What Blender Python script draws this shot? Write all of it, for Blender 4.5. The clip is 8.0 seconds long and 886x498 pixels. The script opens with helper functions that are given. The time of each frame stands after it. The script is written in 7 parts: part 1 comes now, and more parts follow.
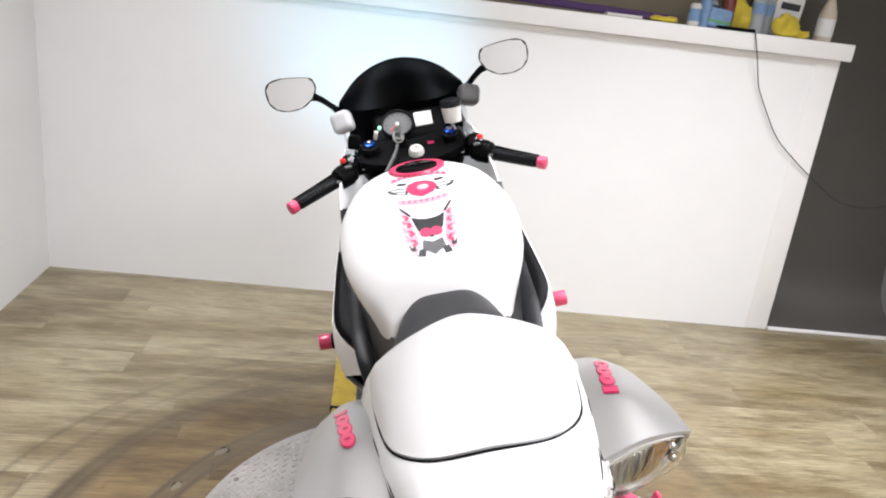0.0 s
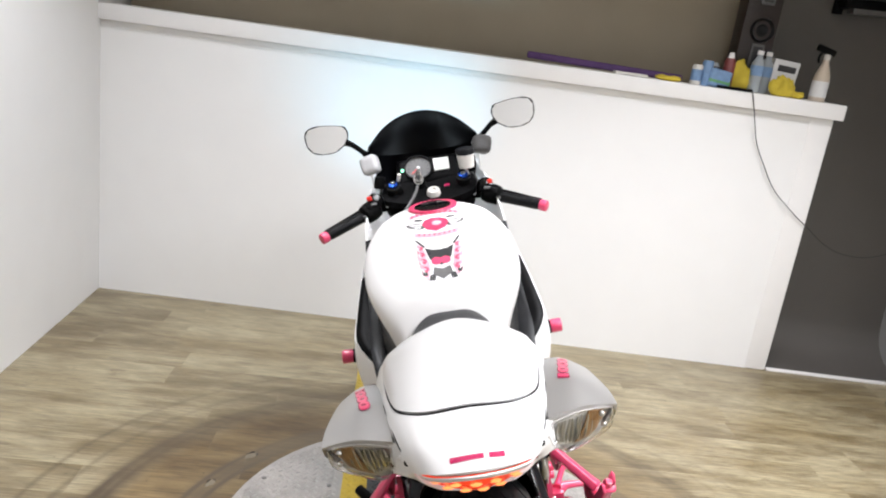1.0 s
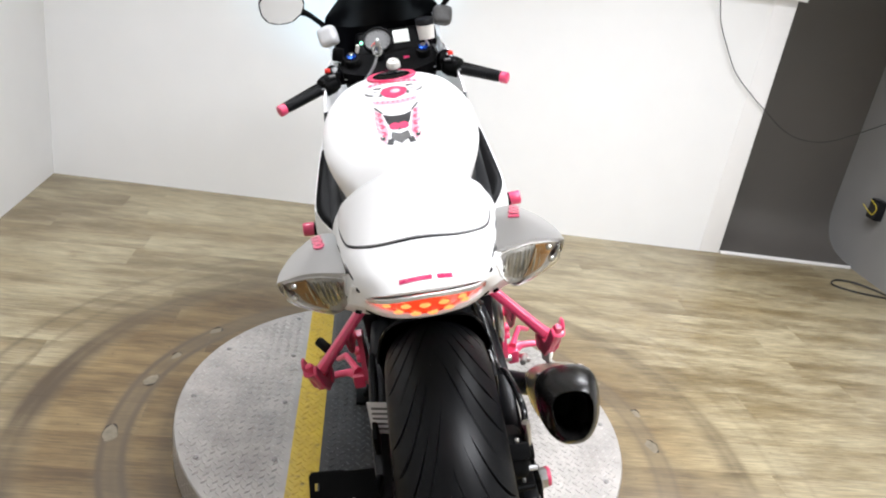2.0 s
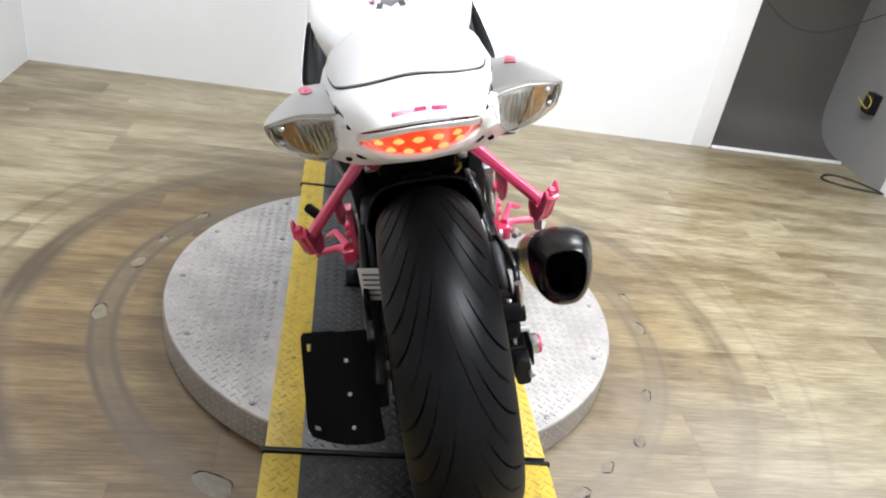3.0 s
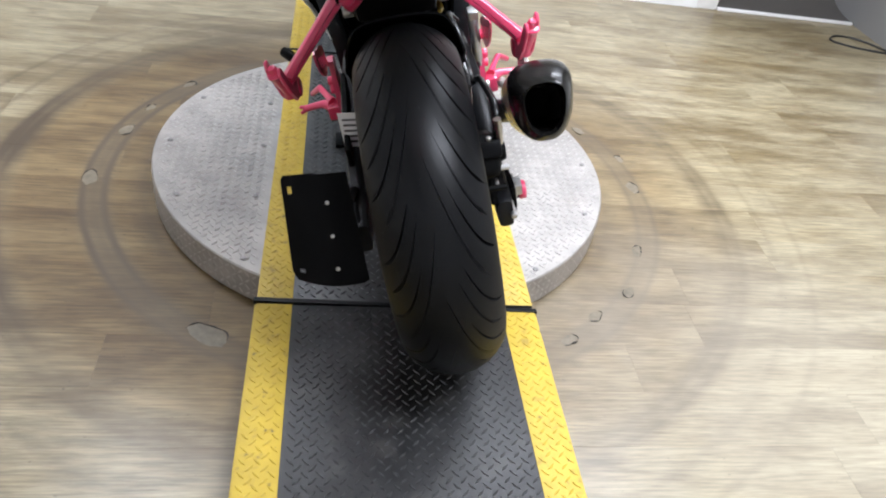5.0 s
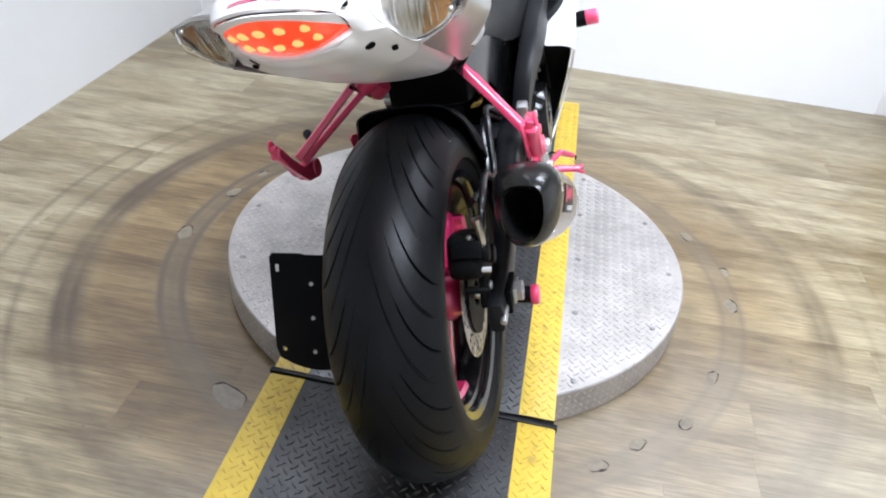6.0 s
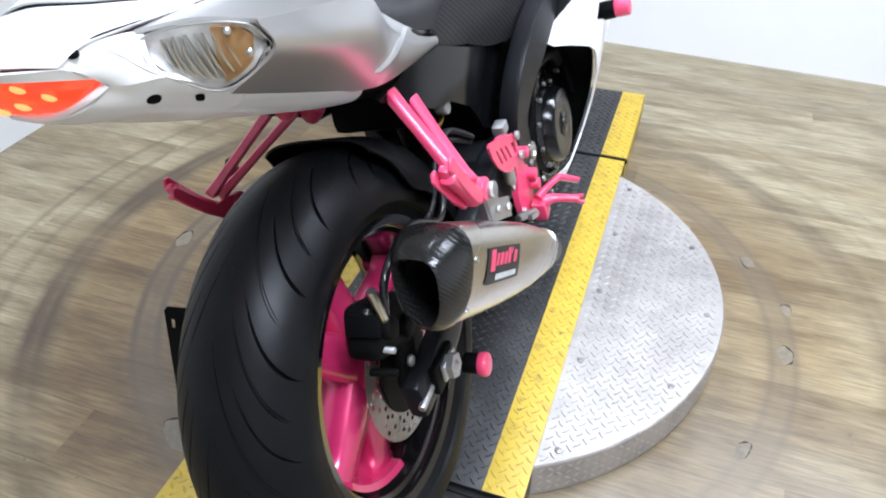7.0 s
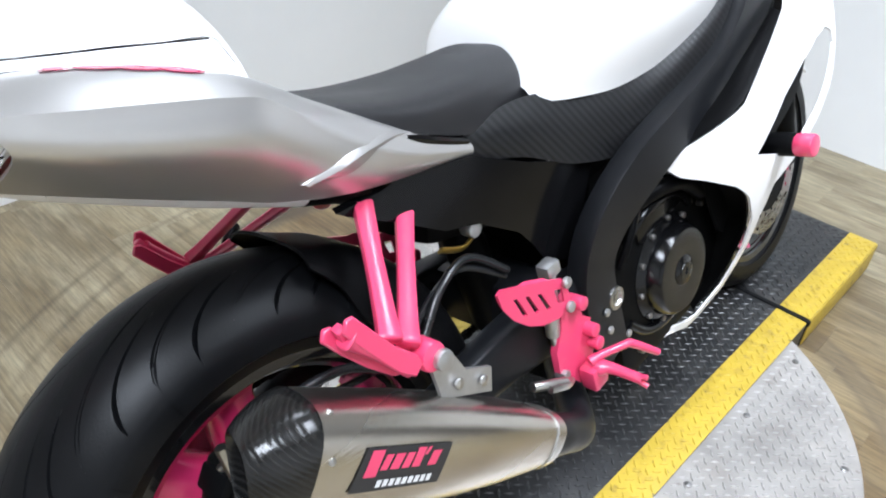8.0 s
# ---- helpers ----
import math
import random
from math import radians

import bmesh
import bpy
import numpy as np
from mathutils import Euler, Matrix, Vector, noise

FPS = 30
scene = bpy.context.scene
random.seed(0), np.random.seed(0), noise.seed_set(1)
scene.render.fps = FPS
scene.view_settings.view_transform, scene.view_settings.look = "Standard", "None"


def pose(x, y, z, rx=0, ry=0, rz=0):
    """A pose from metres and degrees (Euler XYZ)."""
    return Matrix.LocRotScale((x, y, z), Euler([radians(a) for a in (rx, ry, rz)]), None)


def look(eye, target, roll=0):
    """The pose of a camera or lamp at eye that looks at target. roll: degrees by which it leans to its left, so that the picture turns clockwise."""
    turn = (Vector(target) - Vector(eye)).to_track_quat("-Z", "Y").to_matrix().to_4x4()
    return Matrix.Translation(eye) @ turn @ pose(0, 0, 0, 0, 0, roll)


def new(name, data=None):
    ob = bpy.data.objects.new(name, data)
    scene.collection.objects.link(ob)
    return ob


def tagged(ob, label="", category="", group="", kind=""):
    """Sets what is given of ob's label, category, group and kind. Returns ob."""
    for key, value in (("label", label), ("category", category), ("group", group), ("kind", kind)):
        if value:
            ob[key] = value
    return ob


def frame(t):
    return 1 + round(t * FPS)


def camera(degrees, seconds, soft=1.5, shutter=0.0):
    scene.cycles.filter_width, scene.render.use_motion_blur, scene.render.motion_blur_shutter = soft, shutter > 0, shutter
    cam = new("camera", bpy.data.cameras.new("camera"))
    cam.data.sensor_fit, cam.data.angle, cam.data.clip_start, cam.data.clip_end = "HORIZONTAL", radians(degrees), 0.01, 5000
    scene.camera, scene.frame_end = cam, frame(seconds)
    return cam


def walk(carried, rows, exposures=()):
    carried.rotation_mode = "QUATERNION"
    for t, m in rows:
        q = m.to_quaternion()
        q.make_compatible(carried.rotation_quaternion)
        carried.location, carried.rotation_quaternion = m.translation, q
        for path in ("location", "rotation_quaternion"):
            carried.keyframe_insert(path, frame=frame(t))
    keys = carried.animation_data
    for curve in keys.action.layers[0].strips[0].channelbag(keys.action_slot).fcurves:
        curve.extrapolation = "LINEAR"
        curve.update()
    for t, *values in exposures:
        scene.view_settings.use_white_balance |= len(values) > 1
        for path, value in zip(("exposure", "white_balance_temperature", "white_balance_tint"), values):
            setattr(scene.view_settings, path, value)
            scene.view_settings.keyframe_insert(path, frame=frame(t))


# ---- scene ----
cam = camera(61.4, 8.0, 2.05)
PATH = [
    (0, (-0.313, -0.87, 1.446), (-0.081, 1.008, 0.798), 6.9),
    (0.5, (-0.261, -1.051, 1.507), (-0.2, 0.861, 0.923), 7.9),
    (1, (-0.303, -1.146, 1.507), (-0.146, 0.77, 0.955), 8.0),
    (1.5, (-0.297, -1.19, 1.465), (-0.083, 0.683, 0.798), 8.2),
    (1.7, (-0.284, -1.185, 1.448), (-0.04, 0.667, 0.734), 8.6),
    (2.8, (-0.267, -1.208, 1.372), (0.04, 0.52, 0.412), 10.0),
    (3, (-0.269, -1.202, 1.341), (0.058, 0.503, 0.349), 10.3),
    (3.5, (-0.256, -1.211, 1.305), (0.106, 0.426, 0.214), 11.5),
    (4, (-0.245, -1.229, 1.274), (0.133, 0.352, 0.109), 11.8),
    (4.2, (-0.239, -1.24, 1.261), (0.138, 0.317, 0.064), 11.3),
    (5.3, (-0.175, -1.254, 1.271), (0.075, 0.293, 0.029), 7.2),
    (5.5, (-0.098, -1.237, 1.273), (0.002, 0.356, 0.067), 3.6),
    (6, (0.157, -1.17, 1.301), (-0.05, 0.473, 0.18), 5.6),
    (6.5, (0.286, -1.034, 1.286), (-0.148, 0.523, 0.108), 2.7),
    (7, (0.398, -0.811, 1.304), (-0.104, 0.697, 0.089), 1.2),
    (7.2, (0.457, -0.734, 1.303), (-0.136, 0.74, 0.088), -0.3),
    (7.5, (0.547, -0.602, 1.323), (-0.289, 0.8, 0.167), 2.3),
    (7.7, (0.586, -0.53, 1.326), (-0.392, 0.785, 0.18), 0.9),
    (7.8, (0.589, -0.483, 1.32), (-0.456, 0.767, 0.161), 0.9),
    (8, (0.577, -0.363, 1.298), (-0.516, 0.838, 0.131), 3.1),
]
walk(cam, [(t, look(eye, target, roll)) for t, eye, target, roll in PATH],
     exposures=[(0, -0.16, 6350, 13), (1.0, -0.14, 6350, 12), (1.7, -0.11, 6300, 11), (2.8, 0.04, 6120, 10), (4.2, 0.07, 6000, 11), (5.6, 0.05, 5800, 11), (7.0, 0.0, 5600, 10), (8.0, -0.10, 5720, 8)])
CX, CY = -0.033, 0.665          # turntable centre
TOP = 0.093                     # height of the turntable deck

# ---- light ----
world = bpy.data.worlds.new("world")
scene.world = world
world.use_nodes = True
wbg = world.node_tree.nodes["Background"]
wbg.inputs[0].default_value = (0.95, 0.97, 1.0, 1)
wbg.inputs[1].default_value = 0.02


def area_lamp(name, m, w, h, power, colour, spread=180.0):
    d = bpy.data.lights.new(name, "AREA")
    d.shape, d.size, d.size_y = "RECTANGLE", w, h
    d.energy, d.color, d.spread = power, colour, radians(spread)
    ob = new(name, d)
    ob.matrix_world = m
    return ob


WARM = (0.985, 0.985, 1.0)
area_lamp("ceiling_lamp_main", look((1.00, 1.15, 2.70), (1.00, 1.15, 0)), 1.5, 0.6, 48, WARM, 106)
area_lamp("ceiling_lamp_left", look((-1.10, 1.30, 2.70), (-1.10, 1.30, 0)), 0.7, 0.6, 22, WARM, 108)
area_lamp("ceiling_lamp_rear", look((0.80, -0.85, 2.70), (0.80, -0.85, 0)), 1.2, 0.6, 78, WARM, 158)



# ---- materials ----
def mat(name, base, rough=0.5, metal=0.0, coat=0.0, vary=0.08, scale=30.0, bump=0.0, bscale=200.0, stretch=(1, 1, 1), emit=None, power=0.0, coords="Object", spec=0.5, stain=None):
    """A surface with tone and gloss that vary at two scales, and fine relief."""
    m = bpy.data.materials.new(name)
    m.use_nodes = True
    nt = m.node_tree
    n, l = nt.nodes, nt.links
    b = n["Principled BSDF"]
    tc = n.new("ShaderNodeTexCoord")
    mp = n.new("ShaderNodeMapping")
    mp.inputs["Scale"].default_value = stretch
    l.new(tc.outputs[coords], mp.inputs[0])
    n1 = n.new("ShaderNodeTexNoise")
    n1.inputs["Scale"].default_value, n1.inputs["Detail"].default_value = scale, 6
    n2 = n.new("ShaderNodeTexNoise")
    n2.inputs["Scale"].default_value, n2.inputs["Detail"].default_value = scale * 0.12, 3
    l.new(mp.outputs[0], n1.inputs[0])
    l.new(mp.outputs[0], n2.inputs[0])
    ad = n.new("ShaderNodeMath")
    ad.operation = "ADD"
    l.new(n1.outputs[0], ad.inputs[0])
    l.new(n2.outputs[0], ad.inputs[1])
    mr = n.new("ShaderNodeMapRange")
    mr.inputs[1].default_value, mr.inputs[2].default_value = 0.6, 1.4
    mr.inputs[3].default_value, mr.inputs[4].default_value = 1 - vary, 1 + vary
    l.new(ad.outputs[0], mr.inputs[0])
    mx = n.new("ShaderNodeMix")
    mx.data_type, mx.blend_type = "RGBA", "MULTIPLY"
    mx.inputs[0].default_value = 1.0
    mx.inputs[6].default_value = (*base, 1)
    l.new(mr.outputs[0], mx.inputs[7])
    col = mx.outputs[2]
    for tint, size, lo, hi, most in stain or ():
        st = n.new("ShaderNodeTexNoise")
        st.inputs["Scale"].default_value, st.inputs["Detail"].default_value, st.inputs["Roughness"].default_value = size, 7, 0.62
        l.new(mp.outputs[0], st.inputs[0])
        sr = n.new("ShaderNodeMapRange")
        sr.interpolation_type = "SMOOTHSTEP"
        for i, w in enumerate((lo, hi, 0.0, most)):
            sr.inputs[i + 1].default_value = w
        l.new(st.outputs[0], sr.inputs[0])
        sm = n.new("ShaderNodeMix")
        sm.data_type = "RGBA"
        l.new(sr.outputs[0], sm.inputs[0])
        l.new(col, sm.inputs[6])
        sm.inputs[7].default_value = (*tint, 1)
        col = sm.outputs[2]
    l.new(col, b.inputs["Base Color"])
    rr = n.new("ShaderNodeMapRange")
    rr.inputs[1].default_value, rr.inputs[2].default_value = 0.3, 0.7
    rr.inputs[3].default_value, rr.inputs[4].default_value = max(0.02, rough * 0.85), min(1, rough * 1.15)
    l.new(n2.outputs[0], rr.inputs[0])
    l.new(rr.outputs[0], b.inputs["Roughness"])
    b.inputs["Metallic"].default_value = metal
    b.inputs["Coat Weight"].default_value = coat
    b.inputs["Coat Roughness"].default_value = 0.12
    b.inputs["Specular IOR Level"].default_value = spec
    if bump:
        n3 = n.new("ShaderNodeTexNoise")
        n3.inputs["Scale"].default_value, n3.inputs["Detail"].default_value = bscale, 4
        l.new(mp.outputs[0], n3.inputs[0])
        bp = n.new("ShaderNodeBump")
        bp.inputs["Strength"].default_value, bp.inputs["Distance"].default_value = bump, 0.002
        l.new(n3.outputs[0], bp.inputs["Height"])
        l.new(bp.outputs[0], b.inputs["Normal"])
    if emit:
        b.inputs["Emission Color"].default_value = (*emit, 1)
        b.inputs["Emission Strength"].default_value = power
    return m


def carbon_mat(name, pitch, rough, dark, light, coat=0.5):
    """Woven carbon look: fine diagonal ribs under lacquer."""
    m = mat(name, light, rough, 0.0, coat, 0.1, 60, spec=0.3)
    nt = m.node_tree
    n, l = nt.nodes, nt.links
    b = n["Principled BSDF"]
    tc = n.new("ShaderNodeTexCoord")
    w = n.new("ShaderNodeTexWave")
    w.wave_type, w.bands_direction = "BANDS", "DIAGONAL"
    w.inputs["Scale"].default_value = pitch
    l.new(tc.outputs["Object"], w.inputs[0])
    rp = n.new("ShaderNodeMix")
    rp.data_type = "RGBA"
    rp.inputs[6].default_value, rp.inputs[7].default_value = (*dark, 1), (*light, 1)
    l.new(w.outputs[1], rp.inputs[0])
    l.new(rp.outputs[2], b.inputs["Base Color"])
    bp = n.new("ShaderNodeBump")
    bp.inputs["Strength"].default_value, bp.inputs["Distance"].default_value = 0.25, 0.001
    l.new(w.outputs[1], bp.inputs["Height"])
    l.new(bp.outputs[0], b.inputs["Normal"])
    return m


def plank_mat():
    """Greyish oak vinyl: long grain, a tone of its own for each plank, round scuffs that the turntable and wheels have left."""
    m = bpy.data.materials.new("oak_vinyl")
    m.use_nodes = True
    nt = m.node_tree
    n, l = nt.nodes, nt.links
    b = n["Principled BSDF"]
    geo = n.new("ShaderNodeNewGeometry")
    info = n.new("ShaderNodeObjectInfo")

    def math_(op, a, c=None, clamp=False):
        q = n.new("ShaderNodeMath")
        q.operation, q.use_clamp = op, clamp
        for i, v in enumerate((a, c)):
            if v is None:
                continue
            if isinstance(v, (int, float)):
                q.inputs[i].default_value = v
            else:
                l.new(v, q.inputs[i])
        return q.outputs[0]

    def noise_(vec, scale, detail=5, rough=0.55):
        q = n.new("ShaderNodeTexNoise")
        q.inputs["Scale"].default_value, q.inputs["Detail"].default_value, q.inputs["Roughness"].default_value = scale, detail, rough
        l.new(vec, q.inputs[0])
        return q.outputs[0]

    shift = n.new("ShaderNodeVectorMath")
    shift.operation = "MULTIPLY_ADD"
    comb = n.new("ShaderNodeCombineXYZ")
    for i in range(3):
        l.new(info.outputs["Random"], comb.inputs[i])
    l.new(comb.outputs[0], shift.inputs[0])
    shift.inputs[1].default_value = (17.0, 9.0, 5.0)
    l.new(geo.outputs["Position"], shift.inputs[2])
    def stretched(k):
        q = n.new("ShaderNodeMapping")
        q.inputs["Scale"].default_value = (1.0, k, 1.0)
        l.new(shift.outputs[0], q.inputs[0])
        return q.outputs[0]

    def span(v, lo, hi, a, b_):
        q = n.new("ShaderNodeMapRange")
        q.interpolation_type = "SMOOTHSTEP"
        for i, w in enumerate((lo, hi, a, b_)):
            q.inputs[i + 1].default_value = w
        l.new(v, q.inputs[0])
        return q.outputs[0]

    def blend(f, a, b_, mode="MIX"):
        q = n.new("ShaderNodeMix")
        q.data_type, q.blend_type = "RGBA", mode
        for i, v in ((0, f), (6, a), (7, b_)):
            if isinstance(v, tuple):
                q.inputs[i].default_value = (*v, 1)
            elif isinstance(v, (int, float)):
                q.inputs[i].default_value = v
            else:
                l.new(v, q.inputs[i])
        return q.outputs[2]

    grain = noise_(stretched(3.6), 3.0, 6, 0.60)
    fine = noise_(stretched(16.0), 10.0, 5, 0.6)
    hue = noise_(stretched(3.0), 1.5, 3, 0.5)
    knots = noise_(stretched(2.2), 7.0, 3, 0.5)
    broad = noise_(geo.outputs["Position"], 1.1, 3)
    tone = math_("ADD", grain, math_("MULTIPLY", math_("SUBTRACT", info.outputs["Random"], 0.5), 0.16))
    tone = math_("ADD", tone, math_("MULTIPLY", math_("SUBTRACT", broad, 0.5), 0.42))
    wood = blend(span(tone, 0.24, 0.74, 0.0, 1.0), (0.138, 0.102, 0.050), (0.335, 0.288, 0.182))
    wood = blend(span(hue, 0.45, 0.75, 0.0, 0.50), wood, (0.205, 0.153, 0.072))
    wood = blend(span(knots, 0.60, 0.80, 0.0, 0.45), wood, (0.100, 0.070, 0.034))
    wood = blend(1.0, wood, span(fine, 0.25, 0.75, 0.66, 1.27), "MULTIPLY")
    specks = noise_(geo.outputs["Position"], 55.0, 3, 0.6)
    wood = blend(span(specks, 0.66, 0.74, 0.0, 0.55), wood, (0.070, 0.050, 0.026))
    # round scuffs
    sep = n.new("ShaderNodeSeparateXYZ")
    l.new(geo.outputs["Position"], sep.inputs[0])
    dx, dy = math_("SUBTRACT", sep.outputs[0], CX), math_("SUBTRACT", sep.outputs[1], CY)
    rad = math_("SQRT", math_("ADD", math_("MULTIPLY", dx, dx), math_("MULTIPLY", dy, dy)))
    wob = math_("ADD", rad, math_("MULTIPLY", math_("SUBTRACT", broad, 0.5), 0.03))
    patch = noise_(geo.outputs["Position"], 2.2, 4)
    patchy = math_("ADD", 0.38, math_("MULTIPLY", math_("MULTIPLY", math_("SUBTRACT", patch, 0.36), 3.2, True), 0.5))
    turn = math_("ABSOLUTE", math_("ARCTAN2", dy, dx))
    marked = math_("ADD", 0.46, math_("MULTIPLY", math_("MULTIPLY", math_("SUBTRACT", turn, 2.35), 4.0, True), 0.75))
    dirt = None
    for r0, wd, amp in ((1.062, 0.040, 0.70), (1.100, 0.022, 0.65), (1.085, 0.075, 0.35), (1.205, 0.018, 0.45), (1.295, 0.016, 0.5), (0.69, 0.045, 0.5)):
        d = math_("DIVIDE", math_("ABSOLUTE", math_("SUBTRACT", wob, r0)), wd)
        g = math_("MULTIPLY", math_("SUBTRACT", 1.0, d, True), amp)
        dirt = g if dirt is None else math_("ADD", dirt, g, True)
    ruts = None
    for r0, wd, amp in ((0.845, 0.014, 0.85), (0.790, 0.014, 0.80), (0.815, 0.045, 0.40)):
        d = math_("DIVIDE", math_("ABSOLUTE", math_("SUBTRACT", wob, r0)), wd)
        g = math_("MULTIPLY", math_("SUBTRACT", 1.0, d, True), amp)
        ruts = g if ruts is None else math_("ADD", ruts, g, True)
    ruts = math_("MULTIPLY", ruts, marked)
    dirt = math_("ADD", math_("MULTIPLY", math_("MULTIPLY", dirt, patchy, True), math_("ADD", marked, 0.22), True), ruts, True)
    # brown grime worked into the boards round the turntable
    band = n.new("ShaderNodeMapRange")
    band.interpolation_type = "SMOOTHSTEP"
    band.inputs[1].default_value, band.inputs[2].default_value, band.inputs[3].default_value, band.inputs[4].default_value = 0.82, 1.26, 1.0, 0.0
    l.new(wob, band.inputs[0])
    grime = math_("MULTIPLY", band.outputs[0], math_("ADD", math_("ADD", 0.25, math_("MULTIPLY", patch, 0.95)), math_("MULTIPLY", math_("SUBTRACT", 0.1, dx, True), 0.85)), True)
    mix = n.new("ShaderNodeMix")
    mix.data_type = "RGBA"
    l.new(dirt, mix.inputs[0])
    mix.inputs[7].default_value = (0.060, 0.040, 0.020, 1)
    soil = n.new("ShaderNodeMix")
    soil.data_type, soil.blend_type = "RGBA", "MULTIPLY"
    l.new(grime, soil.inputs[0])
    l.new(wood, soil.inputs[6])
    soil.inputs[7].default_value = (0.60, 0.48, 0.32, 1)
    l.new(soil.outputs[2], mix.inputs[6])
    # grey film rubbed into the path of the turntable's feet
    d = math_("DIVIDE", math_("ABSOLUTE", math_("SUBTRACT", wob, 0.815)), 0.060)
    film = math_("MULTIPLY", math_("MULTIPLY", math_("SUBTRACT", 1.0, d, True), 1.6, True), math_("MULTIPLY", patchy, 0.62), True)
    stained = blend(film, mix.outputs[2], (0.130, 0.100, 0.062))
    # pale patch centred at (0.95, -0.25), fading outwards; worn is its blend factor
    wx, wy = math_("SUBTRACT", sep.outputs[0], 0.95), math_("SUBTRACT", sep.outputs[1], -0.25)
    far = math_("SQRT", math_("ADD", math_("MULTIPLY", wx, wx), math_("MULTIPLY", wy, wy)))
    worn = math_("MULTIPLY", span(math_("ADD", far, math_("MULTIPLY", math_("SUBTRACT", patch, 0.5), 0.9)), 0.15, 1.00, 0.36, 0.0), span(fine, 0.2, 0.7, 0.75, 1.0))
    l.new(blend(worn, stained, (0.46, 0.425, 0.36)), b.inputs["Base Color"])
    ro = math_("ADD", math_("ADD", 0.30, math_("MULTIPLY", patch, 0.18)), math_("MULTIPLY", grime, 0.14))
    b.inputs["Specular IOR Level"].default_value = 0.5
    b.inputs["Coat Weight"].default_value, b.inputs["Coat Roughness"].default_value = 0.28, 0.26
    l.new(ro, b.inputs["Roughness"])
    bp = n.new("ShaderNodeBump")
    bp.inputs["Strength"].default_value, bp.inputs["Distance"].default_value = 0.08, 0.001
    l.new(fine, bp.inputs["Height"])
    l.new(bp.outputs[0], b.inputs["Normal"])
    return m


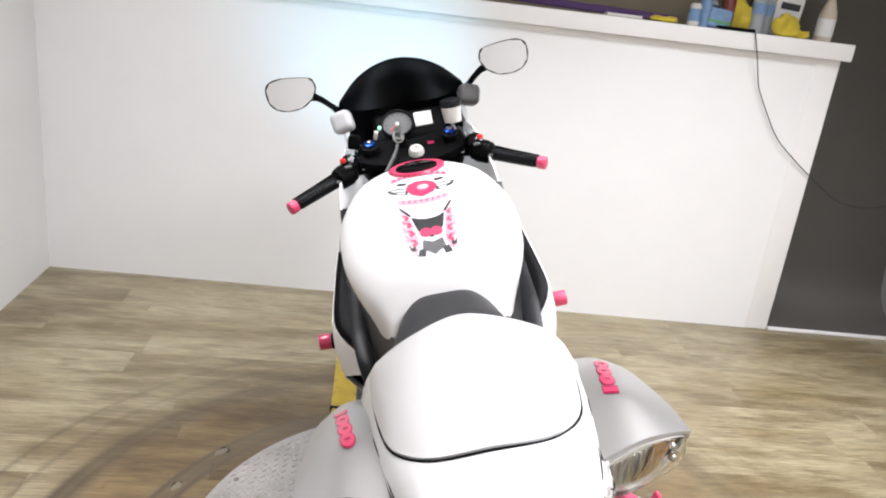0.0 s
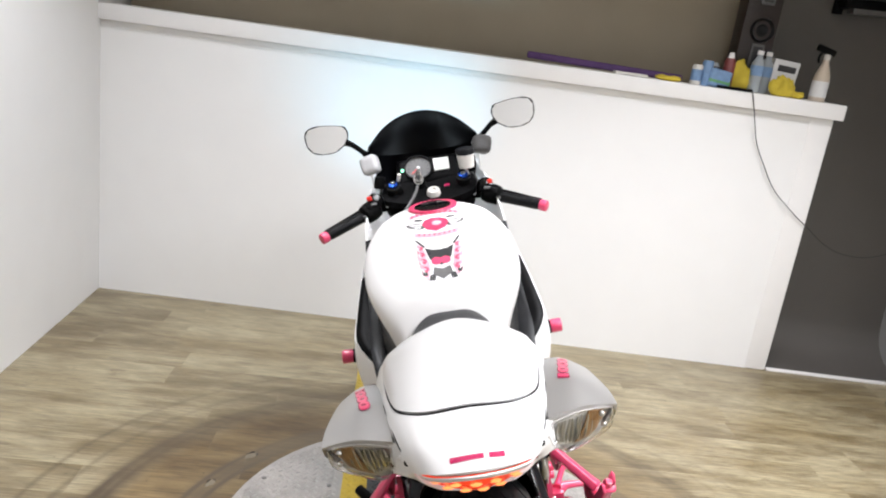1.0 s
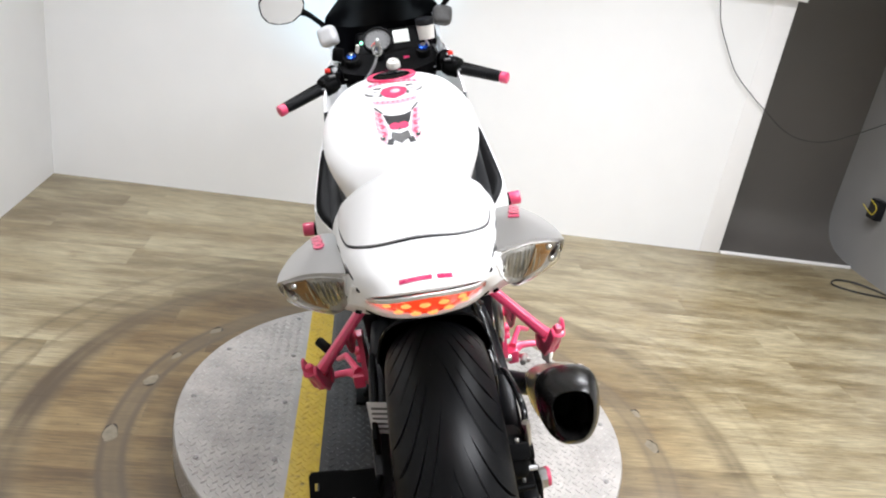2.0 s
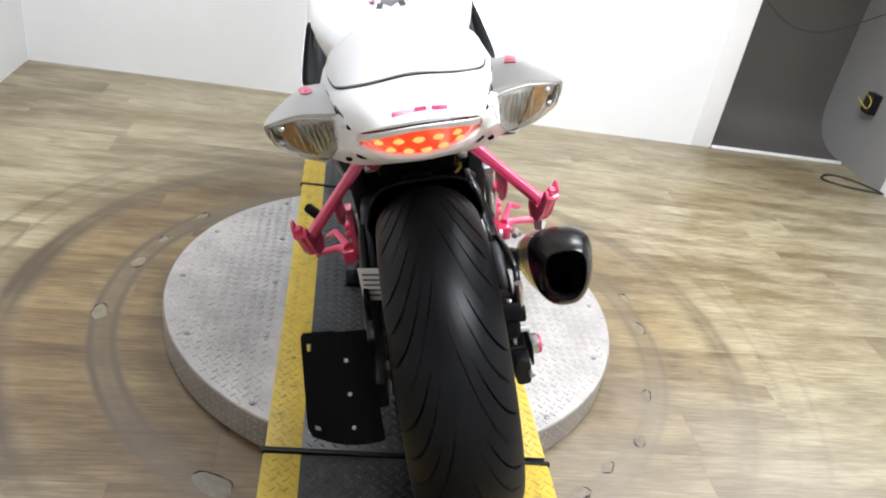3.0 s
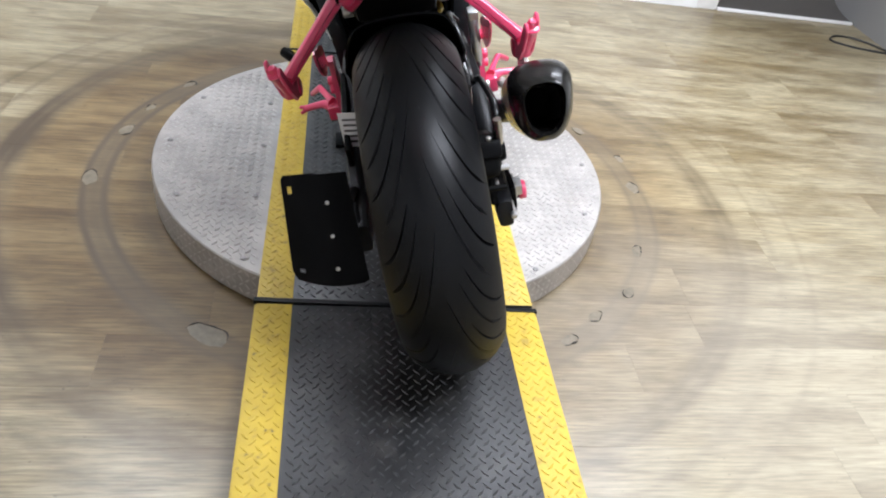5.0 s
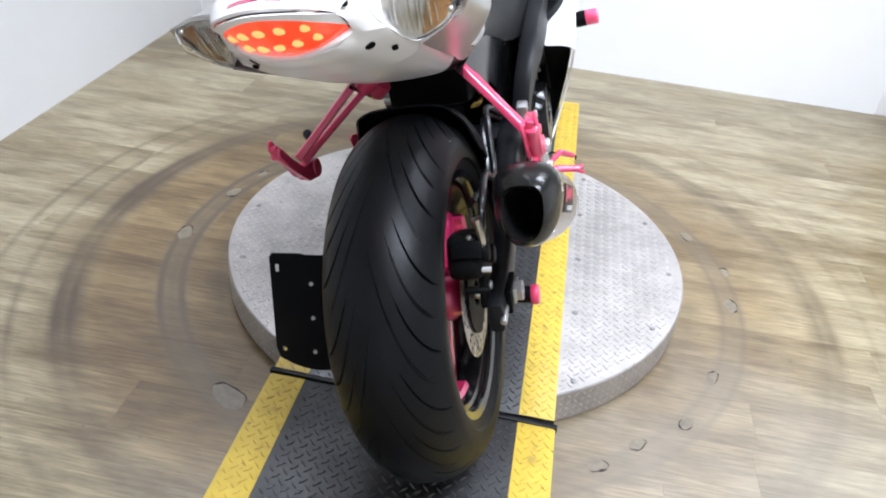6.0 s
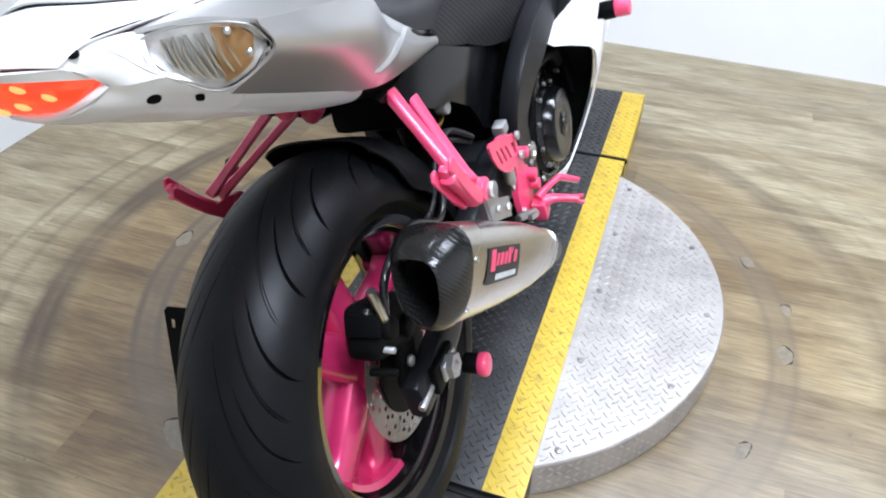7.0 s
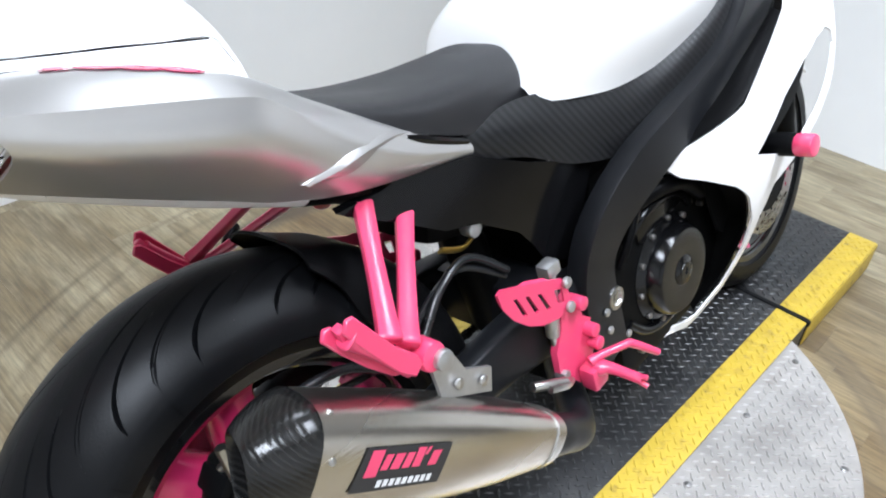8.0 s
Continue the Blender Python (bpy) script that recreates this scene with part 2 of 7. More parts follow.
M = dict(
    wall=mat("white_wall_paint", (0.83, 0.83, 0.825), 0.55, vary=0.02, scale=6, bump=0.15, bscale=160),
    # grey stands in for the weaker light on the alcove wall
    alcove=mat("alcove_wall_dim_tone", (0.27, 0.265, 0.26), 0.6, vary=0.06, scale=5, bump=0.15, bscale=160),
    # beige wall where more light reaches it: lighter copy of the recess tone
    beige_wall=mat("beige_wall_lit_tone", (0.31, 0.265, 0.195), 0.6, vary=0.06, scale=5, bump=0.15, bscale=160),
    # same wall in the recess, with its shade put into the base colour
    shaded_wall=mat("beige_wall_shade_tone", (0.088, 0.080, 0.072), 0.6, vary=0.06, scale=5, bump=0.15, bscale=160),
    ceiling=mat("ceiling_paint", (0.78, 0.775, 0.76), 0.8, vary=0.04, scale=8),
    trim=mat("white_trim_paint", (0.82, 0.81, 0.80), 0.45, vary=0.03, scale=10),
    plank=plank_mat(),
    slab=mat("concrete_slab", (0.2, 0.19, 0.17), 0.9),
    tread=mat("bare_aluminium_tread", (0.42, 0.395, 0.37), 0.42, 0.55, vary=0.30, scale=14, bump=0.2, bscale=300, stain=[((0.17, 0.125, 0.085), 9.0, 0.52, 0.76, 0.28), ((0.10, 0.08, 0.06), 42.0, 0.60, 0.72, 0.55)]),
    tread_bar=mat("rubbed_aluminium_bar", (0.52, 0.50, 0.48), 0.34, 0.65, vary=0.25, scale=30),
    black_tread=mat("worn_black_tread", (0.014, 0.014, 0.0145), 0.38, 0.0, vary=0.75, scale=34, bump=0.35, bscale=250, stain=[((0.055, 0.052, 0.048), 13.0, 0.48, 0.70, 0.60), ((0.006, 0.006, 0.006), 24.0, 0.56, 0.66, 0.8)]),
    black_bar=mat("rubbed_black_bar", (0.032, 0.032, 0.033), 0.30, 0.0, vary=0.6, scale=40, spec=0.7),
    yellow=mat("yellow_floor_paint", (0.50, 0.355, 0.035), 0.5, vary=0.2, scale=22, bump=0.3, bscale=260, stain=[((0.20, 0.135, 0.03), 30.0, 0.54, 0.70, 0.55), ((0.05, 0.04, 0.025), 60.0, 0.63, 0.70, 0.85)]),
    white=mat("pearl_white_paint", (0.84, 0.83, 0.825), 0.42, 0.0, 0.45, 0.015, 8),
    silver=mat("silver_metallic_paint", (0.55, 0.54, 0.53), 0.37, 0.76, 0.2, 0.04, 3),
    black=mat("satin_black_plastic", (0.0035, 0.0035, 0.0038), 0.40, vary=0.25, scale=40, bump=0.15, bscale=500, spec=0.05),
    gloss=mat("gloss_black_lacquer", (0.004, 0.004, 0.0045), 0.13, 0.0, 0.0, 0.1, 20, spec=0.22),
    frame=mat("black_anodised_frame", (0.009, 0.0095, 0.011), 0.34, 0.0, vary=0.15, scale=30, bump=0.1, bscale=700, spec=0.20),
    rubber=mat("tyre_rubber", (0.0042, 0.0044, 0.0050), 0.44, vary=0.35, scale=18, bump=0.10, bscale=420, spec=0.14),
    seat=mat("black_seat_vinyl", (0.012, 0.012, 0.0135), 0.45, vary=0.15, scale=30, bump=0.35, bscale=900, spec=0.4),
    pink=mat("pink_powder_coat", (0.66, 0.050, 0.135), 0.33, 0.0, 0.4, 0.06, 40),
    pink_deep=mat("candy_pink_lacquer", (0.60, 0.030, 0.135), 0.25, 0.3, 0.8, 0.1, 40),
    steel=mat("brushed_steel", (0.55, 0.54, 0.52), 0.28, 1.0, vary=0.12, scale=60),
    titan=mat("brushed_titanium", (0.56, 0.53, 0.48), 0.27, 1.0, vary=0.10, scale=30, bump=0.15, bscale=300, stretch=(1, 0.1, 1)),
    alu=mat("cast_aluminium", (0.50, 0.50, 0.50), 0.4, 0.9, vary=0.15, scale=60, bump=0.2, bscale=500),
    carbon=carbon_mat("carbon_fibre", 75.0, 0.24, (0.004, 0.004, 0.004), (0.014, 0.0135, 0.013), 0.35),
    ribbed=carbon_mat("ribbed_carbon_cover", 42.0, 0.45, (0.003, 0.003, 0.0033), (0.013, 0.013, 0.014), 0.1),
    casing=mat("black_engine_lacquer", (0.004, 0.004, 0.0045), 0.14, 0.0, 0.0, 0.3, 30, bump=0.1, bscale=500, spec=0.35),
    bolt=mat("dull_steel_bolt", (0.28, 0.27, 0.26), 0.35, 0.9, vary=0.3, scale=90),
    hose=mat("black_hose_rubber", (0.010, 0.010, 0.011), 0.26, vary=0.2, scale=60, spec=0.6),
    rim=mat("gloss_black_rim", (0.004, 0.004, 0.0042), 0.12, 0.0, 0.3, 0.1, 20, spec=0.5),
    dark=mat("engine_black", (0.004, 0.004, 0.004), 0.5, 0.0, vary=0.4, scale=40, spec=0.05),
    blue=mat("blue_anodised", (0.02, 0.08, 0.45), 0.25, 0.9),
    gauge=mat("gauge_face", (0.085, 0.083, 0.083), 0.5, vary=0.25, scale=90),
    lcd=mat("lcd_panel", (0.62, 0.63, 0.60), 0.3, vary=0.05),
    cup=mat("milky_plastic", (0.62, 0.60, 0.56), 0.35, vary=0.1),
    smoky=mat("greyish_plastic", (0.50, 0.50, 0.51), 0.3, vary=0.25, scale=30),
    blush=mat("pale_pink_print", (0.78, 0.36, 0.43), 0.4, vary=0.2, scale=90),
    red=mat("red_plastic", (0.75, 0.03, 0.02), 0.4),
    orange=mat("amber_bulb", (0.32, 0.17, 0.06), 0.3, vary=0.5, scale=160),
    label=mat("paper_label", (0.7, 0.7, 0.7), 0.6, vary=0.05),
    ink=mat("black_ink", (0.02, 0.02, 0.022), 0.5),
    gold=mat("gold_chain", (0.45, 0.30, 0.06), 0.35, 0.8),
    led=mat("tail_lens_red", (0.8, 0.03, 0.01), 0.2, 0.0, 0.6, 0.1, 50, emit=(1.0, 0.075, 0.02), power=0.95),
    diode=mat("lit_diode", (1, 0.3, 0.1), 0.3, emit=(1.0, 0.30, 0.08), power=1.6),
    green=mat("lit_indicator", (0.2, 0.8, 0.4), 0.3, emit=(0.3, 1.0, 0.6), power=3.0),
    speaker=mat("dark_wood_cabinet", (0.018, 0.010, 0.008), 0.4, vary=0.2, scale=10),
    cloth=mat("yellow_cloth", (0.55, 0.42, 0.04), 0.9, vary=0.2, scale=20, bump=0.5, bscale=120),
    purple=mat("purple_fabric", (0.10, 0.05, 0.16), 0.8, vary=0.2),
    soot=mat("sooty_bore", (0.004, 0.004, 0.004), 0.95, spec=0.1),
    signal=mat("amber_tinted_reflector", (0.60, 0.60, 0.60), 0.30, 0.45, vary=0.5, scale=80),
    cable=mat("black_cable", (0.02, 0.02, 0.02), 0.5),
    lamp=mat("headlamp_glass", (0.9, 0.95, 1.0), 0.1, emit=(0.8, 0.92, 1.0), power=12.0),
)


def glass_mat(name, colour, rough, trans=1.0, ior=1.18):
    m = mat(name, colour, rough, vary=0.02)
    b = m.node_tree.nodes["Principled BSDF"]
    b.inputs["Transmission Weight"].default_value = trans
    b.inputs["IOR"].default_value = ior
    return m


M["lens"] = glass_mat("clear_lens", (0.95, 0.95, 0.93), 0.05)
M["bottle"] = glass_mat("clear_bottle", (0.72, 0.78, 0.82), 0.12, 0.55)
M["smoke"] = mat("dark_smoked_screen", (0.0015, 0.0015, 0.002), 0.35, 0.0, 0.0, 0.1, spec=0.04)
M["mirror"] = mat("mirror_glass", (0.92, 0.92, 0.92), 0.02, 1.0, vary=0.0)


# ---- shaping ----
def part(name, bm, material, parent=None, label="", smooth=40):
    me = bpy.data.meshes.new(name)
    bmesh.ops.recalc_face_normals(bm, faces=bm.faces)
    bm.to_mesh(me)
    bm.free()
    return mesh_part(name, me, material, parent, label, smooth)


def mesh_part(name, me, material, parent=None, label="", smooth=40):
    me.materials.append(M[material])
    if smooth:
        me.polygons.foreach_set("use_smooth", [True] * len(me.polygons))
        me.set_sharp_from_angle(angle=radians(smooth))
    ob = new(name, me)
    if parent:
        ob.parent = parent
    if label:
        ob["label"] = label
    return ob


def thing(name, m, label, category, group="", kind=""):
    ob = new(name)
    ob.matrix_world = m
    return tagged(ob, label, category, group, kind)


def spline(pts, n):
    """Smooth curve through points, n steps a stretch."""
    p = [Vector(q) for q in pts]
    out = []
    for i in range(len(p) - 1):
        a, b, c, d = p[max(i - 1, 0)], p[i], p[i + 1], p[min(i + 2, len(p) - 1)]
        for k in range(n):
            t = k / n
            out.append(0.5 * ((2 * b) + (c - a) * t + (2 * a - 5 * b + 4 * c - d) * t * t + (3 * b - a - 3 * c + d) * t ** 3))
    return out + [p[-1]]


def skin(rows, nu=5, nv=5, mirror=False, thick=0.0, closed=False, bm=None):
    """A smooth sheet through rows of points; mirror: rows run from the middle outwards and are doubled."""
    bm = bm or bmesh.new()
    grid = []
    for r in rows:
        r = [Vector(q) for q in r]
        if mirror:
            r = [Vector((-q.x, q.y, q.z)) for q in reversed(r[1:])] + r
        if closed:
            k = len(r)
            s = spline(r[-2:] + r + r[:3], nv)
            s = s[2 * nv:(2 + k) * nv]
        else:
            s = spline(r, nv)
        grid.append(s)
    cols = [spline([g[j] for g in grid], nu) for j in range(len(grid[0]))]
    vs = [[bm.verts.new(q) for q in c] for c in cols]
    nc = len(vs)
    fs = []
    for j in range(nc if closed else nc - 1):
        for i in range(len(vs[0]) - 1):
            fs.append(bm.faces.new((vs[j][i], vs[j][i + 1], vs[(j + 1) % nc][i + 1], vs[(j + 1) % nc][i])))
    bmesh.ops.remove_doubles(bm, verts=[v for c in vs for v in c], dist=1e-5)
    if thick:
        fs = [f for f in bm.faces]
        bmesh.ops.recalc_face_normals(bm, faces=fs)
        bmesh.ops.solidify(bm, geom=fs, thickness=thick)
    return bm


def tube(pts, r, n=12, steps=6, bm=None, smooth=True, flat=1.0):
    """A round bar along points; r may be one number or one a point."""
    bm = bm or bmesh.new()
    rr = r if isinstance(r, (list, tuple)) else [r] * len(pts)
    path = spline(pts, steps) if smooth and len(pts) > 2 else [Vector(p) for p in pts]
    rad = [q.x for q in spline([(a, 0, 0) for a in rr], steps)] if smooth and len(pts) > 2 else list(rr)
    rings, up = [], None
    for i, p in enumerate(path):
        d = (path[min(i + 1, len(path) - 1)] - path[max(i - 1, 0)]).normalized()
        if up is None:
            up = d.orthogonal().normalized()
        up = (up - d * up.dot(d)).normalized()
        side = d.cross(up)
        rings.append([bm.verts.new(p + rad[i] * (math.cos(a) * up + flat * math.sin(a) * side)) for a in (2 * math.pi * k / n for k in range(n))])
    for a, b in zip(rings, rings[1:]):
        for k in range(n):
            bm.faces.new((a[k], a[(k + 1) % n], b[(k + 1) % n], b[k]))
    bm.faces.new(list(reversed(rings[0])))
    bm.faces.new(rings[-1])
    return bm


def rod(a, b, r, n=16, r2=None, bm=None, bevel=0.0):
    """A straight round bar with softened rims."""
    a, b = Vector(a), Vector(b)
    r2 = r if r2 is None else r2
    d = (b - a).normalized()
    w = bevel or min(0.2 * min(r, r2), 0.25 * (b - a).length)
    return tube([a, a + d * w * 0.3, a + d * w, b - d * w, b - d * w * 0.3, b], [r - w, r - w * 0.3, r, r2, r2 - w * 0.3, r2 - w], n, bm=bm, smooth=False)


def box(size, m=None, bevel=0.003, bm=None, seg=2):
    own = bmesh.new()
    bmesh.ops.create_cube(own, size=1.0, matrix=Matrix.Diagonal((*size, 1)))
    if bevel:
        bmesh.ops.bevel(own, geom=own.edges[:], offset=min(bevel, 0.45 * min(size)), segments=seg, profile=0.6, affect="EDGES")
    own.transform(m or Matrix())
    if bm is None:
        return own
    return join(bm, own)


def join(bm, other):
    me = bpy.data.meshes.new("tmp")
    other.to_mesh(me)
    other.free()
    bm.from_mesh(me)
    bpy.data.meshes.remove(me)
    return bm


def spin(profile, m, n=48, bm=None, close=True, a0=0.0, a1=360.0):
    """A turned body: profile of (along, radius) about the local X axis, placed by m."""
    bm = bm or bmesh.new()
    full = a1 - a0 >= 359.9
    k = n if full else n + 1
    rings = []
    for i in range(k):
        a = radians(a0 + (a1 - a0) * i / n)
        rings.append([bm.verts.new(m @ Vector((x, -r * math.sin(a), r * math.cos(a)))) for x, r in profile])
    c = len(profile)
    for i in range(n):
        p, q = rings[i], rings[(i + 1) % k]
        for j in range(c if close else c - 1):
            bm.faces.new((p[j], p[(j + 1) % c], q[(j + 1) % c], q[j]))
    if close and not full:
        bm.faces.new(rings[0])
        bm.faces.new(rings[-1])
    return bm


def panel(outline, where, holes=(), thick=0.003, grid=0.02, smooth=True, bm=None):
    """A shaped sheet: an outline with holes in two coordinates, laid into space by where(u, v)."""
    from mathutils.geometry import delaunay_2d_cdt

    def loop_pts(lo):
        out = []
        for a, b in zip(lo, lo[1:] + lo[:1]):
            a, b = Vector(a), Vector(b)
            k = max(1, int((b - a).length / grid))
            out += [a + (b - a) * i / k for i in range(k)]
        return out

    def inside(p, lo):
        c = False
        for a, b in zip(lo, lo[1:] + lo[:1]):
            if (a[1] > p[1]) != (b[1] > p[1]) and p[0] < (b[0] - a[0]) * (p[1] - a[1]) / (b[1] - a[1]) + a[0]:
                c = not c
        return c

    verts, edges = [], []
    loops = [list(map(tuple, outline))] + [list(map(tuple, h)) for h in holes]
    for lo in loops:
        pts = loop_pts(lo)
        s = len(verts)
        verts += pts
        edges += [(s + i, s + (i + 1) % len(pts)) for i in range(len(pts))]
    us, vs = [p[0] for p in outline], [p[1] for p in outline]
    nu, nv = int((max(us) - min(us)) / grid) + 1, int((max(vs) - min(vs)) / grid) + 1
    for i in range(nu + 1):
        for j in range(nv + 1):
            p = (min(us) + i * grid, min(vs) + (j + 0.5 * (i % 2)) * grid)
            if inside(p, loops[0]) and not any(inside(p, h) for h in loops[1:]):
                if all((Vector(p) - q).length > 0.5 * grid for q in verts[:len(edges)]):
                    verts.append(Vector(p))
    vo, eo, fo, *_ = delaunay_2d_cdt(verts, edges, [], 0, 1e-6)
    bm = bm or bmesh.new()
    bv = [bm.verts.new(where(v[0], v[1])) for v in vo]
    fs = []
    for f in fo:
        c = sum((vo[i] for i in f), Vector((0, 0))) / len(f)
        if inside(c, loops[0]) and not any(inside(c, h) for h in loops[1:]):
            fs.append(bm.faces.new([bv[i] for i in f]))
    bmesh.ops.delete(bm, geom=[v for v in bv if not v.link_faces], context="VERTS")
    bmesh.ops.recalc_face_normals(bm, faces=fs)
    if thick:
        bmesh.ops.solidify(bm, geom=fs, thickness=thick)
    return bm


def flip(bm):
    """The same shape on the other side of the middle plane."""
    bm.transform(Matrix.Diagonal((-1, 1, 1, 1)))
    bmesh.ops.reverse_faces(bm, faces=bm.faces)
    return bm


def both(name, make, material, parent, label=""):
    a = part(name, make(), material, parent, label)
    b = part(name, flip(make()), material, parent, label)
    return a, b


def bolt_head(p, axis, r, h, bm=None):
    p, axis = Vector(p), Vector(axis).normalized()
    bm = rod(p, p + axis * h, r, 10, bm=bm)
    return rod(p + axis * h * 0.9, p + axis * h * 1.05, r * 0.5, 6, bm=bm)


def lettering(name, words, size, m, material, parent, depth=0.0006, bold=0.0):
    c = bpy.data.curves.new(name, "FONT")
    c.body, c.size, c.extrude, c.align_x, c.align_y, c.offset = words, size, depth, "CENTER", "CENTER", bold
    ob = bpy.data.objects.new("tmp_text", c)
    scene.collection.objects.link(ob)
    me = bpy.data.meshes.new_from_object(ob.evaluated_get(bpy.context.evaluated_depsgraph_get()))
    bpy.data.objects.remove(ob)
    bpy.data.curves.remove(c)
    me.transform(m)
    me.name = name
    return mesh_part(name, me, material, parent, smooth=0)


def drape(ob, onto, lift):
    """Let a thin marking follow the surface of the part below it."""
    from mathutils.bvhtree import BVHTree
    me, base = ob.data, onto.data
    tree = BVHTree.FromPolygons([v.co for v in base.vertices], [q.vertices for q in base.polygons])
    low = min(v.co.z for v in me.vertices)
    for v in me.vertices:
        hit = tree.ray_cast(Vector((v.co.x, v.co.y, v.co.z + 0.2)), Vector((0, 0, -1)))
        if hit[0] is not None:
            v.co.z = hit[0].z + lift + (0.0012 if v.co.z > low + 1e-5 else 0.0)
    return ob


# ---- the room ----
LX, RX, BY, FY, CZ = -1.75, 2.61, 2.53, -2.45, 2.75      # left, right, back, behind the camera, ceiling
CAP = 1.43                                              # top of the half wall


def slab_(name, lo, hi, material, label, bevel=0.0, kind="structure", category="wall"):
    size = [b - a for a, b in zip(lo, hi)]
    mid = [(a + b) / 2 for a, b in zip(lo, hi)]
    ob = part(name, box(size, Matrix.Translation(mid), bevel), material, smooth=30)
    return tagged(ob, label, category, kind=kind)


floor_slab = slab_("floor", (LX - 0.1, FY - 0.1, -0.12), (RX + 0.1, BY + 0.9, -0.011), "slab", "worn greyish oak vinyl plank floor", category="floor")
slab_("wall_left", (LX - 0.12, FY - 0.1, 0.0), (LX, BY + 0.9, CZ), "wall", "plain white painted wall meeting the plank floor")
slab_("wall_back_half", (LX - 0.05, BY, 0.0), (1.81, BY + 0.16, CAP - 0.075), "wall", "white painted half wall below a thick ledge")
slab_("wall_behind_ledge", (LX, BY + 0.350, 0.0), (1.41, BY + 0.5, CZ), "beige_wall", "beige wall behind the half wall, in its lighter lit tone")
# continues the wall behind the ledge; the recess shade is in its dark tone
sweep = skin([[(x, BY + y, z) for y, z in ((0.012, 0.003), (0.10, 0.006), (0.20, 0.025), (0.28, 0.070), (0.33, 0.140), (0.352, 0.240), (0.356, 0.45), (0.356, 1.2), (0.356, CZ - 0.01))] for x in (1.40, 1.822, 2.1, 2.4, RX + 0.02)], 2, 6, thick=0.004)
tagged(part("wall_recess", sweep, "shaded_wall"), "beige wall in a dark shade tone that sweeps down to the threshold in a curve", "wall", kind="structure")
slab_("wall_right", (RX, FY - 0.1, 0.0), (RX + 0.12, 2.08, CZ), "wall", "plain white painted side wall")
# far end of the right wall, greyed to carry the falloff of light
slab_("wall_alcove", (RX + 0.004, 2.08, 0.0), (RX + 0.12, BY + 0.9, CZ), "alcove", "wall of the alcove beside the half wall, its dimness painted as light grey")
slab_("wall_rear", (LX, FY - 0.12, 0.0), (RX, FY, CZ), "wall", "plain white wall closing the showroom")
slab_("ceiling", (LX - 0.1, FY - 0.1, CZ), (RX + 0.1, BY + 0.9, CZ + 0.1), "ceiling", "plain pale ceiling", category="ceiling")
slab_("trim_ledge", (LX - 0.05, BY - 0.035, CAP - 0.075), (1.845, BY + 0.24, CAP), "trim", "thick white painted ledge on the half wall", 0.006, category="ledge")
slab_("trim_post", (1.70, BY - 0.004, 0.004), (1.813, BY + 0.158, CAP - 0.077), "trim", "white corner board at the end of the half wall", 0.004, category="trim")
slab_("trim_under_ledge", (LX - 0.05, BY - 0.005, CAP - 0.10), (1.69, BY + 0.002, CAP - 0.077), "trim", "slim white moulding under the ledge", 0.003, category="trim")
slab_("threshold", (1.82, BY - 0.008, 0.001), (RX - 0.01, BY + 0.010, 0.016), "trim", "thin white threshold strip at the recess wall", 0.002, category="trim")

# the back wall stands a little askew to the room
ASKEW = Matrix.Translation((0, BY, 0)) @ Matrix.Rotation(radians(-2.25), 4, "Z") @ Matrix.Translation((0, -BY + 0.006, 0))
for ob in bpy.data.objects:
    if ob.name in ("wall_back_half", "wall_behind_ledge", "wall_recess", "trim_ledge", "trim_post", "trim_under_ledge", "threshold"):
        ob.matrix_world = ASKEW
    if ob.name == "wall_left":
        ob.matrix_world = Matrix.Translation((LX, 2.4, 0)) @ Matrix.Rotation(radians(0.75), 4, "Z") @ Matrix.Translation((-LX, -2.4, 0))


# ---- the turntable ----
def tread_mesh(name, keep, x0, x1, y0, y1, z, pitch=0.030, size=(0.0108, 0.0030), high=0.0022):
    """Raised lozenges of tread plate, in rows that lean left and right by turns, on a flat deck."""
    a, b = size
    shape = []
    for s in (1, -1):
        c, d = math.cos(radians(45 * s)), math.sin(radians(45 * s))
        ring = [(a, 0, 0), (0, b, 0), (-a, 0, 0), (0, -b, 0)]
        crest = [(a * 0.62, 0, high), (-a * 0.62, 0, high)]
        shape.append([(x * c - y * d, x * d + y * c, h) for x, y, h in ring + crest])
    faces1 = [(0, 1, 4), (1, 5, 4), (1, 2, 5), (2, 3, 5), (3, 4, 5), (3, 0, 4)]
    verts, faces = [], []
    step = pitch * math.sqrt(0.5)
    for j in range(int((y1 - y0) / step) + 2):
        for i in range(int((x1 - x0) / (2 * step)) + 2):
            x, y = x0 + (2 * i + j % 2) * step, y0 + j * step
            if keep(x, y):
                s = len(verts)
                verts += [(x + p, y + q, z + h) for p, q, h in shape[j % 2]]
                faces += [tuple(s + k for k in f) for f in faces1]
    me = bpy.data.meshes.new(name)
    me.from_pydata(verts, [], faces)
    return me


DR = 0.655
XL, XR = -0.349, 0.290
table = thing("turntable", Matrix.Translation((CX, CY, 0)), "round aluminium tread-plate motorcycle turntable on the floor", "turntable")


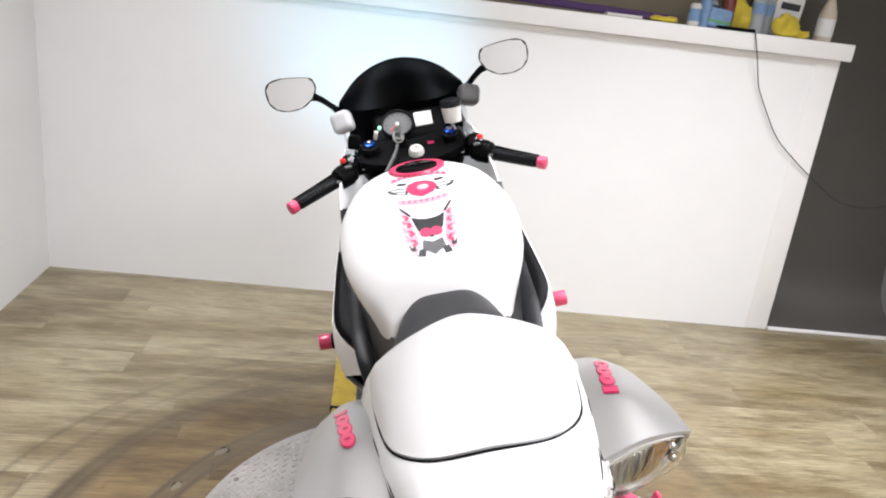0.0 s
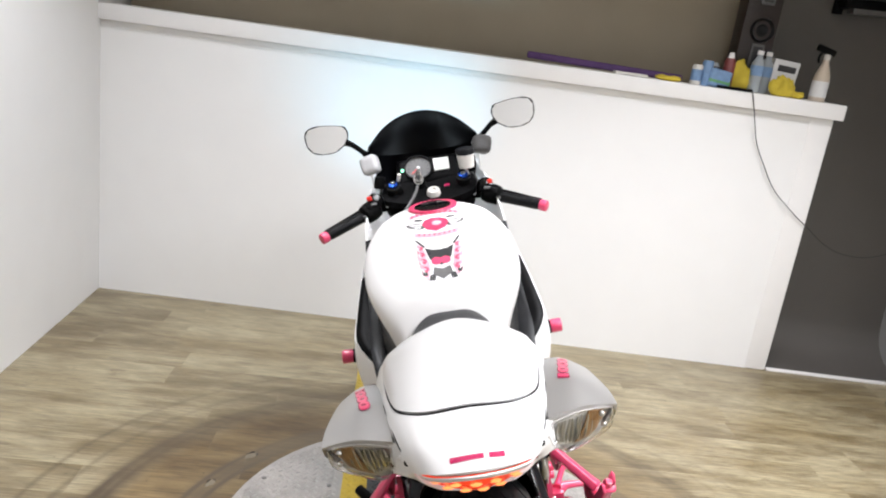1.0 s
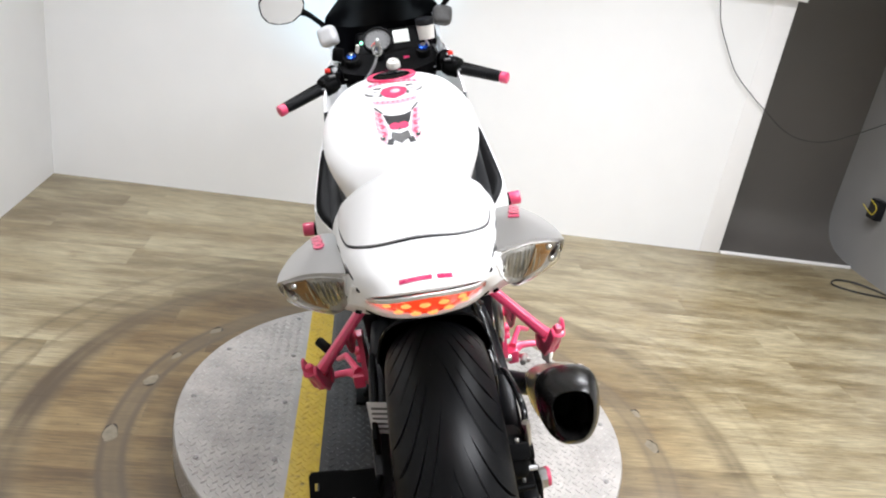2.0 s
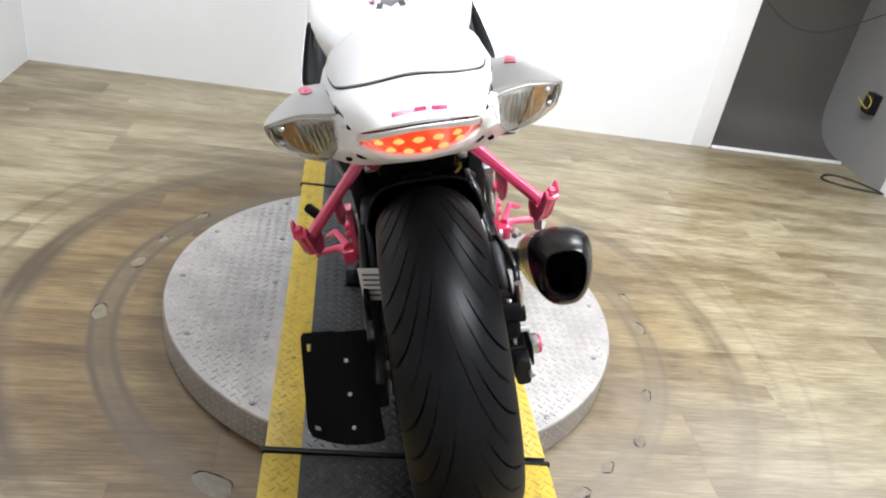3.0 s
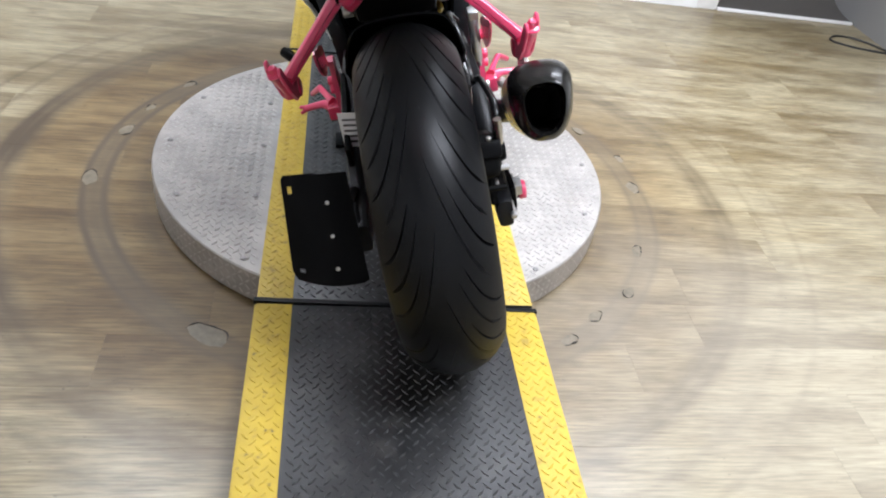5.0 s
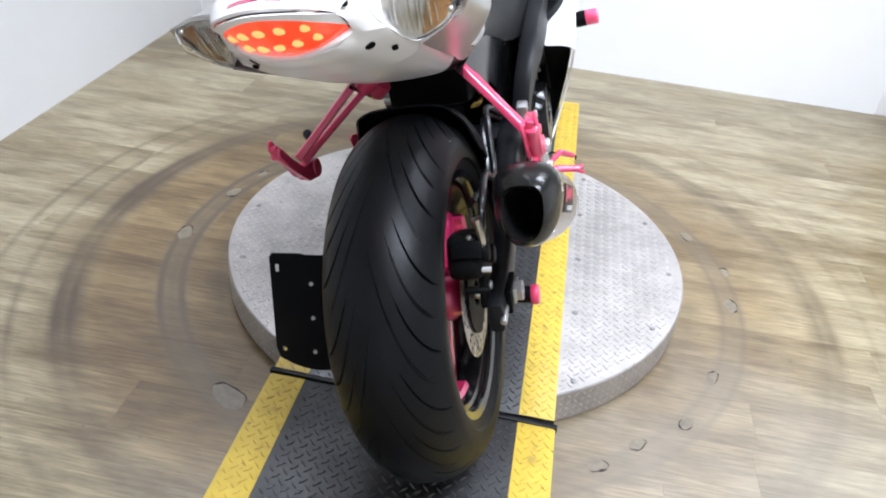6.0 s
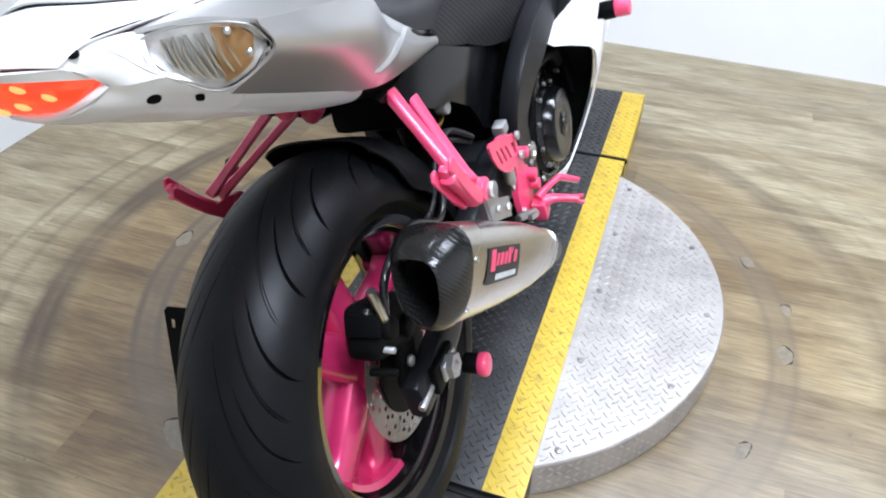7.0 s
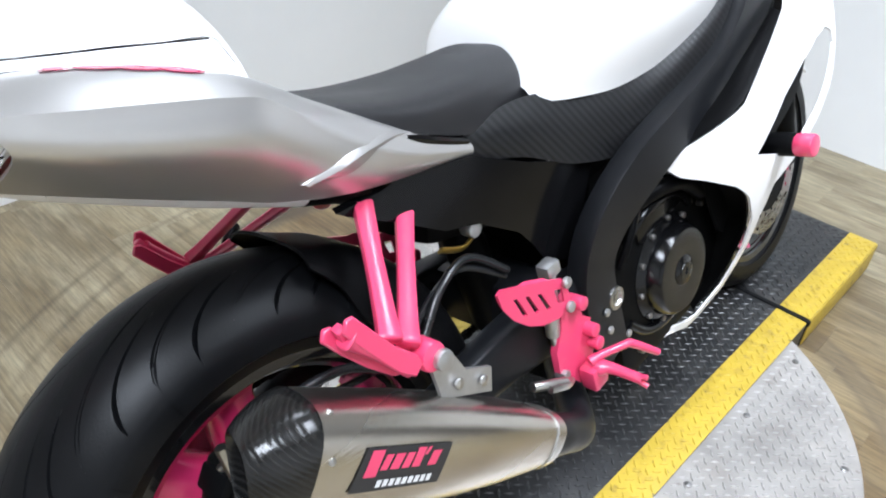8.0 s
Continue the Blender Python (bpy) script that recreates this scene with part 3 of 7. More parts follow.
def deck_half(sign):
    edge = (XL if sign < 0 else XR) - CX
    a = math.acos(abs(edge) / DR)
    bm = bmesh.new()
    pts = [(sign * DR * math.cos(-a + 2 * a * i / 40), DR * math.sin(-a + 2 * a * i / 40)) for i in range(41)]
    if sign < 0:
        pts.reverse()
    lo = [bm.verts.new((x, y, 0.004)) for x, y in pts]
    md = [bm.verts.new((x, y, TOP - 0.004)) for x, y in pts]
    hi = [bm.verts.new((x * 0.996, y * 0.996, TOP)) for x, y in pts]
    for a_, b_ in ((lo, md), (md, hi)):
        for i in range(len(pts)):
            j = (i + 1) % len(pts)
            bm.faces.new((a_[i], a_[j], b_[j], b_[i]))
    bm.faces.new(hi)
    bm.faces.new(list(reversed(lo)))
    return bm


for sign in (-1, 1):
    deck = part("deck", deck_half(sign), "tread", table, "worn bare aluminium tread plate", 30)
    lim = (XL - CX - 0.006) if sign < 0 else (XR - CX + 0.006)
    rail = tread_mesh("tread_pattern", lambda x, y: math.hypot(x, y) < DR - 0.014 and (x - lim) * sign > 0.008, -DR, DR, -DR, DR, TOP, 0.0195)
    tagged(mesh_part("tread_pattern", rail, "tread_bar", deck, smooth=0), kind="stuff")
    # raised pattern round the rim
    vs_, fs_ = [], []
    amax = math.acos(abs(lim) / DR)
    cnt = int(2 * amax * DR / 0.0200)
    for i in range(cnt):
        for j in range(4):
            ang = -amax + 2 * amax * (i + 0.5) / cnt
            ang = ang if sign > 0 else math.pi - ang
            zc = 0.018 + 0.0195 * j
            t = 1 if (i + j) % 2 else -1
            base = len(vs_)
            for u, v, h in ((0.0108, 0, 0), (0, 0.0032, 0), (-0.0108, 0, 0), (0, -0.0032, 0), (0.006, 0, 0.0008), (-0.006, 0, 0.0008)):
                p, q = 0.707 * (u - t * v), 0.707 * (t * u + v)
                aa = ang + p / DR
                vs_.append(((DR + h) * math.cos(aa), (DR + h) * math.sin(aa), zc + q))
            fs_ += [tuple(base + k for k in f) for f in ((0, 1, 4), (1, 5, 4), (1, 2, 5), (2, 3, 5), (3, 4, 5), (3, 0, 4))]
    me = bpy.data.meshes.new("rim_pattern")
    me.from_pydata(vs_, [], fs_)
    tagged(mesh_part("rim_pattern", me, "tread_bar", deck, smooth=0), kind="stuff")
    for bx, by in ((0.56, 0.265), (0.555, -0.265), (0.615, 0.0), (0.36, 0.50), (0.36, -0.515), (0.355, 0.0), (0.355, -0.255), (0.355, 0.255)):
        p = Vector((bx * sign, by, TOP - 0.001))
        part("bolt", bolt_head(p, (0, 0, 1), 0.0075, 0.004), "bolt", deck)

runway = thing("runway", Matrix.Translation((0, 0, 0)), "black tread-plate runway with yellow painted edges across the turntable", "runway")
YW = 0.079
for y0, y1 in ((-0.66, -0.008), (0.008, 1.322), (1.338, 1.83)):
    size = (XR - XL, y1 - y0, 0.088)
    seg = part("runway_plate", box(size, Matrix.Translation(((XL + XR) / 2, (y0 + y1) / 2, 0.053)), 0.003), "black_tread", runway, "scuffed black tread plate", 30)
    z = 0.097
    keep = lambda x, y: XL + YW + 0.008 < x < XR - YW - 0.008 and y0 + 0.01 < y < y1 - 0.01
    tagged(mesh_part("tread_pattern", tread_mesh("tread_pattern", keep, XL, XR, y0, y1, z, 0.0195), "black_bar", seg, smooth=0), kind="stuff")
    for a, b in ((XL, XL + YW), (XR - YW, XR)):
        st = part("yellow_edge", box((b - a, y1 - y0 - 0.002, 0.0012), Matrix.Translation(((a + b) / 2, (y0 + y1) / 2, z + 0.0004)), 0.0004), "yellow", runway, "chipped yellow edge paint", 30)
        keep2 = lambda x, y: a + 0.006 < x < b - 0.006 and y0 + 0.01 < y < y1 - 0.01
        tagged(mesh_part("tread_pattern", tread_mesh("tread_pattern", keep2, a - 0.002, b, y0, y1, z + 0.001, 0.0195), "yellow", st, smooth=0), kind="stuff")
    if y0 < -0.1 or y0 > 1.0:
        for x in (XL - 0.0015, XR + 0.0015):
            part("side_flange", box((0.003, y1 - y0 - 0.004, 0.084), Matrix.Translation((x, (y0 + y1) / 2, 0.0535)), 0.001), "yellow", runway, "yellow painted side of the ramp")
for y in (0.0, 1.33):
    part("joint_strip", box((XR - XL + 0.014, 0.013, 0.014), Matrix.Translation(((XL + XR) / 2, y - 0.003, 0.094)) @ Matrix.Rotation(radians(-1.2 if y < 1 else -0.4), 4, "Z"), 0.003), "rubber", runway, "black rubber strip over the plate joint")


# ---- the motorcycle: x to its right, y ahead, z up, upright in its own axes and leaning left on its side stand ----
bike = thing("motorcycle", Matrix.Translation((0.0899, 0, 0.1015)) @ Matrix.Rotation(radians(-15.62), 4, "Y") @ Matrix.Rotation(radians(0.58), 4, "Z") @ Matrix.Scale(1.0107, 4),
             "white and silver sport motorcycle with pink fittings on its side stand", "motorcycle")
AY, AZ, TR = -0.055, 0.338, 0.338        # rear axle and tyre
AX = Matrix.Translation((0, AY, AZ))


def tyre_mesh(name, centre, radius, half, crown, bead, pitches, grooves, sweep, depth=0.008):
    """A tyre whose tread blocks are cut by slanting grooves; mesh lines run along the grooves."""
    xs = [half * 0.985 * (i / 22) for i in range(-22, 23)]
    pitch = 2 * math.pi / pitches
    lines = []
    for side in (1, -1):
        for s0, xa, xb, w in grooves:
            s = (s0 + (0.5 if side < 0 else 0.0)) % 1.0
            for k, deep in ((-0.5, 0), (-0.40, 1), (0.40, 1), (0.5, 0)):
                lines.append((s * pitch, side, xa, xb, deep, k * w / radius))
    lines += [(pitch * (i + 0.5) / 10, 0, 0, 0, 0, 0.0) for i in range(10)]
    lines.sort(key=lambda q: q[0] + q[5])
    prof_in = [(half * 0.995, -0.028), (half * 1.0, -0.016)]
    verts, faces = [], []
    ncol = 0

    def rad(x):
        return radius - (crown - math.sqrt(max(crown * crown - x * x, 1e-9)))

    def spot(x, r, a):
        return (x, centre[0] - r * math.sin(a), centre[1] + r * math.cos(a))

    r_sh = rad(half * 0.985)
    wall = [(1.0, r_sh - 0.006), (1.005, r_sh - 0.016), (0.985, r_sh - 0.030), (0.93, (r_sh + bead) / 2 - 0.008), (0.88, bead + 0.006), (0.845, bead)]
    for p in range(pitches):
        for s, side, xa, xb, deep, half_w in lines:
            a0 = p * pitch + s
            col = [spot(-f * half, r, a0 + sweep(half) / radius) for f, r in reversed(wall)]
            for x in xs:
                cut, f = 0.0, (abs(x) - xa) / (xb - xa) if side else -1.0
                taper = min(1.0, 0.25 + 5.0 * min(f, 1 - f)) if 0 < f < 1 else 0.25
                if deep and x * side > 0 and 0 < f < 1:
                    cut = depth * taper
                col.append(spot(x, rad(x) - cut, a0 + half_w * taper + sweep(abs(x)) / radius))
            col += [spot(f * half, r, a0 + sweep(half) / radius) for f, r in wall]
            verts += col
            ncol = len(col)
    total = len(verts) // ncol
    for i in range(total):
        j = (i + 1) % total
        for k in range(ncol - 1):
            faces.append((i * ncol + k, i * ncol + k + 1, j * ncol + k + 1, j * ncol + k))
    me = bpy.data.meshes.new(name)
    me.from_pydata(verts, [], faces)
    return me


def spoke_shape(r0, r1, a, w0, w1, t0, t1):
    """One leg of a cast spoke, from hub to rim, swelling where it meets the rim."""
    rows = []
    for f in (0.0, 0.25, 0.5, 0.75, 0.9, 1.0):
        r = r0 + (r1 - r0) * f
        w = w0 + (w1 - w0) * f + (0.018 * max(0, f - 0.75) / 0.25)
        t = t0 + (t1 - t0) * f
        ring = []
        for k in range(12):
            q = 2 * math.pi * k / 12
            u = w * math.copysign(abs(math.cos(q)) ** 0.6, math.cos(q))
            x = t * math.copysign(abs(math.sin(q)) ** 0.6, math.sin(q))
            ca, sa = math.cos(a), math.sin(a)
            ring.append((x, r * sa + u * ca, r * ca - u * sa))
        rows.append(ring)
    return skin(rows, 3, 1, closed=True)


def rotor_mesh(name, x, r0, r1, m, n=80):
    """Drilled brake rotor."""
    bm = bmesh.new()
    rs = [r0 + (r1 - r0) * i / 7 for i in range(8)]
    vs = [[bm.verts.new(m @ Vector((x, r * math.sin(2 * math.pi * k / n), r * math.cos(2 * math.pi * k / n)))) for k in range(n)] for r in rs]
    for i in range(7):
        for k in range(n):
            if (i, k % 8) in ((1, 1), (3, 3), (5, 5), (1, 5), (4, 7), (2, 7)):
                continue
            bm.faces.new((vs[i][k], vs[i][(k + 1) % n], vs[i + 1][(k + 1) % n], vs[i + 1][k]))
    bmesh.ops.solidify(bm, geom=bm.faces[:], thickness=0.005)
    return bm


def wheel(name, centre, radius, half, crown, bead, pitches, grooves, sweep, disc_x, disc_r, label):
    m = Matrix.Translation((0, *centre))
    w = half * 0.86
    rim = part(name, spin([(-w, bead + 0.008), (-w * 0.96, bead - 0.006), (-w * 0.75, bead - 0.012), (-w * 0.55, bead - 0.028), (w * 0.55, bead - 0.028), (w * 0.70, bead - 0.018), (w * 0.76, bead - 0.018), (w * 0.80, bead - 0.010), (w * 0.86, bead - 0.010),
                           (w * 0.96, bead - 0.006), (w, bead + 0.008), (w * 0.9, bead + 0.012), (w * 0.5, bead + 0.002), (-w * 0.5, bead + 0.002), (-w * 0.9, bead + 0.012)], m, 96), "rim", bike, label)
    mesh_part("tyre", tyre_mesh("tyre", centre, radius, half, crown, bead + 0.006, pitches, grooves, sweep), "rubber", rim, "black rubber sport tyre with slanting tread grooves", smooth=28)
    part("hub", spin([(-0.07, 0.0), (-0.07, 0.035), (-0.05, 0.05), (0.05, 0.05), (0.07, 0.035), (0.07, 0.0)], m, 40, close=False), "pink_deep", rim, "glossy pink hub")
    for k in range(3):
        for d in (-0.34, 0.34):
            bm = spoke_shape(0.035, bead - 0.02, 2 * math.pi * k / 3 - 2.50 + d, 0.042, 0.028, 0.040, 0.028)
            bm.transform(m)
            part("spoke", bm, "pink_deep", rim, "glossy pink cast spoke")
        a = 2 * math.pi * k / 3 - 2.50
        arc = spin([(-0.05, bead - 0.026), (0.05, bead - 0.026), (0.045, bead - 0.036), (-0.045, bead - 0.036)], m, 16, a0=math.degrees(-a) - 25, a1=math.degrees(-a) + 25)
        part("spoke_foot", arc, "pink_deep", rim, "glossy pink spoke foot")
    for x in disc_x:
        part("brake_rotor", rotor_mesh("brake_rotor", x, disc_r * 0.62, disc_r, m), "steel", rim, "drilled steel brake rotor")
        part("rotor_carrier", spin([(x - 0.004, disc_r * 0.2), (x - 0.004, disc_r * 0.63), (x + 0.004, disc_r * 0.63), (x + 0.004, disc_r * 0.2)], m, 40), "dark", rim)
    part("valve", rod(m @ Vector((0.02, 0.03, -bead + 0.03)), m @ Vector((0.035, 0.03, -bead + 0.065)), 0.004, 8), "black", rim)
    return rim


GROOVES = [(0.06, 0.004, 0.076, 0.0098), (0.30, 0.036, 0.091, 0.0090), (0.55, 0.024, 0.086, 0.0095), (0.80, 0.034, 0.089, 0.0090)]
wheel("rear_wheel", (AY, AZ), TR, 0.096, 0.106, 0.222, 9, GROOVES, lambda x: 0.235 * (1 - (1 - min(x, 0.096) / 0.096) ** 1.8), (0.088,), 0.119, "black cast rear wheel with pink spokes")
wheel("front_wheel", (1.36, 0.305), 0.305, 0.060, 0.066, 0.222, 10, GROOVES[1:3], lambda x: 0.08 * (x / 0.06), (-0.075, 0.075), 0.155, "black cast front wheel with pink spokes")

# rear suspension and drive
def swing_arm():
    rows = []
    for y, z, x, h, t in ((0.56, 0.385, 0.115, 0.055, 0.03), (0.42, 0.40, 0.12, 0.055, 0.03), (0.25, 0.405, 0.132, 0.045, 0.024), (0.08, 0.375, 0.136, 0.036, 0.02), (AY + 0.06, 0.345, 0.136, 0.034, 0.018), (AY - 0.06, 0.333, 0.136, 0.032, 0.016), (AY - 0.075, 0.332, 0.136, 0.026, 0.012)):
        rows.append([(x + t * math.copysign(abs(math.cos(q)) ** 0.5, math.cos(q)), y, z + h * math.copysign(abs(math.sin(q)) ** 0.5, math.sin(q))) for q in (2 * math.pi * k / 12 for k in range(12))])
    bm = skin(rows, 4, 2, closed=True)
    bmesh.ops.holes_fill(bm, edges=[e for e in bm.edges if e.is_boundary], sides=0)
    return bm


both("swingarm", swing_arm, "frame", bike, "black aluminium swingarm arm")
part("swingarm_bridge", box((0.22, 0.10, 0.10), pose(0, 0.44, 0.40), 0.02), "frame", bike)
part("axle", rod((-0.16, AY, AZ), (0.16, AY, AZ), 0.012), "steel", bike)
adj = part("chain_adjuster", box((0.012, 0.075, 0.046), pose(0.157, AY - 0.005, AZ, -4), 0.004), "black", bike)
part("axle_nut", spin([(0.163, 0.0), (0.163, 0.020), (0.178, 0.020), (0.178, 0.011), (0.170, 0.010)], AX, 6, close=False), "alu", adj, "bare metal axle nut")
part("adjuster_block", box((0.010, 0.05, 0.030), pose(0.163, AY + 0.002, AZ, -4), 0.003), "alu", adj, "bare metal adjuster block")
part("adjuster_bolt", rod((0.150, AY - 0.085, AZ - 0.008), (0.150, AY - 0.03, AZ - 0.004), 0.006), "alu", adj)
SPX, SPY, SPZ = 0.195, 0.012, 0.279
sp = part("swingarm_spool", rod((0.155, SPY, SPZ + 0.002), (SPX - 0.012, SPY, SPZ), 0.017), "black", bike, "black stand bobbin with a pink cap")
part("bobbin_collar", rod((0.150, SPY, SPZ + 0.002), (0.168, SPY, SPZ + 0.001), 0.010), "black", sp)
part("bobbin_cap", rod((SPX - 0.014, SPY, SPZ), (SPX + 0.002, SPY, SPZ), 0.020, bevel=0.004), "pink", sp, "pink plastic cap")
sp2 = part("swingarm_spool", rod((-0.155, SPY, SPZ + 0.002), (-SPX + 0.012, SPY, SPZ), 0.017), "black", bike)
part("bobbin_cap", rod((-SPX + 0.014, SPY, SPZ), (-SPX - 0.002, SPY, SPZ), 0.020, bevel=0.004), "pink", sp2, "pink plastic cap")

cal = part("brake_caliper", box((0.060, 0.105, 0.080), pose(0.105, AY - 0.050, AZ + 0.118, -25), 0.020, seg=3), "dark", bike, "black rear brake caliper")
for k in range(2):
    part("caliper_piston", rod((0.128, AY - 0.075 + 0.042 * k, AZ + 0.135 - 0.030 * k), (0.146, AY - 0.075 + 0.042 * k, AZ + 0.135 - 0.030 * k), 0.017, 16), "dark", cal)
    part("caliper_bridge", box((0.052, 0.014, 0.030), pose(0.112, AY - 0.092 + 0.070 * k, AZ + 0.152 - 0.045 * k, -35), 0.005), "black", cal)
part("pad_pin", rod((0.085, AY - 0.098, AZ + 0.118), (0.148, AY - 0.094, AZ + 0.112), 0.005, 8), "alu", cal)
part("hose_union", tube([(0.132, AY - 0.068, AZ + 0.130), (0.138, AY - 0.080, AZ + 0.160), (0.136, AY - 0.084, AZ + 0.205)], [0.008, 0.006, 0.0075], 8), "steel", cal, "crimped steel hose union")
part("caliper_bracket", box((0.014, 0.05, 0.12), pose(0.118, AY - 0.025, AZ + 0.06, -20), 0.006), "dark", cal)
part("caliper_pin", rod((0.10, AY - 0.10, AZ + 0.075), (0.140, AY - 0.095, AZ + 0.072), 0.006), "dark", cal)
part("banjo_bolt", bolt_head((0.128, AY - 0.065, AZ + 0.128), (1, -0.2, 0.1), 0.009, 0.012), "alu", cal, "bare metal banjo bolt")
part("bleed_nipple", rod((0.118, AY - 0.075, AZ + 0.135), (0.118, AY - 0.085, AZ + 0.172), 0.0045), "steel", cal)
part("bracket_bolt", bolt_head((0.126, AY - 0.038, AZ + 0.042), (1, 0, 0), 0.009, 0.006), "alu", cal)
part("brake_hose", tube([(0.13, AY - 0.07, AZ + 0.13), (0.14, -0.10, 0.54), (0.13, 0.02, 0.54), (0.125, 0.13, 0.485), (0.115, 0.21, 0.55), (0.105, 0.28, 0.565), (0.125, 0.335, 0.525)], 0.0065, 10), "hose", bike, "black braided brake hose")
part("brake_hose", tube([(0.105, 0.0, 0.50), (0.115, 0.12, 0.50), (0.105, 0.20, 0.54), (0.10, 0.27, 0.552), (0.12, 0.335, 0.515)], 0.005, 8), "hose", bike)

part("sprocket", spin([(-0.105, 0.04), (-0.105, 0.098), (-0.099, 0.101), (-0.099, 0.04)], AX, 42), "steel", bike, "steel rear sprocket")


def chain_bm():
    bm = bmesh.new()
    run = [(AY + 0.10 * math.sin(a), AZ - 0.10 * math.cos(a)) for a in (radians(q) for q in range(0, -181, -9))]
    run += [(AY + 0.55 * f, AZ + 0.10 - 0.02 * f) for f in (i / 40 for i in range(1, 41))]
    run = [(AY + 0.55 * f, AZ - 0.10 + 0.05 * f) for f in (i / 40 for i in range(40, 0, -1))] + run
    for i, ((y0, z0), (y1, z1)) in enumerate(zip(run, run[1:])):
        a = math.degrees(math.atan2(z1 - z0, y1 - y0))
        box((0.018 if i % 2 else 0.013, 0.015, 0.012), pose(-0.102, (y0 + y1) / 2, (z0 + z1) / 2, a), 0.002, bm, 1)
    return bm


part("drive_chain", chain_bm(), "dark", bike, "dark oily drive chain")


def hugger_bm():
    rows = []
    for a in (-62, -48, -32, -15, 0, 12, 20, 27):
        q = radians(a)
        lift = 0.010 if a > 25 else 0.003 if a > 15 else 0
        row = []
        slim = 0.78 if a > 25 else 0.90 if a > 15 else 1.0
        for x, r in ((0.0, 0.353), (0.05, 0.350), (0.086, 0.333), (0.108, 0.300), (0.116, 0.270)):
            r += lift + (0.34 - r) * (0.75 if a > 25 else 0.5 if a > 15 else 0.0)
            row.append((x * slim, AY + r * math.sin(radians(44) - q), AZ + r * math.cos(radians(44) - q)))
        rows.append(row)
    return skin(rows, 5, 4, mirror=True, thick=0.004)


hug = part("hugger", hugger_bm(), "black", bike, "black plastic rear hugger over the tyre")
part("chain_guard", box((0.012, 0.26, 0.045), pose(-0.138, 0.12, 0.455, 8), 0.005), "black", hug)
part("warning_label", box((0.0012, 0.055, 0.075), pose(-0.120, 0.03, 0.475, 0, 0, 4) @ pose(0, 0, 0, 0, 0, 70), 0.0003), "label", hug, "small white warning label")
for k in range(5):
    part("label_line", box((0.0012, 0.040, 0.004), pose(-0.1202, 0.0295, 0.450 + 0.012 * k, 0, 0, 74) @ Matrix.Translation((-0.0007, 0, 0)), 0), "gauge", hug)

# plate bracket behind the left of the tyre
PB = [Vector(p) for p in ((-0.252, -0.123, 0.494), (-0.135, -0.108, 0.478), (-0.135, -0.205, 0.292), (-0.275, -0.179, 0.305))]


def on_plate(u, v):
    a, b, c, d = PB
    p = (a * (1 - u) + b * u) * (1 - v) + (d * (1 - u) + c * u) * v
    return p + Vector((0, -0.018 * math.sin(math.pi * u) * v, 0))


plate = part("plate_bracket", panel([(0.0, 0.02), (0.04, 0.0), (0.97, 0.02), (1.0, 0.98), (0.94, 1.0), (0.06, 0.98), (0.0, 0.9)], on_plate,
                                    [[(0.08, 0.09), (0.14, 0.09), (0.14, 0.16), (0.08, 0.16)], [(0.10, 0.86), (0.18, 0.86), (0.18, 0.90), (0.10, 0.90)]], 0.002, 0.08), "black", bike, "bare black plate bracket with slots")
for v in (0.26, 0.55, 0.84):
    p = on_plate(0.62, v)
    part("bracket_screw", bolt_head(p + Vector((0, 0.001, 0)), (0, -1, 0.3), 0.0040, 0.003), "alu", plate)
part("plate_arm", tube([(-0.15, -0.10, 0.40), (-0.145, -0.02, 0.37), (-0.14, AY + 0.02, AZ)], 0.010), "black", plate)

# ---- exhaust ----
CA, CB = Vector((0.216, -0.150, 0.570)), Vector((0.238, 0.300, 0.305))
CD = (CB - CA).normalized()
CSIDE = CD.cross(Vector((0, 0, 1))).normalized()
CUP = CSIDE.cross(CD).normalized()


def can_ring(s, w, h, shift=0.0, slant=0.0, n=28, drop=0.0, yaw=0.0):
    """Rounded three-sided section, broad above and narrow below."""
    out = []
    for k in range(n):
        q = 2 * math.pi * k / n
        c, d = math.cos(q), math.sin(q)
        u = w * math.copysign(abs(c) ** 0.75, c) * (1.0 + 0.22 * d)
        v = h * math.copysign(abs(d) ** 0.8, d)
        out.append(CA + CD * (s + slant * v + yaw * u) + CSIDE * (u + shift) + CUP * (v - drop))
    return out


def ring_skin(rings, cap_first=False, cap_last=False):
    bm = bmesh.new()
    vs = [[bm.verts.new(p) for p in r] for r in rings]
    for a, b in zip(vs, vs[1:]):
        for k in range(len(a)):
            bm.faces.new((a[k], a[(k + 1) % len(a)], b[(k + 1) % len(a)], b[k]))
    if cap_first:
        bm.faces.new(list(reversed(vs[0])))
    if cap_last:
        bm.faces.new(vs[-1])
    return bm


can = part("exhaust_can", ring_skin([can_ring(s, w, h) for s, w, h in ((0.038, 0.053, 0.0675), (0.050, 0.053, 0.0675), (0.18, 0.052, 0.065), (0.28, 0.050, 0.060), (0.35, 0.046, 0.053), (0.415, 0.040, 0.044), (0.460, 0.034, 0.036), (0.463, 0.026, 0.028))], False, True), "titan", bike, "brushed titanium silencer can")
cap_rings = []
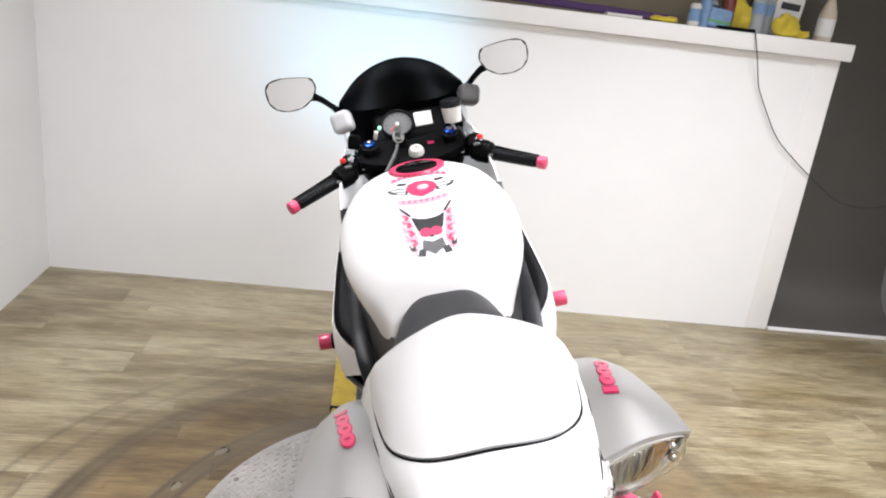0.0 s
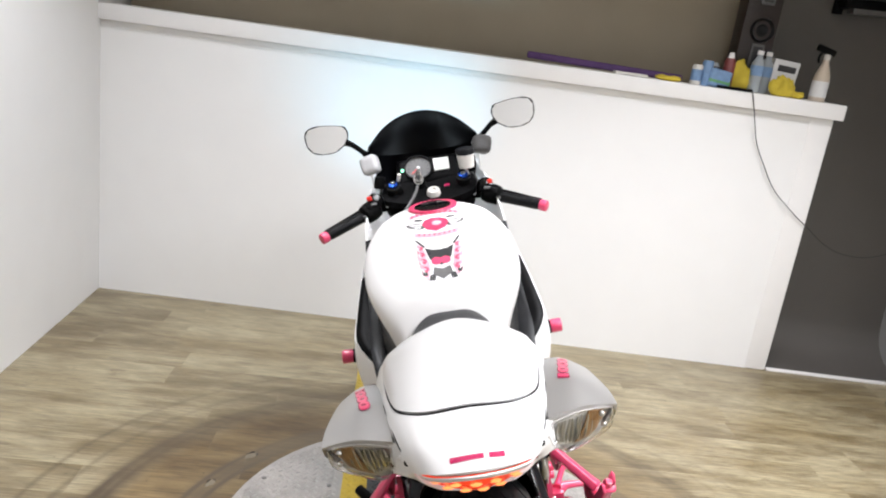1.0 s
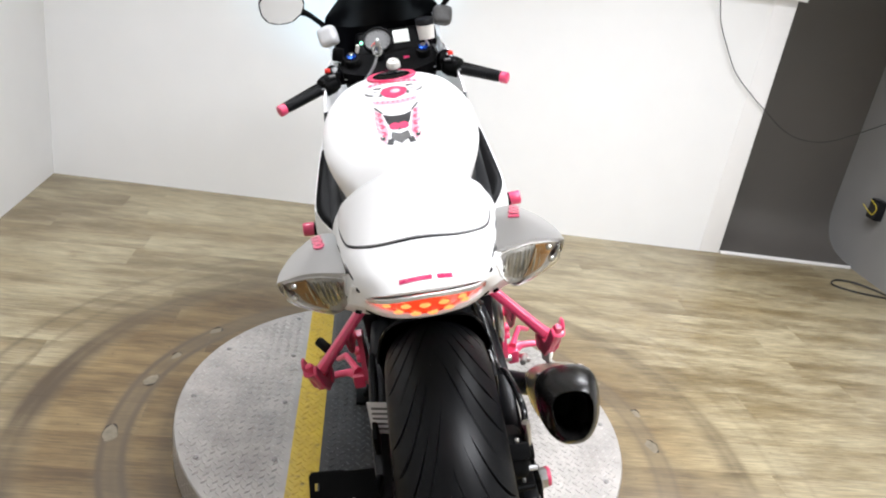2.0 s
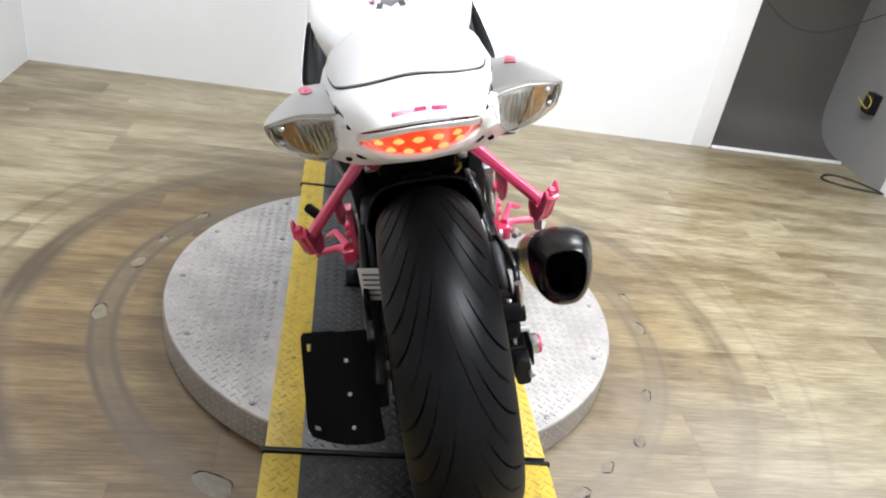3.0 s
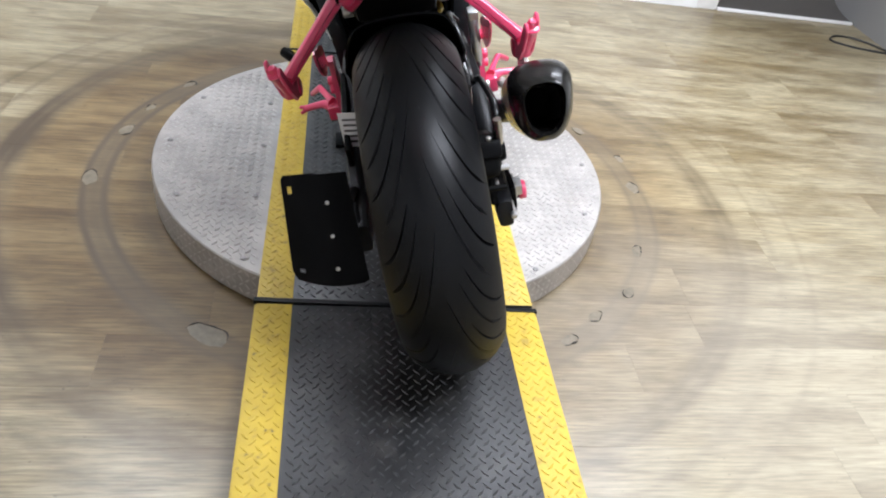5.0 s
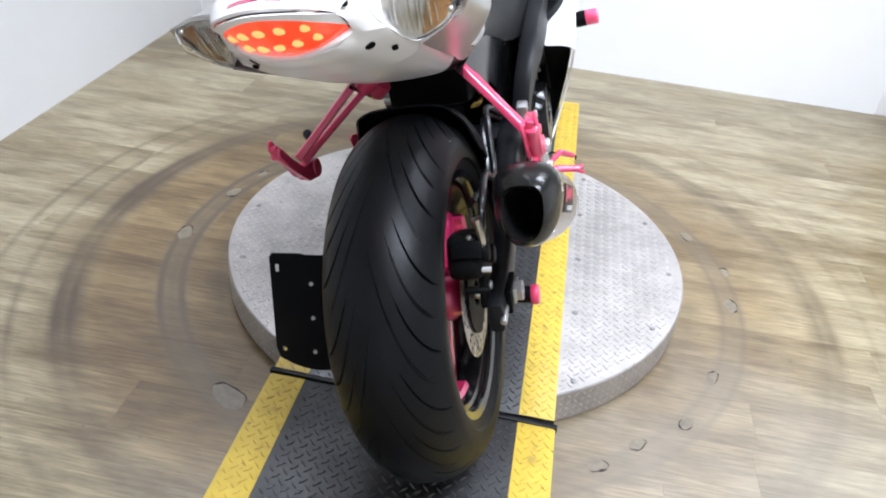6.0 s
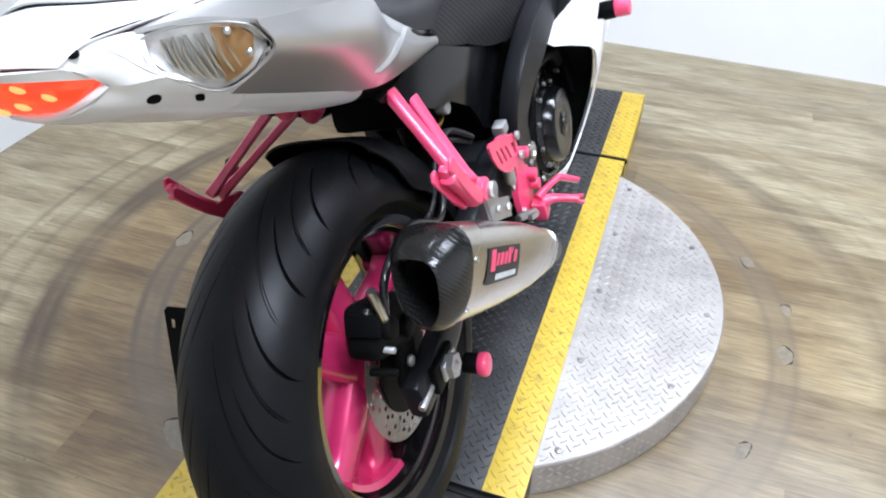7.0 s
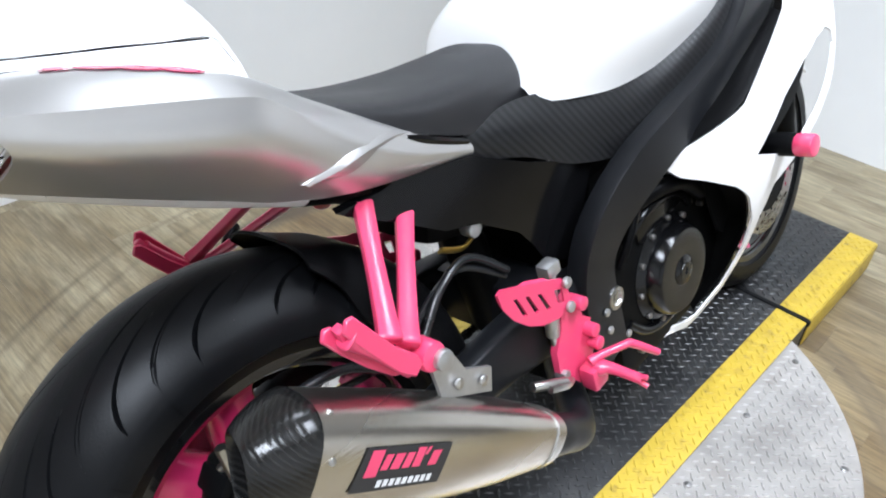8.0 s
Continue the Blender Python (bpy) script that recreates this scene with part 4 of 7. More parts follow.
for s, w, h, k in ((0.14, 0.024, 0.030, 0.0), (0.018, 0.0295, 0.0385, 0.9), (0.002, 0.0310, 0.0405, 1.0), (-0.004, 0.0335, 0.0435, 1.0), (-0.002, 0.0365, 0.0470, 0.96), (0.007, 0.0430, 0.0545, 0.75), (0.018, 0.0490, 0.0615, 0.45), (0.030, 0.0530, 0.0665, 0.2), (0.040, 0.0545, 0.0690, 0.06), (0.043, 0.0545, 0.0690, 0.06), (0.044, 0.0530, 0.0675, 0.06)):
    cap_rings.append(can_ring(s, w, h, slant=-0.38 * k, yaw=-0.22 * k, drop=0.017 * k))
cap = part("exhaust_end_cap", ring_skin(cap_rings), "carbon", can, "carbon fibre end cap with a slanted dark outlet")
part("outlet_bore", ring_skin([can_ring(s, w, 1.33 * w, slant=-0.34 * k, yaw=-0.2 * k, drop=0.016 * k) for s, w, k in ((0.022, 0.0288, 1.0), (0.13, 0.022, 0.2))], False, True), "soot", can, "sooty outlet bore")
for q in (70, 20, -30, 130):
    r = can_ring(0.056, 0.053, 0.0674)
    p = r[int(28 * (q % 360) / 360)]
    part("rivet", bolt_head(p - (p - CA - CD * 0.056).normalized() * 0.001, p - CA - CD * 0.056, 0.0042, 0.0025), "steel", can)
part("can_clamp", ring_skin([can_ring(s, w, h) for s, w, h in ((0.433, 0.036, 0.039), (0.435, 0.0395, 0.0425), (0.453, 0.0370, 0.0395), (0.455, 0.034, 0.036))]), "steel", can)
part("link_pipe", tube([CA + CD * 0.465, CA + CD * 0.50 + Vector((-0.004, 0, 0)), Vector((0.215, 0.345, 0.275)), Vector((0.14, 0.43, 0.25)), Vector((0.05, 0.52, 0.23))], [0.031, 0.030, 0.028, 0.028, 0.028], 18), "frame", can, "dark link pipe under the silencer")
part("pipe_clamp", tube([(0.215, 0.295, 0.375), (0.216, 0.33, 0.362), (0.206, 0.355, 0.352)], 0.006, 8), "steel", can)
part("clamp_spring", rod((0.20, 0.275, 0.386), (0.213, 0.335, 0.364), 0.0075, 12), "steel", can)


def can_at(s, q, lift=0.0):
    """A point on the can's outer side: s along it, q degrees up from sideways."""
    f = (s - 0.09) / 0.24
    w, h = 0.053 - 0.0035 * f ** 2, 0.0675 - 0.008 * f ** 2
    a = radians(q)
    c, d = math.cos(a), math.sin(a)
    u = w * math.copysign(abs(c) ** 0.75, c) * (1 + 0.22 * d)
    v = h * math.copysign(abs(d) ** 0.8, d)
    out = CSIDE * c + CUP * d
    return CA + CD * s + CSIDE * u + CUP * v + out * lift


def decal(name, pts, material, parent, lift, label="", grid=0.01):
    return part(name, panel(pts, lambda u, v: can_at(u, v * 1000, lift), (), 0.0, grid), material, parent, label)


plate_pts = [(0.086, -0.010), (0.210, -0.010), (0.216, 0.022), (0.096, 0.022)]
dec = decal("maker_badge", plate_pts, "ink", can, 0.0012, "black badge with pink and white marks")
for k, (a, b, low_, high_) in enumerate(((0.100, 0.116, 0.000, 0.0195), (0.1195, 0.129, 0.003, 0.0150), (0.1325, 0.145, 0.003, 0.0150), (0.1485, 0.159, 0.003, 0.0150), (0.1625, 0.174, 0.003, 0.0190), (0.1775, 0.182, 0.012, 0.0190), (0.1855, 0.198, 0.003, 0.0150))):
    decal("badge_mark", [(a - 0.002, low_), (b - 0.002, low_), (b + 0.003, high_), (a + 0.003, high_)], "pink", dec, 0.002, grid=0.006)
for k in range(9):
    a = 0.118 + 0.0088 * k
    decal("badge_line", [(a, -0.0068), (a + 0.0062, -0.0068), (a + 0.0070, -0.0018), (a + 0.0008, -0.0018)], "label", dec, 0.002, grid=0.006)
hang = part("can_bracket", panel([(0.085, 0.500), (0.165, 0.462), (0.170, 0.495), (0.128, 0.516), (0.108, 0.555), (0.088, 0.560), (0.078, 0.54)], lambda u, v: Vector((0.232, u, v)), [], 0.006, 0.015), "alu", bike, "bare metal silencer bracket")
for y, z in ((0.110, 0.508), (0.150, 0.488)):
    part("bracket_bolt", bolt_head((0.234, y, z), (1, 0, 0), 0.007, 0.005), "steel", hang)


# ---- pegs ----
def arm_strut(a, b, w, t):
    """A cast strut with swollen ends: w broad fore and aft, t broad across."""
    a, b = Vector(a), Vector(b)
    d = (b - a).normalized()
    fore = (Vector((0, 1, 0)) - d * d.y).normalized()
    across = d.cross(fore)
    rows = []
    for f, k in ((-0.02, 0.8), (0.0, 1.2), (0.10, 1.02), (0.5, 0.88), (0.9, 1.0), (1.0, 1.15), (1.02, 0.8)):
        c = a.lerp(b, f)
        rows.append([c + k * (w * math.copysign(abs(math.cos(q)) ** 0.6, math.cos(q)) * fore + t * math.copysign(abs(math.sin(q)) ** 0.6, math.sin(q)) * across) for q in (2 * math.pi * n / 12 for n in range(12))])
    bm = skin(rows, 3, 1, closed=True)
    bmesh.ops.holes_fill(bm, edges=[e for e in bm.edges if e.is_boundary], sides=0)
    return bm


for s in (1, -1):
    sx = lambda p: (p[0] * s, p[1], p[2])
    hangar = part("passenger_peg_hanger", arm_strut(sx((0.090, 0.134, 0.716)), sx((0.217, 0.040, 0.602)), 0.0130, 0.0084), "pink", bike, "pink painted passenger peg hanger")
    part("hanger_strut", arm_strut(sx((0.090, 0.199, 0.682)), sx((0.219, 0.062, 0.586)), 0.0125, 0.0082), "pink", hangar)
    for y, z in ((0.130, 0.694), (0.194, 0.658)):
        if s < 0:
            part("hanger_boss", rod(sx((0.070, y - 0.002, z + 0.016)), sx((0.094, y + 0.002, z - 0.006)), 0.0175), "pink", hangar)
    # channel that carries the folded peg: a floor plate between an inner and an outer wall
    wall_out = [(-0.022, 0.664), (-0.012, 0.663), (0.030, 0.606), (0.060, 0.576), (0.066, 0.562), (0.052, 0.552), (0.030, 0.570), (-0.006, 0.618), (-0.028, 0.650)]
    wall_in = [(-0.036, 0.654), (-0.026, 0.652), (0.004, 0.616), (0.034, 0.586), (0.070, 0.580), (0.096, 0.574), (0.100, 0.552), (0.082, 0.540), (0.040, 0.552), (0.004, 0.586), (-0.022, 0.616), (-0.042, 0.642)]
    for outline, x in ((wall_out, 0.236), (wall_in, 0.214)):
        bm = panel(outline, lambda u, v: Vector((s * (x + 0.05 * (0.05 - u)), u, v)), [], 0.006, 0.02)
        bmesh.ops.bevel(bm, geom=[e for e in bm.edges if len(e.link_faces) == 2 and e.calc_face_angle(0) > 0.9], offset=0.0018, segments=1, affect="EDGES")
        part("peg_plate", bm, "pink", hangar)
    part("peg_web", arm_strut(sx((0.229, -0.020, 0.640)), sx((0.224, 0.052, 0.562)), 0.0105, 0.0095), "pink", hangar)
    part("peg_pivot", rod(sx((0.204, 0.082, 0.560)), sx((0.236, 0.082, 0.560)), 0.0185), "pink", hangar)
    part("pivot_bolt", rod(sx((0.234, 0.090, 0.554)), sx((0.245, 0.090, 0.554)), 0.013), "black" if s < 0 else "alu", hangar)
    if s < 0:
        part("peg_rubber", rod(sx((0.198, 0.088, 0.606)), sx((0.224, 0.118, 0.618)), 0.010, 12), "black", hangar, "folded black rubber peg")
    part("peg_lug", box((0.014, 0.012, 0.022), pose(0.226 * s, -0.022, 0.645, 25, 14 * s), 0.004), "pink", hangar)

# rider's rearset
for s in (1, -1):
    sx = lambda p: (p[0] * s, p[1], p[2])
    base = [(0.380, 0.462), (0.402, 0.468), (0.420, 0.452), (0.432, 0.415), (0.452, 0.400), (0.446, 0.378), (0.462, 0.362), (0.452, 0.338), (0.440, 0.300), (0.418, 0.298), (0.395, 0.318), (0.366, 0.345), (0.362, 0.385), (0.378, 0.415)]
    bm = panel(base, lambda u, v: Vector((s * 0.178, u, v)), [], 0.012, 0.02)
    rear_set = part("rearset", bm, "pink", bike, "pink painted footrest plate")
    for y, z in ((0.440, 0.388), (0.449, 0.360), (0.415, 0.448)):
        part("rearset_boss", rod(sx((0.165, y, z)), sx((0.196, y, z)), 0.0115), "pink", rear_set)
    bm = tube([sx((0.188, 0.425, 0.330)), sx((0.205, 0.425, 0.333)), sx((0.225, 0.432, 0.334)), sx((0.272, 0.440, 0.326))], [0.015, 0.015, 0.0095, 0.0085], 12, flat=0.8)
    for dz in (0.0045, -0.0055):
        rod(sx((0.268, 0.440, 0.326 + dz)), sx((0.280, 0.442, 0.324 + 1.6 * dz)), 0.0045, 10, bm=bm)
    part("footpeg", bm, "pink", rear_set, "pink footpeg with a forked tip")
    part("peg_bracket", box((0.030, 0.036, 0.042), pose(0.196 * s, 0.424, 0.318, 12, 0, 0), 0.007), "pink", rear_set)
    part("pedal", tube([sx((0.196, 0.415, 0.345)), sx((0.205, 0.435, 0.350)), sx((0.222, 0.476, 0.352)), sx((0.228, 0.486, 0.350)), sx((0.252, 0.520, 0.323))], [0.012, 0.0085, 0.0085, 0.009, 0.0075], 12, 4, flat=0.8), "pink", rear_set, "pink pedal with bent toe tip")
    guard = [(0.241, 0.546), (0.250, 0.550), (0.300, 0.533), (0.355, 0.514), (0.378, 0.506), (0.390, 0.492), (0.395, 0.465), (0.392, 0.448), (0.365, 0.446), (0.330, 0.453), (0.300, 0.468), (0.268, 0.494), (0.248, 0.522)]
    slots = [[(0.272 + 0.026 * k, 0.524 - 0.009 * k), (0.280 + 0.026 * k, 0.522 - 0.009 * k), (0.298 + 0.026 * k, 0.488 - 0.008 * k), (0.290 + 0.026 * k, 0.488 - 0.008 * k)] for k in range(3)]
    slots.append([(0.360, 0.495), (0.378, 0.490), (0.382, 0.466), (0.368, 0.470)])
    part("heel_guard", panel(guard, lambda u, v: Vector((s * (0.186 + 0.05 * max(0, 0.31 - u)), u, v)), slots, 0.004, 0.012), "pink", rear_set, "pink slotted heel guard")
part("master_cylinder", rod((0.165, 0.374, 0.405), (0.165, 0.376, 0.510), 0.0115), "alu", bike, "bare metal rear brake master cylinder")
part("cylinder_cap", box((0.024, 0.030, 0.022), pose(0.165, 0.378, 0.517, 10), 0.005), "alu", bike)
part("push_rod", rod((0.172, 0.372, 0.335), (0.168, 0.370, 0.410), 0.005), "steel", bike)
part("rod_end", rod((0.166, 0.373, 0.340), (0.186, 0.373, 0.340), 0.009, 8), "alu", bike)
for y, z in ((0.384, 0.498), (0.388, 0.456)):
    part("guard_bolt", bolt_head((0.188, y, z), (1, 0, 0), 0.009, 0.007), "alu", bike)


# ---- tail ----
def tail_top():
    rows = [[(0, -0.420, 0.970), (0.038, -0.407, 0.964), (0.060, -0.385, 0.955), (0.072, -0.360, 0.945)],
            [(0, -0.37, 0.981), (0.052, -0.358, 0.975), (0.072, -0.347, 0.966), (0.084, -0.335, 0.952)],
            [(0, -0.30, 0.980), (0.062, -0.29, 0.970), (0.084, -0.283, 0.961), (0.098, -0.275, 0.948)],
            [(0, -0.20, 0.970), (0.072, -0.19, 0.960), (0.104, -0.185, 0.949), (0.113, -0.18, 0.938)],
            [(0, -0.12, 0.955), (0.085, -0.115, 0.950), (0.112, -0.11, 0.941), (0.122, -0.105, 0.925)],
            [(0, -0.06, 0.935), (0.090, -0.062, 0.940), (0.116, -0.062, 0.935), (0.131, -0.056, 0.911)],
            [(0, -0.02, 0.90), (0.090, -0.02, 0.912), (0.1185, -0.018, 0.929), (0.138, -0.003, 0.888)]]
    return skin(rows, 5, 6, mirror=True, thick=-0.004)


tail = part("tail_fairing", tail_top(), "white", bike, "pearl white tail fairing")


def cowl():
    rows = [[(0, -0.294, 0.9845), (0.055, -0.281, 0.975), (0.089, -0.240, 0.962), (0.104, -0.184, 0.951)],
            [(0, -0.255, 0.992), (0.055, -0.240, 0.982), (0.091, -0.198, 0.966), (0.108, -0.152, 0.947)],
            [(0, -0.16, 1.003), (0.060, -0.15, 0.989), (0.098, -0.125, 0.966), (0.1135, -0.11, 0.943)],
            [(0, -0.08, 1.004), (0.062, -0.08, 0.990), (0.104, -0.07, 0.960), (0.1170, -0.065, 0.937)],
            [(0, -0.010, 0.982), (0.060, -0.012, 0.966), (0.104, -0.018, 0.946), (0.1190, -0.020, 0.931)],
            [(0, 0.016, 0.930), (0.056, 0.012, 0.924), (0.098, 0.006, 0.914), (0.126, -0.004, 0.908)],
            [(0, 0.024, 0.868), (0.054, 0.020, 0.864), (0.095, 0.012, 0.866), (0.130, 0.002, 0.880)]]
    return skin(rows, 5, 6, mirror=True, thick=-0.004)


cw = part("seat_cowl", cowl(), "white", bike, "pearl white solo seat cowl")
edge = [(-0.105, -0.185, 0.9500), (-0.090, -0.242, 0.961), (-0.055, -0.283, 0.974), (0, -0.296, 0.9835), (0.055, -0.283, 0.974), (0.090, -0.242, 0.961), (0.105, -0.185, 0.9500)]
edge = [(-0.1195, -0.020, 0.930), (-0.1177, -0.065, 0.9365), (-0.1142, -0.110, 0.9425)] + edge + [(0.1142, -0.110, 0.9425), (0.1177, -0.065, 0.9365), (0.1195, -0.020, 0.930)]
part("cowl_seam", tube([(x + math.copysign(min(0.0016, abs(x) * 0.02), x), y, z + 0.0012) for x, y, z in edge], 0.0014, 8), "black", cw, "black seam behind the cowl")


def side_panel():
    """Flat upper facet with a crisp crease, then a rounded flank that ends in a raised ridge at the front."""
    front = [[(0.118, -0.125, 0.928), (0.158, -0.122, 0.925), (0.1985, -0.118, 0.901), (0.196, -0.112, 0.860), (0.130, -0.11, 0.810)],
             [(0.128, -0.070, 0.913), (0.162, -0.062, 0.909), (0.194, -0.052, 0.887), (0.190, -0.048, 0.842), (0.128, -0.05, 0.785)],
             [(0.137, -0.003, 0.884), (0.161, -0.010, 0.888), (0.186, -0.012, 0.872), (0.178, -0.005, 0.822), (0.123, -0.005, 0.765)],
             [(0.133, 0.062, 0.848), (0.147, 0.064, 0.841), (0.160, 0.060, 0.822), (0.155, 0.048, 0.788), (0.118, 0.040, 0.750)],
             [(0.128, 0.135, 0.806), (0.138, 0.128, 0.803), (0.148, 0.112, 0.789), (0.146, 0.085, 0.766), (0.119, 0.068, 0.742)],
             [(0.122, 0.215, 0.764), (0.128, 0.208, 0.759), (0.133, 0.190, 0.750), (0.129, 0.165, 0.738), (0.115, 0.14, 0.728)],
             [(0.113, 0.306, 0.722), (0.115, 0.306, 0.719), (0.116, 0.306, 0.716), (0.115, 0.306, 0.713), (0.111, 0.306, 0.710)]]
    upper = [[(0.100, -0.291, 0.944), (0.150, -0.268, 0.941), (0.195, -0.250, 0.927)],
             [(0.111, -0.190, 0.939), (0.156, -0.188, 0.937), (0.200, -0.190, 0.915)]]
    lower = [[(0.195, -0.250, 0.927), (0.189, -0.229, 0.897), (0.131, -0.240, 0.866)],
             [(0.200, -0.190, 0.915), (0.196, -0.180, 0.880), (0.130, -0.185, 0.842)]]
    bm = skin(upper + [r[:3] for r in front], 5, 5)
    skin(lower + [r[2:] for r in front], 5, 6, bm=bm)
    bmesh.ops.remove_doubles(bm, verts=bm.verts[:], dist=2e-4)
    bmesh.ops.recalc_face_normals(bm, faces=bm.faces[:])
    bmesh.ops.solidify(bm, geom=bm.faces[:], thickness=-0.004)
    return bm


sides = both("side_panel", side_panel, "silver", bike, "silver metallic tail side panel")


def ridge():
    """Raised chevron that crosses the front of the panel."""
    low = [(0.150, 0.028, 0.772), (0.160, 0.058, 0.778), (0.160, 0.085, 0.783), (0.152, 0.121, 0.785), (0.140, 0.164, 0.784), (0.131, 0.195, 0.776)]
    rows = []
    for i, (x, y, z) in enumerate(low):
        w = math.sin(math.pi * (i + 0.25) / 5.5)
        rows.append([(x - 0.014, y + 0.016, z - 0.020 * w - 0.002), (x - 0.003 + 0.002 * w, y + 0.003, z - 0.004), (x - 0.003 + 0.003 * w, y, z), (x - 0.005, y - 0.005, z + 0.009 * w), (x - 0.014, y - 0.009, z + 0.015 * w)])
    return skin(rows, 3, 2)


for s, side in zip((1, -1), sides):
    bm = ridge()
    if s < 0:
        bmesh.ops.scale(bm, vec=(-1, 1, 1), verts=bm.verts[:])
        bmesh.ops.reverse_faces(bm, faces=bm.faces[:])
    part("panel_ridge", bm, "silver", side, "raised chevron ridge")


both("panel_seam", lambda: tube([(0.075, -0.360, 0.948), (0.086, -0.334, 0.9545), (0.094, -0.306, 0.9545), (0.106, -0.235, 0.947), (0.115, -0.185, 0.942), (0.1205, -0.125, 0.9315), (0.131, -0.070, 0.9165), (0.140, -0.003, 0.888)], 0.0010, 6), "black", tail, "dark seam beside the silver panel")


def undertail(first=0, last=4):
    rows = [[(0, -0.330, 0.893), (0.045, -0.331, 0.899), (0.066, -0.319, 0.909), (0.073, -0.319, 0.916), (0.077, -0.336, 0.936)],
            [(0, -0.306, 0.878), (0.050, -0.302, 0.882), (0.076, -0.296, 0.895), (0.087, -0.302, 0.912), (0.092, -0.318, 0.944)],
            [(0, -0.262, 0.860), (0.056, -0.256, 0.862), (0.086, -0.256, 0.874), (0.100, -0.272, 0.892), (0.103, -0.288, 0.910)],
            [(0, -0.20, 0.830), (0.07, -0.195, 0.832), (0.102, -0.195, 0.840), (0.118, -0.205, 0.853), (0.124, -0.225, 0.866)],
            [(0, -0.06, 0.770), (0.072, -0.06, 0.773), (0.096, -0.05, 0.780), (0.108, -0.045, 0.790), (0.114, -0.04, 0.804)],
            [(0, 0.06, 0.722), (0.067, 0.06, 0.726), (0.088, 0.06, 0.733), (0.098, 0.06, 0.743), (0.104, 0.06, 0.755)],
            [(0, 0.14, 0.702), (0.06, 0.14, 0.702), (0.090, 0.14, 0.706), (0.102, 0.14, 0.715), (0.106, 0.14, 0.727)]]
    return skin(rows[first:last], 5, 5, mirror=True, thick=0.004)


under = part("undertail", undertail(), "white", bike, "pearl white undertail tray")
part("front_tray", undertail(3, 6), "white", under, "white front of the undertail tray")
part("tray_end", undertail(5, 7), "black", under, "black front end of the tray")
for s in (1, -1):
    part("tray_plug", rod((s * 0.0740, -0.2760, 0.8880), (s * 0.0790, -0.2830, 0.8800), 0.0075), "soot", under)
    part("tray_plug", rod((s * 0.0960, -0.2400, 0.8700), (s * 0.0990, -0.2460, 0.8620), 0.0045), "soot", under)
    part("tail_screw", bolt_head((s * 0.080, -0.345, 0.948), (s * 0.4, -0.3, 1), 0.0055, 0.004), "black", tail)


def cheek():
    """White corner piece between the tail fairing, the tail light and the turn signal."""
    rows = [[(0.068, -0.362, 0.947), (0.080, -0.336, 0.952), (0.094, -0.294, 0.947), (0.104, -0.284, 0.942)],
            [(0.075, -0.342, 0.933), (0.088, -0.322, 0.932), (0.100, -0.295, 0.926), (0.104, -0.290, 0.924)],
            [(0.0745, -0.323, 0.917), (0.086, -0.309, 0.908), (0.100, -0.288, 0.903), (0.105, -0.284, 0.902)]]
    return skin(rows, 4, 4, thick=-0.003)


both("tail_cheek", cheek, "white", tail)


def tail_lens():
    rows = [[(0, -0.416, 0.963), (0.034, -0.403, 0.956), (0.058, -0.373, 0.942), (0.072, -0.330, 0.924)],
            [(0, -0.399, 0.941), (0.030, -0.388, 0.939), (0.055, -0.362, 0.931), (0.0715, -0.325, 0.919)],
            [(0, -0.372, 0.916), (0.030, -0.365, 0.918), (0.055, -0.348, 0.919), (0.071, -0.322, 0.916)],
            [(0, -0.337, 0.897), (0.030, -0.338, 0.901), (0.054, -0.333, 0.908), (0.070, -0.321, 0.914)]]
    return skin(rows, 5, 5, mirror=True, thick=-0.003)


def facing_rear(q):
    """A pose at q whose x axis looks back and down, as the tail light does."""
    return Matrix.Translation(q) @ Matrix.Rotation(radians(-90), 4, "Z") @ Matrix.Rotation(radians(42), 4, "Y")


part("light_bezel", skin([[(0, -0.421, 0.968), (0.038, -0.408, 0.962), (0.060, -0.386, 0.953), (0.074, -0.357, 0.943)], [(0, -0.4168, 0.9618), (0.034, -0.4038, 0.9548), (0.058, -0.3738, 0.9408), (0.0735, -0.3288, 0.9228)]], 3, 6, mirror=True, thick=0.002), "white", tail)
tl = part("tail_light", tail_lens(), "led", bike, "lit red tail light with round diodes")
for k in range(5):
    for j, (y, z, cy, cz) in enumerate(((-0.4005, 0.9425, 12.2, -3.3), (-0.3755, 0.9185, 8.0, 1.0))):
        x = (k - 2) * (0.0225 if not j else 0.0205) + (0.004 if j else -0.004)
        q = Vector((x, y + cy * x * x, z + cz * x * x))
        part("diode", spin([(0.0, 0.0072), (0.0014, 0.0054), (0.0024, 0.0001)], facing_rear(q), 14, close=False), "diode", tl)
part("light_lip", tube([(-0.073, -0.320, 0.913), (-0.054, -0.331, 0.905), (0, -0.334, 0.894), (0.054, -0.331, 0.905), (0.073, -0.320, 0.913)], 0.004, 8), "white", tl)


